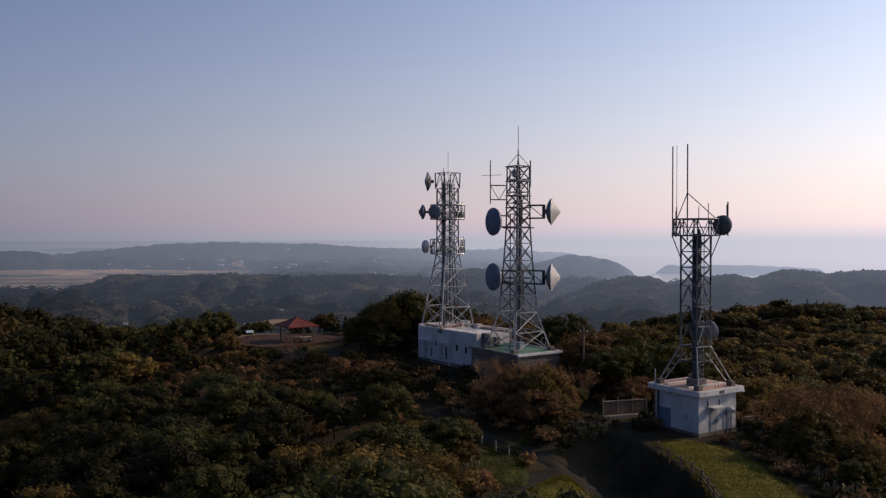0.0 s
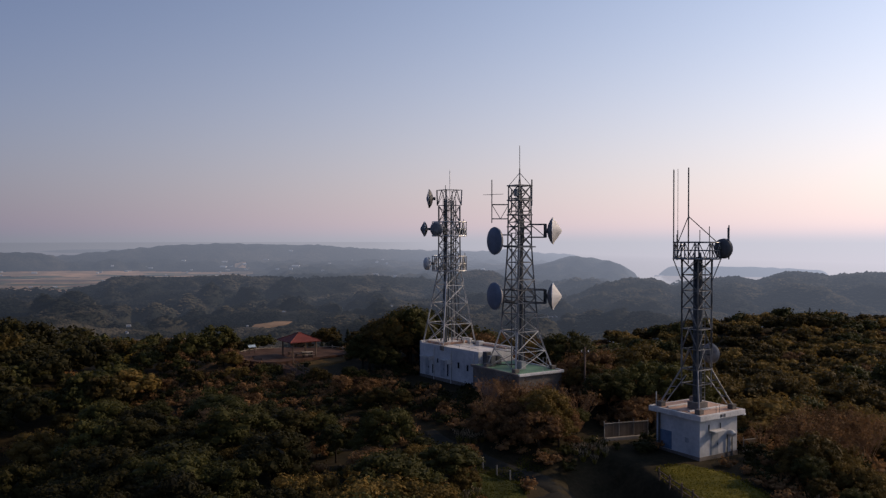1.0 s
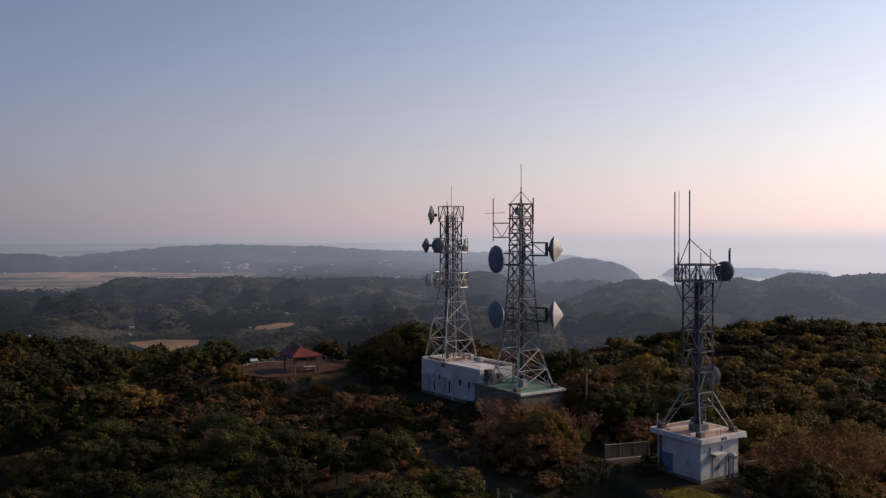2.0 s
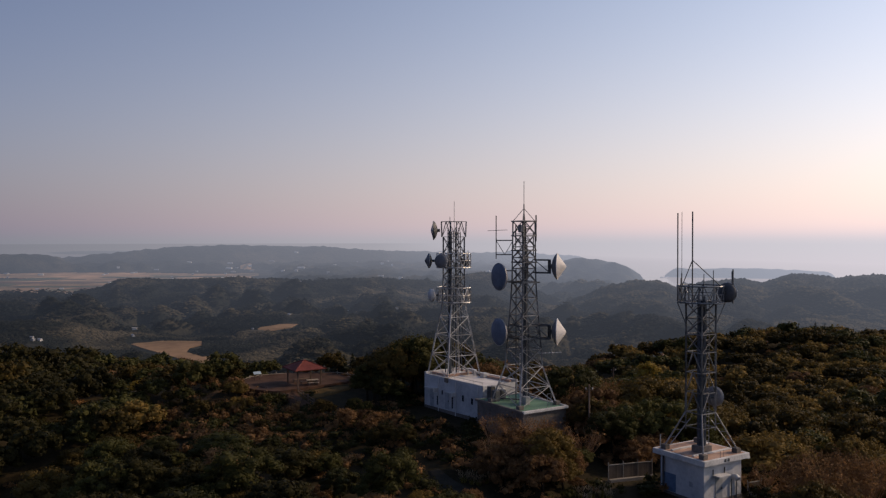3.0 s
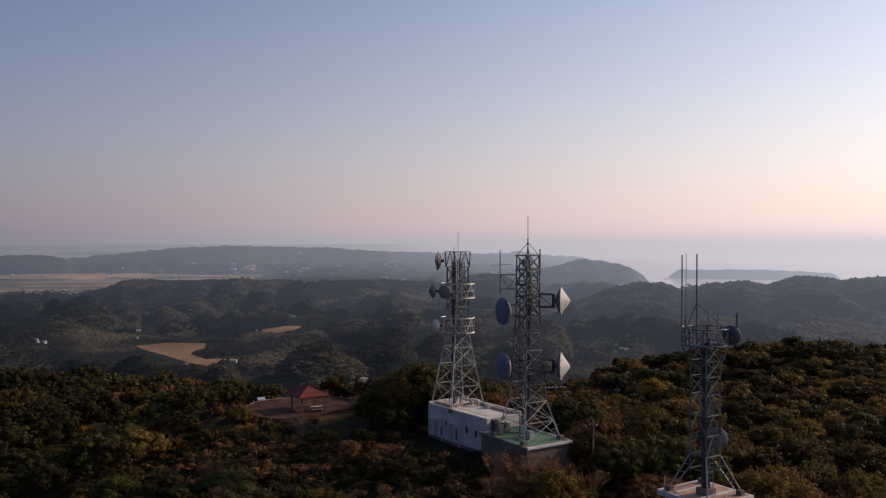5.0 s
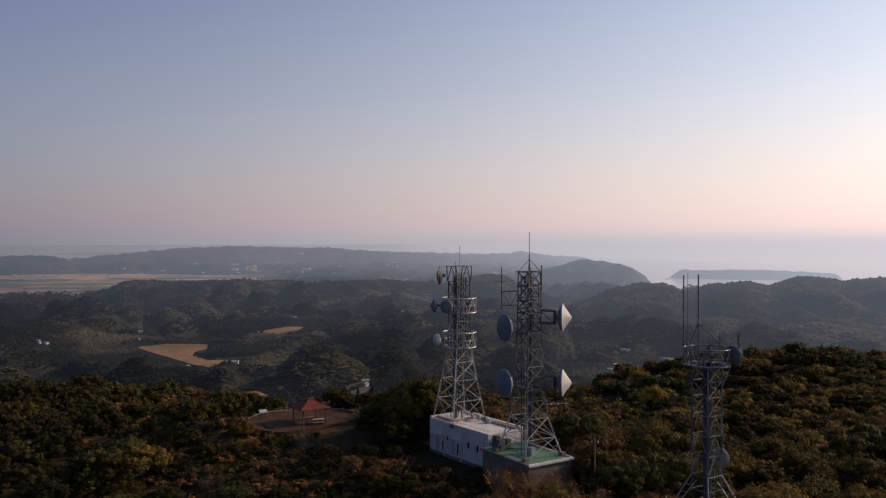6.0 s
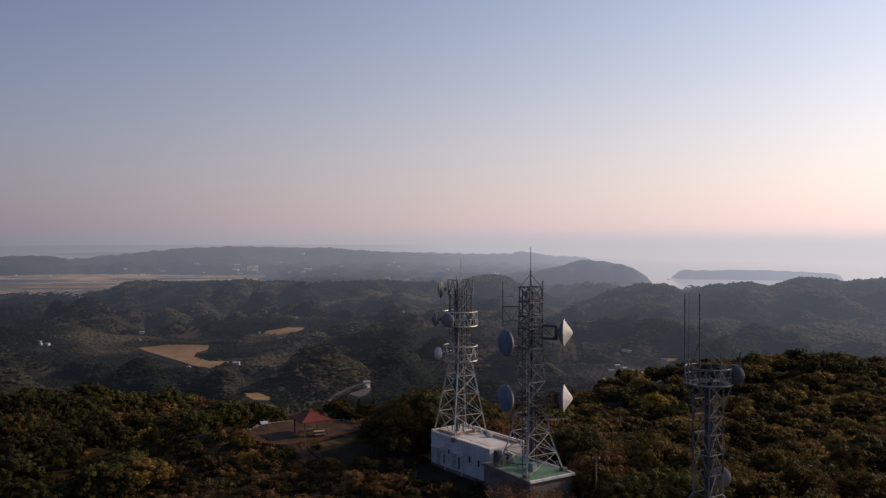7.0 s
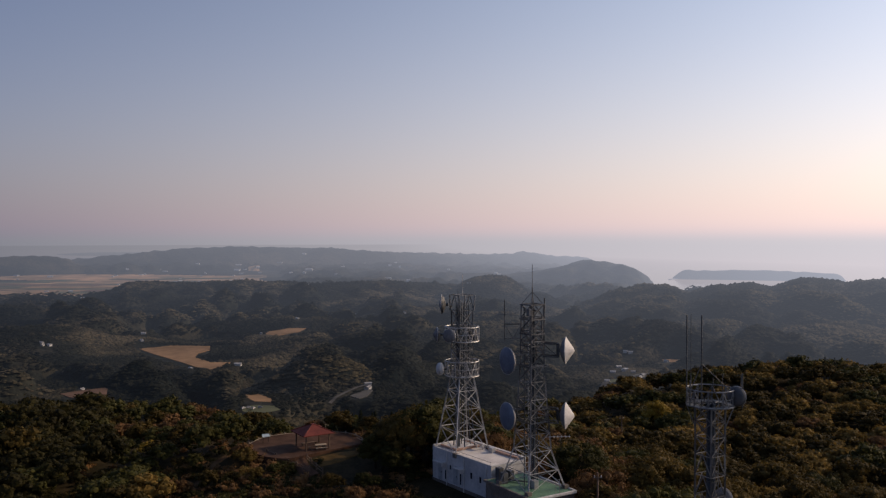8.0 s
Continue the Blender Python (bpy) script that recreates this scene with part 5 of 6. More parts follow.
rail_fence([(-29.9, 118.0), (-29.2, 120.6), (-28.0, 122.8), (-26.2, 124.6), (-24.0, 126.0), (-21.6, 126.6)], 0.95, PALE_TIMBER, "pale log rail fence at the terrace edge", "terrace fences")
rail_fence([(-19.2, 126.3), (-17.0, 125.0), (-15.2, 123.0), (-14.0, 120.8), (-13.4, 118.4)], 0.95, PALE_TIMBER, "pale log rail fence at the terrace edge", "terrace fences")
rail_fence([(-26.6, 114.6), (-25.0, 112.9), (-23.2, 111.2), (-21.4, 109.6), (-19.4, 107.9)], 0.95, TIMBER, "weathered log rail fence below the terrace", "terrace fences")
rail_fence([(-20.6, 112.3), (-19.7, 110.6), (-18.7, 109.0), (-17.6, 107.4)], 0.95, TIMBER, "weathered log rail fence beside the ramp", "terrace fences")
for x, y in ((3.3, 70.4), (4.4, 69.0), (5.4, 67.6)):
    post = thing("marker_post", Matrix.Translation((x, y, ground_at(x, y))), "short pale wooden marker post in the grass verge", "post", "verge posts")
    part("shaft", tube(((0, 0, -0.3), (0, 0, 0.95)), 0.07, 8), PALE_TIMBER, post)


# ---- woods ----
def core_ball():
    bm = bmesh.new()
    bmesh.ops.create_icosphere(bm, subdivisions=1, radius=1)
    v = np.array([p.co[:] for p in bm.verts])
    f = np.array([[q.index for q in p.verts] for p in bm.faces])
    bm.free()
    return v, f


BALL_V, BALL_F = core_ball()


def crown_arrays(seed, radius, height, clumps, leaves, leaf, flat=0.92, low=0.26, core=0.8):
    """Triangles of a crown: leaf sprays over many rounded lobes that cover a dome, with dark inner masses. The foot of the crown is at z = 0."""
    r = np.random.RandomState(seed)
    k = np.arange(clumps)
    up = 1 - 1.22 * (k + r.uniform(0.2, 0.8, clumps)) / clumps
    ang = 2.39996 * k + r.uniform(-0.5, 0.5, clumps)
    side = np.sqrt(np.clip(1 - up ** 2, 0, 1))
    reach = r.uniform(0.84, 1.12, clumps)
    tall = height * (1 - low) * 0.5
    mid = height * low + tall * 0.78
    cen = np.stack((side * np.cos(ang) * radius * 0.74 * reach, side * np.sin(ang) * radius * 0.74 * reach, mid + up * tall * 0.92 * reach), -1)
    size = radius * 1.15 / np.sqrt(clumps) * r.uniform(0.72, 1.5, clumps)
    cen[-1], size[-1] = (0, 0, mid), radius * 0.62
    V, F, n = [], [], 0
    for c, s in zip(cen, size):
        q = BALL_V * (1 + 0.2 * r.uniform(-1, 1, (len(BALL_V), 1))) * s * core * np.array((1, 1, flat)) + c
        V.append(q)
        F.append(BALL_F + n)
        n += len(q)
    weight = size ** 2
    weight[-1] *= 0.3
    pick = r.choice(clumps, leaves, p=weight / weight.sum())
    way = r.normal(0, 1, (leaves, 3))
    way[:, 2] = np.abs(way[:, 2]) * 0.9 - 0.25
    way /= np.linalg.norm(way, axis=1, keepdims=True)
    pos = cen[pick] + way * size[pick, None] * r.uniform(core, 1.14, (leaves, 1)) * np.array((1, 1, flat))
    nor = way + r.normal(0, 0.38, (leaves, 3))
    nor /= np.linalg.norm(nor, axis=1, keepdims=True)
    ref = r.normal(0, 1, (leaves, 3))
    u = np.cross(nor, ref)
    u /= np.linalg.norm(u, axis=1, keepdims=True)
    w = np.cross(nor, u)
    k = leaf * r.uniform(0.55, 1.3, (leaves, 1))
    a, b = pos + u * k * 0.62, pos - u * k * 0.62
    c, d = pos + w * k + nor * k * -0.3, pos - w * k * 0.8 + nor * k * -0.3
    V.append(np.stack((a, c, b, d), 1).reshape(-1, 3))
    i = n + 4 * np.arange(leaves)[:, None]
    F.append(np.concatenate((i + np.array((0, 1, 2)), i + np.array((0, 2, 3)))))
    return np.concatenate(V), np.concatenate(F)


def trunk_bm(height, radius, r):
    bm = bmesh.new()
    lean = (r.uniform(-0.3, 0.3), r.uniform(-0.3, 0.3))
    tube(((0, 0, -0.6), (lean[0] * 0.4, lean[1] * 0.4, height * 0.35), (lean[0], lean[1], height * 0.75)), 0.16, 7, bm=bm, r_end=0.07)
    for k in range(5):
        a = r.uniform(0, 2 * math.pi)
        z = height * r.uniform(0.25, 0.5)
        tube(((lean[0] * 0.4, lean[1] * 0.4, z), (radius * 0.3 * math.cos(a), radius * 0.3 * math.sin(a), z + height * 0.15), (radius * 0.62 * math.cos(a), radius * 0.62 * math.sin(a), z + height * 0.3)), 0.07, 5, bm=bm, r_end=0.025)
    return bm


def tree_kind(name, mat, seed, radius, height, clumps, leaves, leaf, label, category="tree", group=""):
    """One tree of its kind, far below ground, to be copied."""
    r = random.Random(seed)
    root = thing(name, pose(0, 0, 0), label, category, group)
    part("trunk", trunk_bm(height, radius, r), BARK, root)
    v, f = crown_arrays(seed, radius, height, clumps, leaves, leaf, low=0.08 if category == "shrub" else 0.24, core=0.55 if category == "shrub" else 0.70)
    crown = new("crown", mesh_of("crown", v, f, (mat,)))
    crown.parent = root
    return root


SPECIES = []
for k in range(4):
    SPECIES.append(("ev", tree_kind("tree", EVERGREEN, 11 + k, 2.5 + 0.25 * k, 5.2 + 0.3 * k, 28 + 2 * k, 2500, 0.13, "dark green broadleaf evergreen tree with a rounded dense crown", group="hilltop trees")))
for k in range(3):
    SPECIES.append(("ol", tree_kind("tree", OLIVE, 31 + k, 2.3 + 0.25 * k, 4.6 + 0.3 * k, 26 + 2 * k, 2300, 0.13, "olive green tree with yellowing leaves and a loose crown", group="hilltop trees")))
for k in range(3):
    SPECIES.append(("ru", tree_kind("shrub", RUSSET, 51 + k, 1.9 + 0.25 * k, 3.3 + 0.3 * k, 22 + k, 2000, 0.10, "rusty brown autumn shrub with thin twiggy crown", "shrub", "hilltop shrubs")))
# trees with shade painted into their leaf colour
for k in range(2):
    SPECIES.append(("sg", tree_kind("tree", SHADE_GREEN, 91 + k, 2.6 + 0.25 * k, 5.0 + 0.3 * k, 30, 2300, 0.13, "evergreen tree with a dense rounded crown, very dark green for shade", group="hilltop trees")))
SPECIES.append(("ye", tree_kind("tree", YELLOW, 71, 2.2, 4.6, 24, 2200, 0.125, "tree with bright yellow autumn leaves", group="hilltop trees")))
# shrubs with sun and glare in their leaf colour
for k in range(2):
    SPECIES.append(("ls", tree_kind("shrub", LIT_SCRUB, 81 + k, 2.2 + 0.2 * k, 3.6 + 0.3 * k, 22, 2200, 0.12, "shrub thicket on the slope, pale olive for sun and glare", "shrub", "hilltop shrubs")))
OF = {k: [t for s, t in SPECIES if s == k] for k in ("ev", "sg", "ol", "ru", "ye", "ls")}


def near_line(x, y, line, far_off):
    best = 1e9
    for (ax, ay), (bx, by) in zip(line, line[1:]):
        l2 = (bx - ax) ** 2 + (by - ay) ** 2
        t = min(max(((x - ax) * (bx - ax) + (y - ay) * (by - ay)) / l2, 0), 1)
        best = min(best, math.hypot(x - ax - t * (bx - ax), y - ay - t * (by - ay)))
    return best < far_off


def in_frame(x, y, ox, oy, way, x0, x1, y0, y1):
    u = (x - ox) * way[0] + (y - oy) * way[1]
    v = -(x - ox) * way[1] + (y - oy) * way[0]
    return x0 < u < x1 and y0 < v < y1


RAMP_LINE = ((-21.9, 112.4), (-21.0, 110.4), (-19.9, 108.6), (-18.6, 106.8))
FRONT_FENCE = ((-26.6, 114.6), (-23.2, 111.2), (-19.4, 107.9))
PATH_LINE = ((-34.4, 107.5), (-33.9, 111.0), (-33.2, 114.0), (-31.8, 117.2), (-30.6, 121.0))


def shaded_yard(x, y):
    """The bare yard below the terrace, beside the long building."""
    return ((x + 13.0) / 6.2) ** 2 + ((y - 108.5) / 5.0) ** 2 < 1


def clear(x, y):
    """Ground that is kept open."""
    if shaded_yard(x, y) or near_line(x, y, PATH_LINE, 1.9) or near_line(x, y, RAMP_LINE, 3.6) or near_line(x, y, FRONT_FENCE, 2.6):
        return True
    if 42 < y < 66 and 3.4 < x < 22:
        return True
    if near_line(x, y, ROAD_LINE, 3.8) or near_line(x, y, SIDE_LINE, 2.8) or near_line(x, y, LAWN_RIGHT, 6.2) or near_line(x, y, LAWN_LEFT, 4.2) or near_line(x, y, VERGE, 3.0):
        return True
    if in_frame(x, y, 21.75, 70.15, (0.841, 0.541), -1.5, 7.6, -2.0, 7.8):
        return True
    if in_frame(x, y, -3.1, 103.5, D1, -0.8, 12.6, -6.0, 6.8) or in_frame(x, y, 2.96, 93.29, D2, -4.5, 10.5, -6.0, 7.4):
        return True
    if ((x + 21.8) / 9.4) ** 2 + ((y - 118.6) / 8.4) ** 2 < 1:
        return True
    if math.hypot(x - 16, y - 70.5) < 6.0 :
        return True
    return False


spread = random.Random(21)
PLACES = []
step = 3.6
for i in range(-62, 66):
    for j in range(8, 80):
        x, y = (i + spread.uniform(-0.42, 0.42)) * step, (j + spread.uniform(-0.42, 0.42)) * step
        d = math.hypot(x, y)
        a = math.degrees(math.atan2(x, y))
        if not -31.5 < a < 32 or d < 38 or d > 285:
            continue
        if d > 200 and a < 5:
            continue
        if spread.random() < (0.25 if d > 170 else 0.16 if x < -4 else 0.10):
            continue
        if clear(x, y):
            continue
        PLACES.append((d, x, y))
PLACES.sort()


def tone(x, y):
    """Which kind grows here: patches of woods, dark for shade, pale for glare."""
    w = noise.noise(Vector((x * 0.035, y * 0.035, 1.7))) + 0.5 * noise.noise(Vector((x * 0.11, y * 0.11, 4.2)))
    w += 0.42 if 8 < x < 30 and 78 < y < 125 else 0.45 if x > 24 else (-0.04 if x < -8 and y < 105 else 0.0)
    q = spread.random()
    open_side = near_line(x, y, ((28, 74), (30, 60), (30, 45)), 8) or near_line(x, y, ((3, 77), (14, 73)), 6) or near_line(x, y, ((10, 84), (15, 90)), 5)
    if open_side:
        return ("ls" if q < 0.55 else "ru") if x > 24 else ("ru" if q < 0.62 else "ls")
    if math.hypot(x + 5.5, y - 112.5) < 10:
        return "ev" if q < 0.3 else ("ol" if q < 0.75 else "ru")
    if 2 < x < 32 and 78 < y < 135:
        return "ru" if q < 0.42 else ("ol" if q < 0.80 else "ls" if q < 0.92 else "ev")
    if x > 24 and y < 84:
        return "ls" if q < 0.5 else ("ru" if q < 0.8 else "ol")
    # the palest kind brightens the right slope in place of glare
    if x > 24 and q > 0.64:
        return "ls"
    q = q / 0.64 if x > 24 else q
    # the darkest kind goes where the left woods look shaded
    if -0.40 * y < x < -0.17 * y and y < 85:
        return "sg" if q < 0.56 else ("ev" if q < 0.84 else "ol" if q < 0.93 else "ru")
    if -16 < x < 4 and y < 86:
        return "ls" if q < 0.34 else ("ru" if q < 0.58 else "ev")
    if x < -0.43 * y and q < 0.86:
        return "sg" if q < (0.40 if y < 90 else 0.74) else ("ev" if y > 90 or q < 0.55 else "ol")
    if x < -6 and y < 90:
        return "ev" if q < 0.52 else ("sg" if q < 0.86 else "ol" if q < 0.96 else "ru")
    if -40 < x < -10 and 90 < y < 112:
        return "ls" if q < 0.20 else ("ru" if q < 0.46 else "ol" if q < 0.8 else "ev")
    if x < -6 and noise.noise(Vector((x * 0.045, y * 0.045, 9.1))) > 0.02 and q < 0.72:
        return "ru" if q < 0.6 else "ol"
    if x < -14 and y < 92 and q > 0.3:
        return "ev"
    if w > 0.36:
        return "ru" if q < (0.24 if x > 24 else 0.42) else "ol"
    if w > 0.05:
        return "ol" if q < (0.8 if x > 24 else 0.62) else ("ru" if q < 0.84 and x < 24 else "ev")
    return "ev" if q < 0.80 else ("ol" if q < 0.985 else "ye")


def size_at(x, y):
    """Trees tall by the buildings, low on the open slope, sized to the camera's view."""
    k = spread.uniform(0.55, 1.42) if x < -4 else spread.uniform(0.66, 1.34)
    if x > 24 and y > 78:
        k *= spread.choice((0.85, 0.95, 1.0, 1.1, 1.3))
    if x > 24 and y > 130:
        k = min(k * 0.80, 1.0)
    if x > 22.5 and y < 82:
        k *= 0.62
    if 13 < x < 25 and 84 < y < 108:
        k *= 1.25
    if -62 < x < -24 and y > 121:
        k *= 0.84 if x < -38 else 0.70
    if x < -8:
        k *= 0.88 if x < -54 and y > 108 else 0.80
    if in_frame(x, y, -3.1, 103.5, D1, -4, 22, -20, -5):
        k *= 0.5
    if -12 < x < 4 and 58 < y < 86:
        k *= 0.66
    if -38 < x < -10 and 84 < y < 113:
        k *= 0.60
    if -29 < x < -12 and 98 < y < 113:
        k *= 0.8
    if math.hypot(x + 4.8, y - 113.0) < 6.2 or math.hypot(x - 4, y - 110.5) < 7:
        k *= 1.12
    if -16 < x < -2 and 117 < y < 132:
        k *= 0.6
    if near_line(x, y, ((28, 74), (32, 60), (32, 45)), 9):
        k *= 0.62
    if near_line(x, y, ((3, 77), (14, 73)), 6) or near_line(x, y, ((10, 84), (15, 90)), 4):
        k *= 0.6
    return k


singles = 0
rest_of = {k: [] for k in OF}
for d, x, y in PLACES:
    kind = tone(x, y)
    k = size_at(x, y)
    m = pose(x, y, ground_at(x, y) - 0.1, 0, 0, spread.uniform(0, 360)) @ Matrix.Diagonal((k * spread.uniform(1.0, 1.3), k * spread.uniform(1.0, 1.3), k * spread.uniform(0.78, 1.08), 1))
    if singles < 225 or (k > 1.25 and d < 140 and singles < 285):
        src = spread.choice(OF[kind])
        made = copy_thing(src, m)
        made.matrix_basis = m
        singles += 1
    else:
        rest_of[kind].append((m, d))
BESIDE = (("ol", 1.48, (-6.2, 110.4)), ("ol", 1.2, (-8.2, 108.8)), ("ol", 1.2, (-3.4, 111.6)), ("ev", 0.95, (-9.8, 107.6)), ("ev", 0.8, (-10.8, 108.6)), ("ru", 1.5, (-5.2, 113.0)), ("ev", 1.1, (-8.4, 111.4)), ("ev", 0.75, (-8.8, 105.4)),
          ("ol", 1.0, (15.6, 88.4)), ("ru", 1.45, (17.4, 86.6)), ("ru", 1.3, (13.8, 91.4)), ("ev", 0.9, (18.8, 84.6)), ("ru", 1.4, (16.2, 91.4)), ("ol", 1.0, (19.4, 88.6)), ("ev", 0.85, (16.6, 84.2)), ("ye", 1.5, (46.6, 194.0)),
          ("ru", 0.85, (8.5, 73.8)), ("ru", 0.8, (6.8, 74.4)), ("ru", 0.75, (5.2, 75.4)), ("ol", 0.7, (10.4, 74.8)), ("ru", 0.95, (7.5, 76.4)), ("ol", 0.85, (9.3, 77.0)), ("ru", 0.9, (5.6, 78.0)), ("ru", 0.8, (11.4, 77.2)),
          ("ru", 1.0, (6.9, 79.4)), ("ol", 0.9, (9.0, 80.0)), ("ru", 0.7, (3.7, 77.4)), ("ev", 0.5, (12.6, 78.6)), ("ol", 0.42, (27.4, 59.8)), ("ev", 0.5, (28.0, 63.0)), ("ls", 0.5, (27.8, 66.2)), ("ev", 0.46, (28.4, 57.0)), ("ls", 0.6, (30.2, 58.6)), ("ls", 0.7, (31.8, 60.2)),
          ("ol", 0.5, (28.4, 68.2)), ("ol", 0.7, (29.4, 65.6)), ("ls", 0.7, (30.6, 62.0)), ("ls", 0.8, (32.0, 66.4)), ("ru", 0.6, (1.2, 66.8)), ("ru", 0.55, (2.0, 70.0)), ("ev", 0.5, (0.6, 64.0)), ("ol", 0.5, (1.6, 61.4)), ("ru", 0.5, (2.6, 57.6)),
          ("ru", 0.6, (-12.0, 96.0)), ("ol", 0.6, (-15.5, 101.0)), ("ru", 0.42, (-20.0, 103.0)), ("ol", 0.45, (-26.0, 106.5)), ("ru", 0.6, (-9.0, 92.0)), ("ru", 0.45, (-8.4, 95.4)), ("ev", 0.4, (-11.6, 101.0)), ("ol", 0.6, (-28.6, 110.6)), ("ls", 0.5, (-27.6, 107.0)), ("ol", 0.5, (-30.4, 113.4)), ("ru", 0.35, (-24.4, 105.2)))
for kind, k, (x, y) in BESIDE:
    k *= spread.uniform(0.92, 1.08)
    m = pose(x, y, ground_at(x, y) - 0.1, 0, 0, spread.uniform(0, 360)) @ Matrix.Diagonal((k * 1.15, k * 1.1, k * 1.04, 1))
    copy_thing(spread.choice(OF[kind]), m).matrix_basis = m
for _, src in SPECIES:
    for o in (*src.children_recursive, src):
        bpy.data.objects.remove(o)


def woods(name, mat, kind, label, radius, height):
    """All trees of a kind beyond the nearest, joined."""
    mid = [crown_arrays(200 + s, radius, height, 24, 520, 0.25, core=0.66) for s in range(5)]
    low = [crown_arrays(300 + s, radius, height, 15, 220, 0.36, core=0.72) for s in range(5)]
    least = [crown_arrays(500 + s, radius, height, 6, 70, 0.6) for s in range(3)]
    V, F, n = [], [], 0
    for m, d in rest_of[kind]:
        v, f = spread.choice(mid if d < 150 else low if d < 900 else least)
        a = np.array(m)
        V.append(v @ a[:3, :3].T + a[:3, 3])
        F.append(f + n)
        n += len(v)
    ob = new(name, mesh_of(name, np.concatenate(V), np.concatenate(F), (mat,)))
    return tagged(ob, label, "woods", kind="stuff")


for k in range(420):
    a, d = spread.uniform(34, 326), spread.uniform(12, 130) ** 1.0
    x, y = d * math.sin(math.radians(a)), d * math.cos(math.radians(a))
    if clear(x, y) or math.hypot(x, y) < 12:
        continue
    kk = spread.uniform(0.7, 1.2)
    m = pose(x, y, ground_at(x, y) - 0.1, 0, 0, spread.uniform(0, 360)) @ Matrix.Diagonal((kk, kk, kk, 1))
    rest_of["ev" if spread.random() < 0.6 else "ol"].append((m, 200 if d < 70 else 999))
woods("evergreen_woods", EVERGREEN, "ev", "dense dark green evergreen woods on the hilltop", 2.8, 5.5)
woods("laurel_woods", SHADE_GREEN, "sg", "evergreen woods on the hilltop, very dark green for shade", 2.8, 5.4)
woods("olive_woods", OLIVE, "ol", "olive and yellowing trees through the hilltop woods", 2.5, 5.0)
woods("russet_woods", RUSSET, "ru", "rusty brown autumn shrubs through the hilltop woods", 2.1, 3.8)
woods("bamboo_scrub", LIT_SCRUB, "ls", "scrub over the hillside, pale olive for sun and glare", 2.5, 4.6)
woods("yellow_woods", YELLOW, "ye", "scattered bright yellow autumn trees in the woods", 2.3, 4.8)


# ---- undergrowth, bare shrubs, pampas grass, conifers ----
def open_ground(x, y):
    """Kept free even of low growth."""
    if shaded_yard(x, y) or near_line(x, y, PATH_LINE, 0.9):
        return True
    if near_line(x, y, ROAD_LINE, 2.1) or near_line(x, y, SIDE_LINE, 1.5):
        return True
    if 11 < x < 17.4 and y < 73:
        return True
    if in_frame(x, y, -3.1, 103.5, D1, -1.0, 12.4, -4.2, 0.0):
        return True
    if near_line(x, y, ((15.0, 76.2), (19.4, 78.0)), 1.4) or near_line(x, y, RAMP_LINE, 1.7):
        return True
    for line, wide in ((LAWN_RIGHT, 4.0), (LAWN_LEFT, 4.2), (VERGE, 1.8)):
        if near_line(x, y, line, wide):
            return True
    if in_frame(x, y, 21.75, 70.15, (0.841, 0.541), 0.0, 5.9, 0.0, 5.9) or in_frame(x, y, 21.75, 70.15, (0.841, 0.541), 1.2, 5.2, -1.2, 0.5):
        return True
    if in_frame(x, y, -3.1, 103.5, D1, -0.5, 12, -0.9, 5.8) or in_frame(x, y, 2.96, 93.29, D2, -0.3, 9.4, -0.6, 6.7):
        return True
    return ((x + 21.8) / 8.7) ** 2 + ((y - 118.6) / 7.8) ** 2 < 1


def undergrowth(name, mat, label, share, seed):
    r = random.Random(seed)
    shapes = [crown_arrays(400 + seed + k, 0.95, 1.15, 4, 84, 0.155, low=0.0, core=0.5) for k in range(5)]
    V, F, n = [], [], 0
    for i in range(-45, 60):
        for j in range(30, 96):
            x, y = (i + r.uniform(-0.5, 0.5)) * 1.3, (j + r.uniform(-0.5, 0.5)) * 1.3
            if r.random() > share or not -31 < math.degrees(math.atan2(x, y)) < 31 or not (clear(x, y) or (x > 22 and y < 82) or (-40 < x < 0 and 80 < y < 113 and r.random() < 0.7) or spread.random() < 0.12) or open_ground(x, y):
                continue
            v, f = r.choice(shapes)
            k = r.uniform(0.55, 1.25)
            a = r.uniform(0, 6.28)
            turn = np.array(((math.cos(a), -math.sin(a), 0), (math.sin(a), math.cos(a), 0), (0, 0, 1)))
            V.append(v @ turn.T * np.array((k, k, k * r.uniform(0.6, 1.1))) + np.array((x, y, ground_at(x, y) - 0.12)))
            F.append(f + n)
            n += len(v)
    return tagged(new(name, mesh_of(name, np.concatenate(V), np.concatenate(F), (mat,))), label, "undergrowth", kind="stuff")


undergrowth("dark_undergrowth", EVERGREEN, "low dark green scrub round the lane and buildings", 0.62, 1)
undergrowth("brown_undergrowth", RUSSET, "low brown withered scrub round the lane and buildings", 0.45, 2)


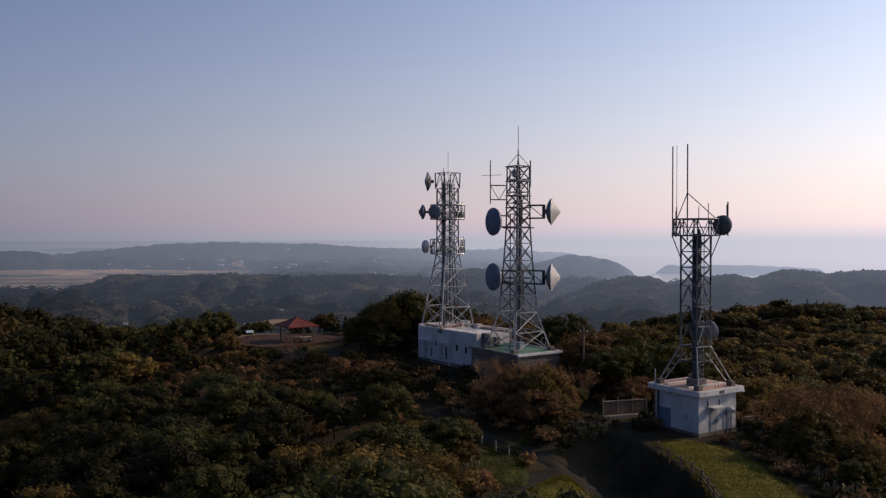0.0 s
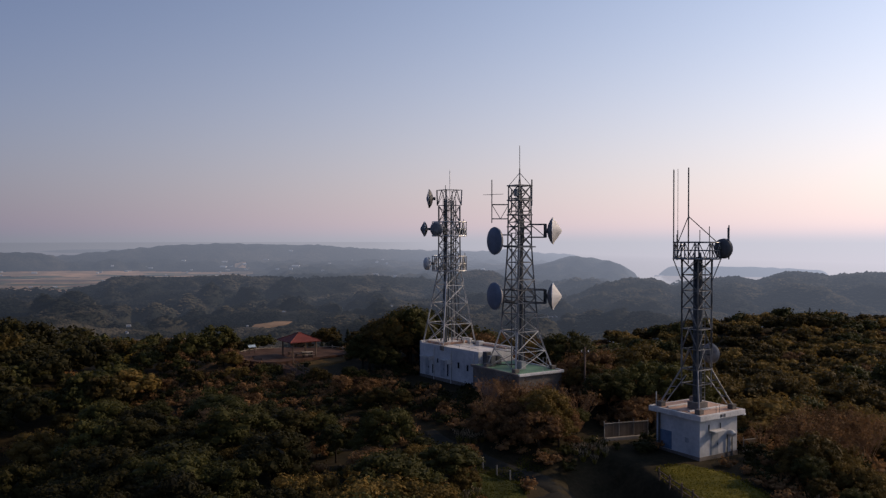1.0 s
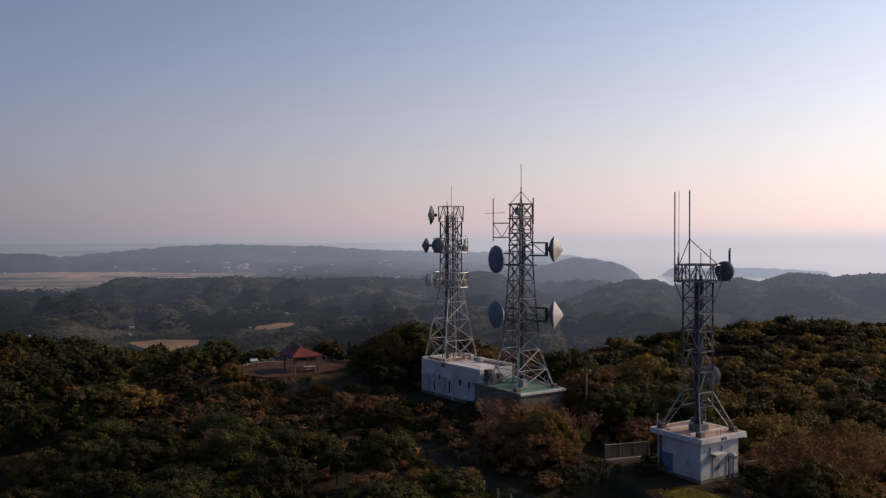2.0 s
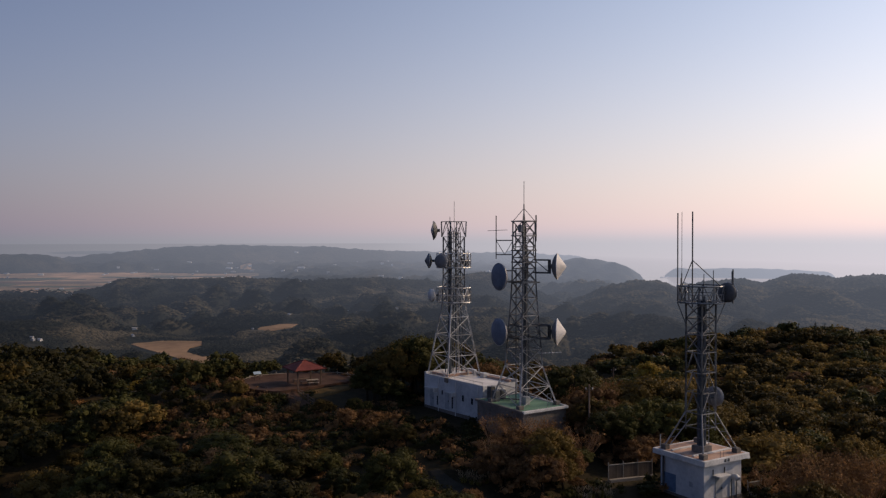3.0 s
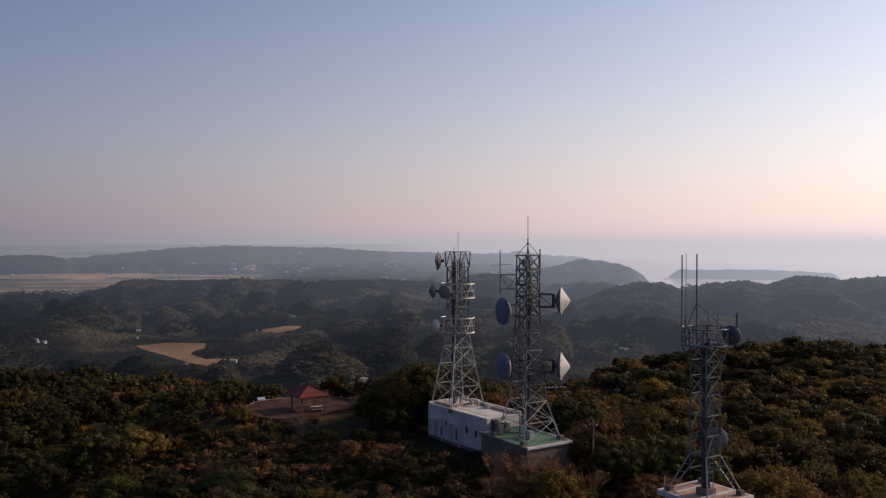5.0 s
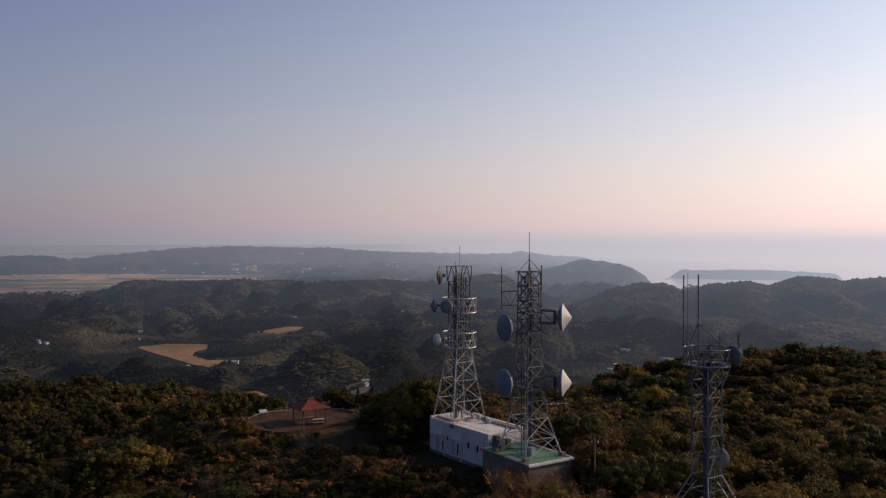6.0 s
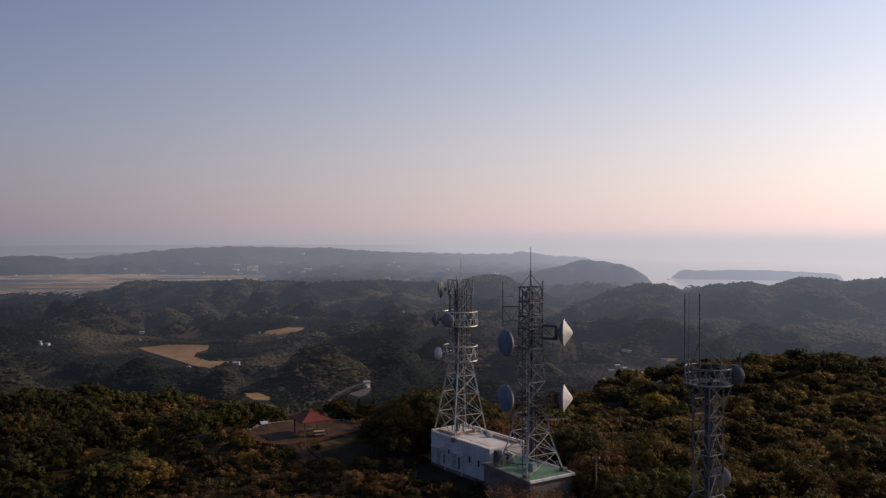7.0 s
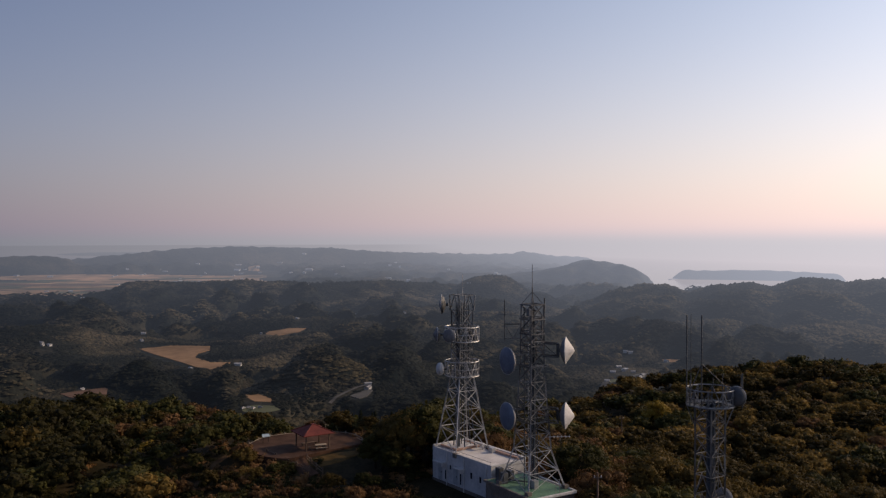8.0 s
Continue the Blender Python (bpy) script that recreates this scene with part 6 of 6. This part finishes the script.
def bare_shrub(seed, height, spread_r, leaves=700):
    """A leafless bush: many thin forking twigs, some withered leaves."""
    r = random.Random(seed)
    root = thing("bare_shrub", pose(0, 0, 0), "leafless reddish-brown shrub of thin forking twigs", "shrub", "bare shrubs")
    bm = bmesh.new()
    tips = []
    for k in range(16):
        a, lean = r.uniform(0, 6.28), r.uniform(0.1, 0.75)
        p0 = Vector((0.15 * math.cos(a), 0.15 * math.sin(a), -0.2))
        p1 = p0 + Vector((lean * spread_r * 0.5 * math.cos(a), lean * spread_r * 0.5 * math.sin(a), height * r.uniform(0.35, 0.5)))
        tube((p0, p1), 0.035, 4, bm=bm, r_end=0.02)
        for q in range(4):
            b = a + r.uniform(-0.9, 0.9)
            p2 = p1 + Vector((r.uniform(0.2, 0.5) * spread_r * math.cos(b), r.uniform(0.2, 0.5) * spread_r * math.sin(b), height * r.uniform(0.2, 0.4)))
            tube((p1, p2), 0.018, 3, bm=bm, r_end=0.010)
            for w in range(3):
                c = b + r.uniform(-1.2, 1.2)
                p3 = p2 + Vector((r.uniform(0.1, 0.3) * spread_r * math.cos(c), r.uniform(0.1, 0.3) * spread_r * math.sin(c), height * r.uniform(0.05, 0.2)))
                tube((p2, p3), 0.011, 3, bm=bm, r_end=0.006)
                tips.append(p3)
    part("branchwork", bm, TWIG, root)
    rr = np.random.RandomState(seed)
    base = np.array([t[:] for t in tips])
    pos = (base[rr.randint(0, len(base), leaves)] + rr.normal(0, 0.2, (leaves, 3)))
    u, w = rr.normal(0, 0.06, (leaves, 3)), rr.normal(0, 0.06, (leaves, 3))
    v = np.stack((pos + u, pos + w, pos - u, pos - w), 1).reshape(-1, 3)
    foliage = new("foliage", mesh_of("foliage", v, np.arange(len(v)).reshape(-1, 4), (RUSSET,)))
    foliage.parent = root
    return root


def pampas(seed):
    r = random.Random(seed)
    root = thing("pampas_grass", pose(0, 0, 0), "tuft of pale dry pampas grass with feathery plumes", "grass tuft", "pampas tufts")
    for name, count, high, width in (("tuft", 90, 0.62, 0.016), ("plume", 34, 1.35, 0.035)):
        v = []
        for k in range(count):
            a, lean = r.uniform(0, 6.28), r.uniform(0.15, 0.8)
            x, y, h = 0.25 * math.cos(a), 0.25 * math.sin(a), high * r.uniform(0.7, 1.1)
            tx, ty = x + lean * h * 0.7 * math.cos(a), y + lean * h * 0.7 * math.sin(a)
            sx, sy = -math.sin(a) * width, math.cos(a) * width
            if name == "tuft":
                v += [(x - sx, y - sy, -0.1), (x + sx, y + sy, -0.1), (tx + sx * 0.3, ty + sy * 0.3, h), (tx - sx * 0.3, ty - sy * 0.3, h)]
            else:
                mx, my = x + (tx - x) * 0.72, y + (ty - y) * 0.72
                v += [(x - sx * 0.15, y - sy * 0.15, -0.1), (x + sx * 0.15, y + sy * 0.15, -0.1), (mx + sx * 0.2, my + sy * 0.2, h * 0.75), (mx - sx * 0.2, my - sy * 0.2, h * 0.75)]
                v += [(mx, my, h * 0.72), (mx + sx * 1.6, my + sy * 1.6, h * 0.85), (tx, ty, h), (mx - sx * 1.6, my - sy * 1.6, h * 0.85)]
        ob = new(name, mesh_of(name, v, np.arange(len(v)).reshape(-1, 4), (BLADE if name == "tuft" else STRAW,)))
        ob.parent = root
    return root


def conifer(seed, height):
    root = thing("conifer", pose(0, 0, 0), "small dark pointed conifer standing over the woods", "tree", "conifers")
    bm = tube(((0, 0, -0.5), (0, 0, height * 0.9)), 0.12, 6, r_end=0.03)
    part("trunk", bm, BARK, root)
    r = np.random.RandomState(seed)
    n = 500
    up = r.uniform(0.08, 1, n) ** 0.8
    rad = (1 - up) * height * 0.33 * r.uniform(0.35, 1.1, n) + 0.05
    a = r.uniform(0, 6.28, n)
    pos = np.stack((rad * np.cos(a), rad * np.sin(a), up * height), -1)
    out = np.stack((np.cos(a), np.sin(a), -0.35 * np.ones(n)), -1)
    side = np.stack((-np.sin(a), np.cos(a), r.normal(0, 0.3, n)), -1)
    k = 0.28 * (1.2 - up)[:, None] + 0.06
    v = np.stack((pos - out * k, pos + side * k * 0.5, pos + out * k, pos - side * k * 0.5), 1).reshape(-1, 3)
    ob = new("crown", mesh_of("crown", v, np.arange(len(v)).reshape(-1, 4), (CONIFER,)))
    ob.parent = root
    return root


def sow(makers, places, seed, small=0.8, large=1.2):
    r = random.Random(seed)
    for x, y in places:
        k = r.uniform(small, large)
        m = pose(x, y, ground_at(x, y), 0, 0, r.uniform(0, 360)) @ Matrix.Diagonal((k, k, k, 1))
        copy_thing(r.choice(makers), m).matrix_basis = m
    for src in makers:
        for o in (*src.children_recursive, src):
            bpy.data.objects.remove(o)


sow([bare_shrub(k, 3.7, 1.7, 160) for k in range(3)], ((5.4, 88.0), (7.4, 86.0), (9.8, 84.8), (6.6, 84.4), (8.6, 83.2), (11.4, 84.0), (4.4, 84.8), (28.8, 74.8), (13.2, 80.6), (4.0, 80.8)), 4, 0.75, 1.05)
sow([bare_shrub(k + 20, 4.3, 2.1) for k in range(3)], ((30.2, 70.6), (31.6, 70.0), (32.6, 71.2), (31.0, 72.2), (30.2, 68.4), (33.8, 69.6), (34.6, 71.8), (36.2, 71.0), (35.4, 73.4), (33.0, 73.0), (31.8, 67.2), (37.4, 73.2)), 14, 0.8, 1.15)
sow([pampas(k) for k in range(3)], ((12.2, 72.6), (12.7, 73.3), (13.2, 72.4), (13.6, 73.4), (14.2, 72.9), (11.7, 73.4), (14.0, 74.0), (2.2, 76.6), (2.8, 76.2), (3.5, 76.4), (1.4, 77.2), (26.6, 58.4), (27.2, 57.2), (27.0, 60.0), (27.8, 61.4), (26.2, 55.6), (27.0, 54.4), (28.6, 59.2), (29.0, 63.0), (2.4, 62.4), (1.6, 60.8), (2.9, 59.4)), 5, 0.55, 0.85)
sow([conifer(k, 6.4) for k in range(3)], ((64, 214), (66, 221), (70, 224), (76, 222), (83, 224), (101, 224), (104, 222), (110, 225), (112, 223), (60, 222), (57, 226), (52, 228), (92, 226), (41, 205), (46, 208), (116, 224), (98, 223), (87, 225), (106, 224), (73, 225)), 6, 0.5, 0.85)
sow([conifer(k + 5, 4.4) for k in range(3)], ((-16.6, 129.6), (-14.8, 131.0), (-13.0, 129.8), (-18.6, 131.8), (-11.6, 131.6), (-8.8, 127.0), (-17.4, 130.4), (-15.6, 132.4), (-19.8, 133.0), (-13.8, 133.4), (-10.4, 130.0)), 7, 0.6, 1.1)

# ---- fence of the hut yard ----
def yard_fence(points, label, high=1.55):
    f = thing("yard_fence", Matrix.Translation((*points[0], 0)), label, "fence", "yard fences")
    base = points[0]
    local = [(x - base[0], y - base[1], ground_at(x, y)) for x, y in points]
    for a in local:
        strut("post", (a[0], a[1], a[2] - 0.3), (a[0], a[1], a[2] + high + 0.25), 0.09, AGED_CONCRETE, f, True)
    for a, b in zip(local, local[1:]):
        lie = Matrix.Translation(a) @ Matrix.Rotation(math.atan2(b[1] - a[1], b[0] - a[0]), 4, "Z") @ Matrix.Diagonal((math.dist(a, b), 1, 1, 1))
        part("footing", box(0, 1, -0.35, 0.10, -0.4, 0.24), AGED_CONCRETE, f, "pale concrete footing").matrix_basis = lie
        strut("rail", (a[0], a[1], a[2] + high), (b[0], b[1], b[2] + high), 0.10, AGED_CONCRETE, f, True)
        for k in range(12):
            p = [u + (v - u) * (k + 0.5) / 12 for u, v in zip(a, b)]
            slat = part("panel", box(-0.07, 0.07, -0.015, 0.015, 0.26, high - 0.06), RUSTY_SHEET, f)
            slat.matrix_basis = Matrix.Translation(p) @ Matrix.Rotation(math.atan2(b[1] - a[1], b[0] - a[0]), 4, "Z")
    return f


yard_fence([(14.9, 77.0), (16.4, 77.6), (17.9, 78.2), (19.4, 78.8)], "low rusty brown panel fence on a pale concrete footing")
yard_fence([(27.0, 74.6), (28.6, 75.6)], "short rusty brown panel fence beside the hut", 1.1)


# ---- woods of the valley ----
# lanes in the valley: a line and its half width
FIELD_BANDS = (
    (((-475, 917), (-456, 931), (-440, 938), (-427, 968), (-410, 1000), (-399, 1025)), 2.6),
    (((-124, 795), (-114, 837), (-106, 866), (-96, 876)), 1.7),
    (((165, 965), (200, 1040), (237, 1096), (256, 1104)), 3),
)
# level fields and yards: height, outline
FIELD_PLOTS = (
    (-150.4, ((-545, 1378), (-489, 1393), (-418, 1386), (-403, 1337), (-411, 1298), (-402, 1255), (-365, 1209), (-333, 1204), (-331, 1156), (-347, 1131), (-387, 1182), (-437, 1242), (-489, 1303))),
    (-145.4, ((-354, 1485), (-359, 1560), (-341, 1590), (-328, 1640), (-318, 1690), (-300, 1690), (-297, 1640), (-300, 1552), (-322, 1507), (-340, 1476))),
    (-137.4, ((-433, 890), (-421, 910), (-396, 928), (-376, 875), (-388, 866), (-411, 869))),
    (-125.4, ((-108, 820), (-103, 838), (-95, 858), (-88, 852), (-91, 818), (-97, 806))),
    (-149.4, ((300, 1234), (348, 1240), (340, 1212), (295, 1206))),
    (-149.4, ((181, 1037), (198, 1066), (213, 1045), (203, 1017), (181, 1009))),
    (-119.75, ((-195, 735), (-185, 747), (-166, 743), (-157, 726), (-167, 714), (-187, 716))),
    (-119.75, ((-208, 793), (-195, 799), (-175, 776), (-174, 760), (-189, 763))),
)
# paler scrub, sunlight put into its colour, on valley slopes: x, y, reach
LIT_GROVES = ((205, 1300, 75), (420, 1680, 60), (455, 1490, 60), (640, 1640, 80), (715, 1500, 80), (-120, 955, 40), (-180, 1500, 60), (60, 1600, 70))
# roofs of the valley: x, y
FARMS = ((277, 1440), (286, 1430), (294, 1420), (-647, 1273), (-640, 1262), (-632, 1268), (-564, 1472), (-536, 1392), (-352, 1040), (-338, 1036), (-300, 1120), (-357, 1490), (-330, 1690), (-205, 1430), (-111, 1698), (250, 1245), (256, 1238), (223, 1158), (229, 1139),
         (224, 1128), (234, 1115), (234, 1075), (240, 1086), (186, 1041), (296, 1185), (207, 1115), (791, 2021), (847, 1993), (797, 1952), (911, 1828), (-97, 884), (-94, 858), (-425, 925))
TOWNS = ((-2902, 5769), (-1896, 4710), (-1695, 4757), (-1409, 5283), (-1197, 4932), (-1186, 5476), (-1236, 3607), (-1134, 3606), (-684, 2475), (-747, 3386), (-579, 2743), (-2274, 4222), (-2034, 4093), (-1102, 5895),
         (-52, 4293), (-452, 3041), (-360, 3034), (-276, 3249), (-792, 4379), (-611, 4051), (-1056, 2250), (-1030, 2258), (-209, 2228), (-259, 2073), (-1290, 4990), (-1330, 4960))


def in_plot(x, y, outline):
    """Whether points lie in an outline."""
    inside = np.zeros(x.shape, bool)
    for (ax, ay), (bx, by) in zip(outline, outline[1:] + outline[:1]):
        inside ^= ((ay > y) != (by > y)) & (x < (bx - ax) * (y - ay) / (by - ay + 1e-9) + ax)
    return inside


def lump_dome():
    """A low uneven dome, a treetop seen from afar."""
    v = [(math.cos(k * 2 * math.pi / 6), math.sin(k * 2 * math.pi / 6), 0) for k in range(6)] + [(0, 0, 1)]
    return np.array(v), np.array([(k, (k + 1) % 6, 6) for k in range(6)])


def valley_woods(name, near_d, far_d, seed, base, grow):
    r = np.random.RandomState(seed)
    ball_v, ball_f = lump_dome()
    xs, ys, sizes = [], [], []
    d = near_d
    while d < far_d:
        size = base + d / grow
        width = size * 1.5
        count = int(d * np.radians(65) / width)
        a = np.radians(-32) + np.radians(65) * (np.arange(count) + r.uniform(-0.5, 0.5, count)) / count
        rr = d + width * r.uniform(-0.6, 0.6, count)
        xs.append(rr * np.sin(a))
        ys.append(rr * np.cos(a))
        sizes.append(size * np.exp(r.normal(0, 0.28, count)))
        d += width
    x, y, size = (np.concatenate(q) for q in (xs, ys, sizes))
    z = land_height(x, y)
    rr, a = np.hypot(x, y), np.arctan2(x, y)
    keep = (z > -164.5) & ~((rr > 2750) & (a < -0.2))
    for line, wide in FIELD_BANDS:
        keep &= line_gap(x, y, line) > wide + 5
    for level_z, outline in FIELD_PLOTS:
        for back in (0.0, 12.0, 26.0, 42.0):
            k = 1 + back / rr
            keep &= ~in_plot(x * k, y * k, outline)
    for hx, hy in FARMS + TOWNS:
        far_off = math.hypot(hx, hy)
        back = 1 - 45 / far_off
        keep &= line_gap(x, y, ((hx, hy), (hx * back, hy * back))) > 6
    x, y, z, size = x[keep], y[keep], z[keep], size[keep]
    place = seat(x, y, z)
    n = len(x)
    lump = ball_v[None] * (1 + 0.34 * r.uniform(-1, 1, (n, len(ball_v), 1)))
    lump = lump * np.stack((size, size, size * r.uniform(0.32, 0.66, n)), -1)[:, None] + place[:, None]
    f = ball_f[None] + (np.arange(n) * len(ball_v))[:, None, None]
    # slopes that look sunlit take the paler material
    pale = np.zeros(n, bool)
    for gx, gy, reach in LIT_GROVES:
        pale |= np.hypot(x - gx, (y - gy) * 0.7) < reach * (0.8 + 0.35 * smooth_noise(x, y, 90, 41) + 0.25 * r.uniform(-1, 1, n))
    ob = new(name, mesh_of(name, lump.reshape(-1, 3), f.reshape(-1, 3), (FAR_WOODS, FAR_LIT_SCRUB), np.repeat(pale, len(ball_f)), smooth=True))
    return tagged(ob, "dark woods covering the valley and its low hills", "woods", kind="stuff")


valley_woods("valley_woods", 255, 950, 3, 1.5, 560)
valley_woods("distant_woods", 950, 2700, 4, 1.0, 560)


def far_plot(level, outline, mat, label):
    """A level field or yard in the valley, with a low bank round it."""
    bm = bmesh.new()
    top = [bm.verts.new(seat(np.array([float(x)]), np.array([float(y)]), np.array([level]))[0]) for x, y in outline]
    low = [bm.verts.new(seat(np.array([float(x)]), np.array([float(y)]), np.array([level - 4.0]))[0]) for x, y in outline]
    face = bm.faces.new(top)
    for k in range(len(top)):
        j = (k + 1) % len(top)
        bm.faces.new((low[k], low[j], top[j], top[k]))
    bmesh.ops.triangulate(bm, faces=[face])
    bmesh.ops.recalc_face_normals(bm, faces=bm.faces)
    return tagged(part("field", bm, mat), label, "field", kind="structure")


for (level, outline), (mat, what) in zip(FIELD_PLOTS, ((FAR_FIELD, "tan harvested rice field in the valley"), (FAR_FIELD, "narrow tan field curving up the valley"), (FAR_EARTH, "red-brown ploughed field at the foot of the hill"),
                                                        (FAR_ROAD, "pale paved yard at a bend of the valley road"), (FAR_FIELD, "narrow tan field beside the hamlet"), (FAR_GREEN, "small green field of the hamlet"),
                                                        (FAR_GREEN, "olive field behind the hilltop terrace"), (FAR_FIELD, "dry grass clearing in the valley woods"))):
    far_plot(level, outline, mat, what)


def far_strip(name, line, half, mat, label, lift=1.2):
    """A field or lane in the valley, draped on the far land."""
    pts = np.array(line, float)
    t = np.linspace(0, len(pts) - 1, 12 * (len(pts) - 1) + 1)
    x, y = np.interp(t, np.arange(len(pts)), pts[:, 0]), np.interp(t, np.arange(len(pts)), pts[:, 1])
    dx, dy = np.gradient(x), np.gradient(y)
    n = np.hypot(dx, dy)
    wob = 1 + 0.12 * np.sin(t * 3.1) + 0.08 * np.sin(t * 7.7)
    v = []
    for k in np.linspace(-1, 1, 9):
        px, py = x + dy / n * half * k * wob, y - dx / n * half * k * wob
        v.append(seat(px, py, land_height(px, py) + lift))
    v = np.stack(v, 1).reshape(-1, 3)
    i, j = np.meshgrid(np.arange(len(t) - 1), np.arange(8), indexing="ij")
    f = np.stack((i * 9 + j, i * 9 + j + 1, i * 9 + j + 10, i * 9 + j + 9), -1).reshape(-1, 4)[:, ::-1]
    return tagged(new(name, mesh_of(name, v, f, (mat,), smooth=True)), label, "field", kind="structure")


for (line, half), (mat, what) in zip(FIELD_BANDS, ((FAR_FIELD, "narrow pale track through the valley woods"), (FAR_ROAD, "pale bend of a valley road"), (FAR_ROAD, "lane of a small hamlet"))):
    far_strip("lane", line, half, mat, what)


# ---- vehicles in the valley yard ----
def parked_car(x, y, turn, mat):
    z = float(land_height(np.array([float(x)]), np.array([float(y)]))[0]) + 0.65
    c = thing("parked_car", Matrix.Translation((x, y, z)) @ Matrix.Rotation(turn, 4, "Z"), "small pale van parked in the yard below the hill", "car", "parked cars")
    part("body", box(-2.1, 2.1, -0.85, 0.85, 0.35, 1.1, bevel=0.15), mat, c)
    part("cabin", box(-1.9, 1.0, -0.78, 0.78, 1.08, 1.9, bevel=0.2), mat, c)
    part("windscreen", box(0.98, 1.05, -0.65, 0.65, 1.2, 1.75), GLASS, c)
    for u in (-1.3, 1.3):
        for v in (-0.85, 0.85):
            part("wheel", tube(((u, v - 0.1, 0.33), (u, v + 0.1, 0.33)), 0.33, 12), DARK_STEEL, c)
    return c


for x, y, turn, mat in ((-186, 730, 0.4, FAR_WHITE), (-181, 727, 1.3, FAR_WHITE), (-176, 731, 0.2, FAR_ROOF), (-190, 727, 1.0, FAR_WHITE)):
    parked_car(x, y, turn, mat)

lay = random.Random(15)
for k in range(30):
    a, d = lay.uniform(-0.54, -0.29), lay.uniform(2980, 4300)
    x, y, w = d * math.sin(a), d * math.cos(a), lay.uniform(60, 230)
    far_strip("field", ((x - w, y + lay.uniform(-20, 20)), (x, y), (x + w, y + lay.uniform(-20, 20))), lay.uniform(22, 60), lay.choice((FAR_FIELD, FAR_EARTH, FAR_GREEN, FAR_GREEN)), "harvested paddy in the wide rice plain")

# ---- farms and towns of the valley ----
def house(x, y, wide, long, high, turn, pale):
    h_at = float(land_height(np.array([float(x)]), np.array([float(y)]))[0])
    place = seat(np.array([float(x)]), np.array([float(y)]), np.array([h_at]))[0]
    k = float(squeeze(np.array([math.hypot(x, y)]))[0]) / math.hypot(x, y)
    h = thing("house", Matrix.Translation(place) @ Matrix.Rotation(turn, 4, "Z") @ Matrix.Scale(k, 4), "pale-walled farmhouse among the valley woods" if wide < 8 else "large pale building far off in the plain", "house", "distant houses")
    part("wall", box(-wide / 2, wide / 2, -long / 2, long / 2, -4, high), FAR_WHITE, h)
    bm = bmesh.new()
    e = 0.6
    a = [bm.verts.new(p) for p in ((-wide / 2 - e, -long / 2 - e, high), (wide / 2 + e, -long / 2 - e, high), (wide / 2 + e, long / 2 + e, high), (-wide / 2 - e, long / 2 + e, high))]
    b = [bm.verts.new(p) for p in ((0, -long / 2 - e, high + wide * 0.28), (0, long / 2 + e, high + wide * 0.28))]
    for f in ((a[0], a[1], b[0]), (a[2], a[3], b[1]), (a[1], a[2], b[1], b[0]), (a[3], a[0], b[0], b[1]), (a[3], a[2], a[1], a[0])):
        bm.faces.new(f)
    part("roof", bm, FAR_WHITE if pale else FAR_ROOF, h)
    return h


town = random.Random(8)
for x, y in FARMS:
    house(x, y, town.uniform(3.6, 5.2), town.uniform(5, 9), town.uniform(1.8, 2.8), town.uniform(0, 3.1), town.random() < 0.45)
for x, y in TOWNS:
    big = math.hypot(x, y) / 4200
    big *= town.uniform(0.55, 1.0)
    house(x, y, town.uniform(10, 18) * big, town.uniform(14, 40) * big, town.uniform(2.5, 5) * big, town.uniform(-0.5, 0.5) + 1.57, town.random() < 0.8)
for k in range(60):
    a, d = town.gauss(-0.2, 0.13), town.uniform(2300, 5600)
    if -0.53 < a < 0.12:
        big = d / 4200
        house(d * math.sin(a), d * math.cos(a), town.uniform(6, 9) * big, town.uniform(8, 20) * big, town.uniform(3, 5) * big, town.uniform(-0.5, 0.5) + 1.57, town.random() < 0.5)


# ---- breakwater off the point ----
def breakwater(line):
    bm = bmesh.new()
    pts = [Vector(seat(np.array([float(x)]), np.array([float(y)]), np.array([-163.0]))[0]) for x, y in line]
    for a, b in zip(pts, pts[1:]):
        way = (b - a).normalized()
        side = Vector((way.y, -way.x, 0)) * 5
        low = [a + side, b + side, b - side, a - side]
        bot = [bm.verts.new(p - Vector((0, 0, 6))) for p in low]
        top = [bm.verts.new(p * 1.0) for p in low]
        bm.faces.new(top)
        for k in range(4):
            bm.faces.new((bot[k], bot[(k + 1) % 4], top[(k + 1) % 4], top[k]))
    bmesh.ops.recalc_face_normals(bm, faces=bm.faces)
    return tagged(part("breakwater", bm, FAR_ROOF), "low pale breakwater in the bay", "breakwater", kind="structure")


breakwater(((990, 3920), (1120, 4080)))
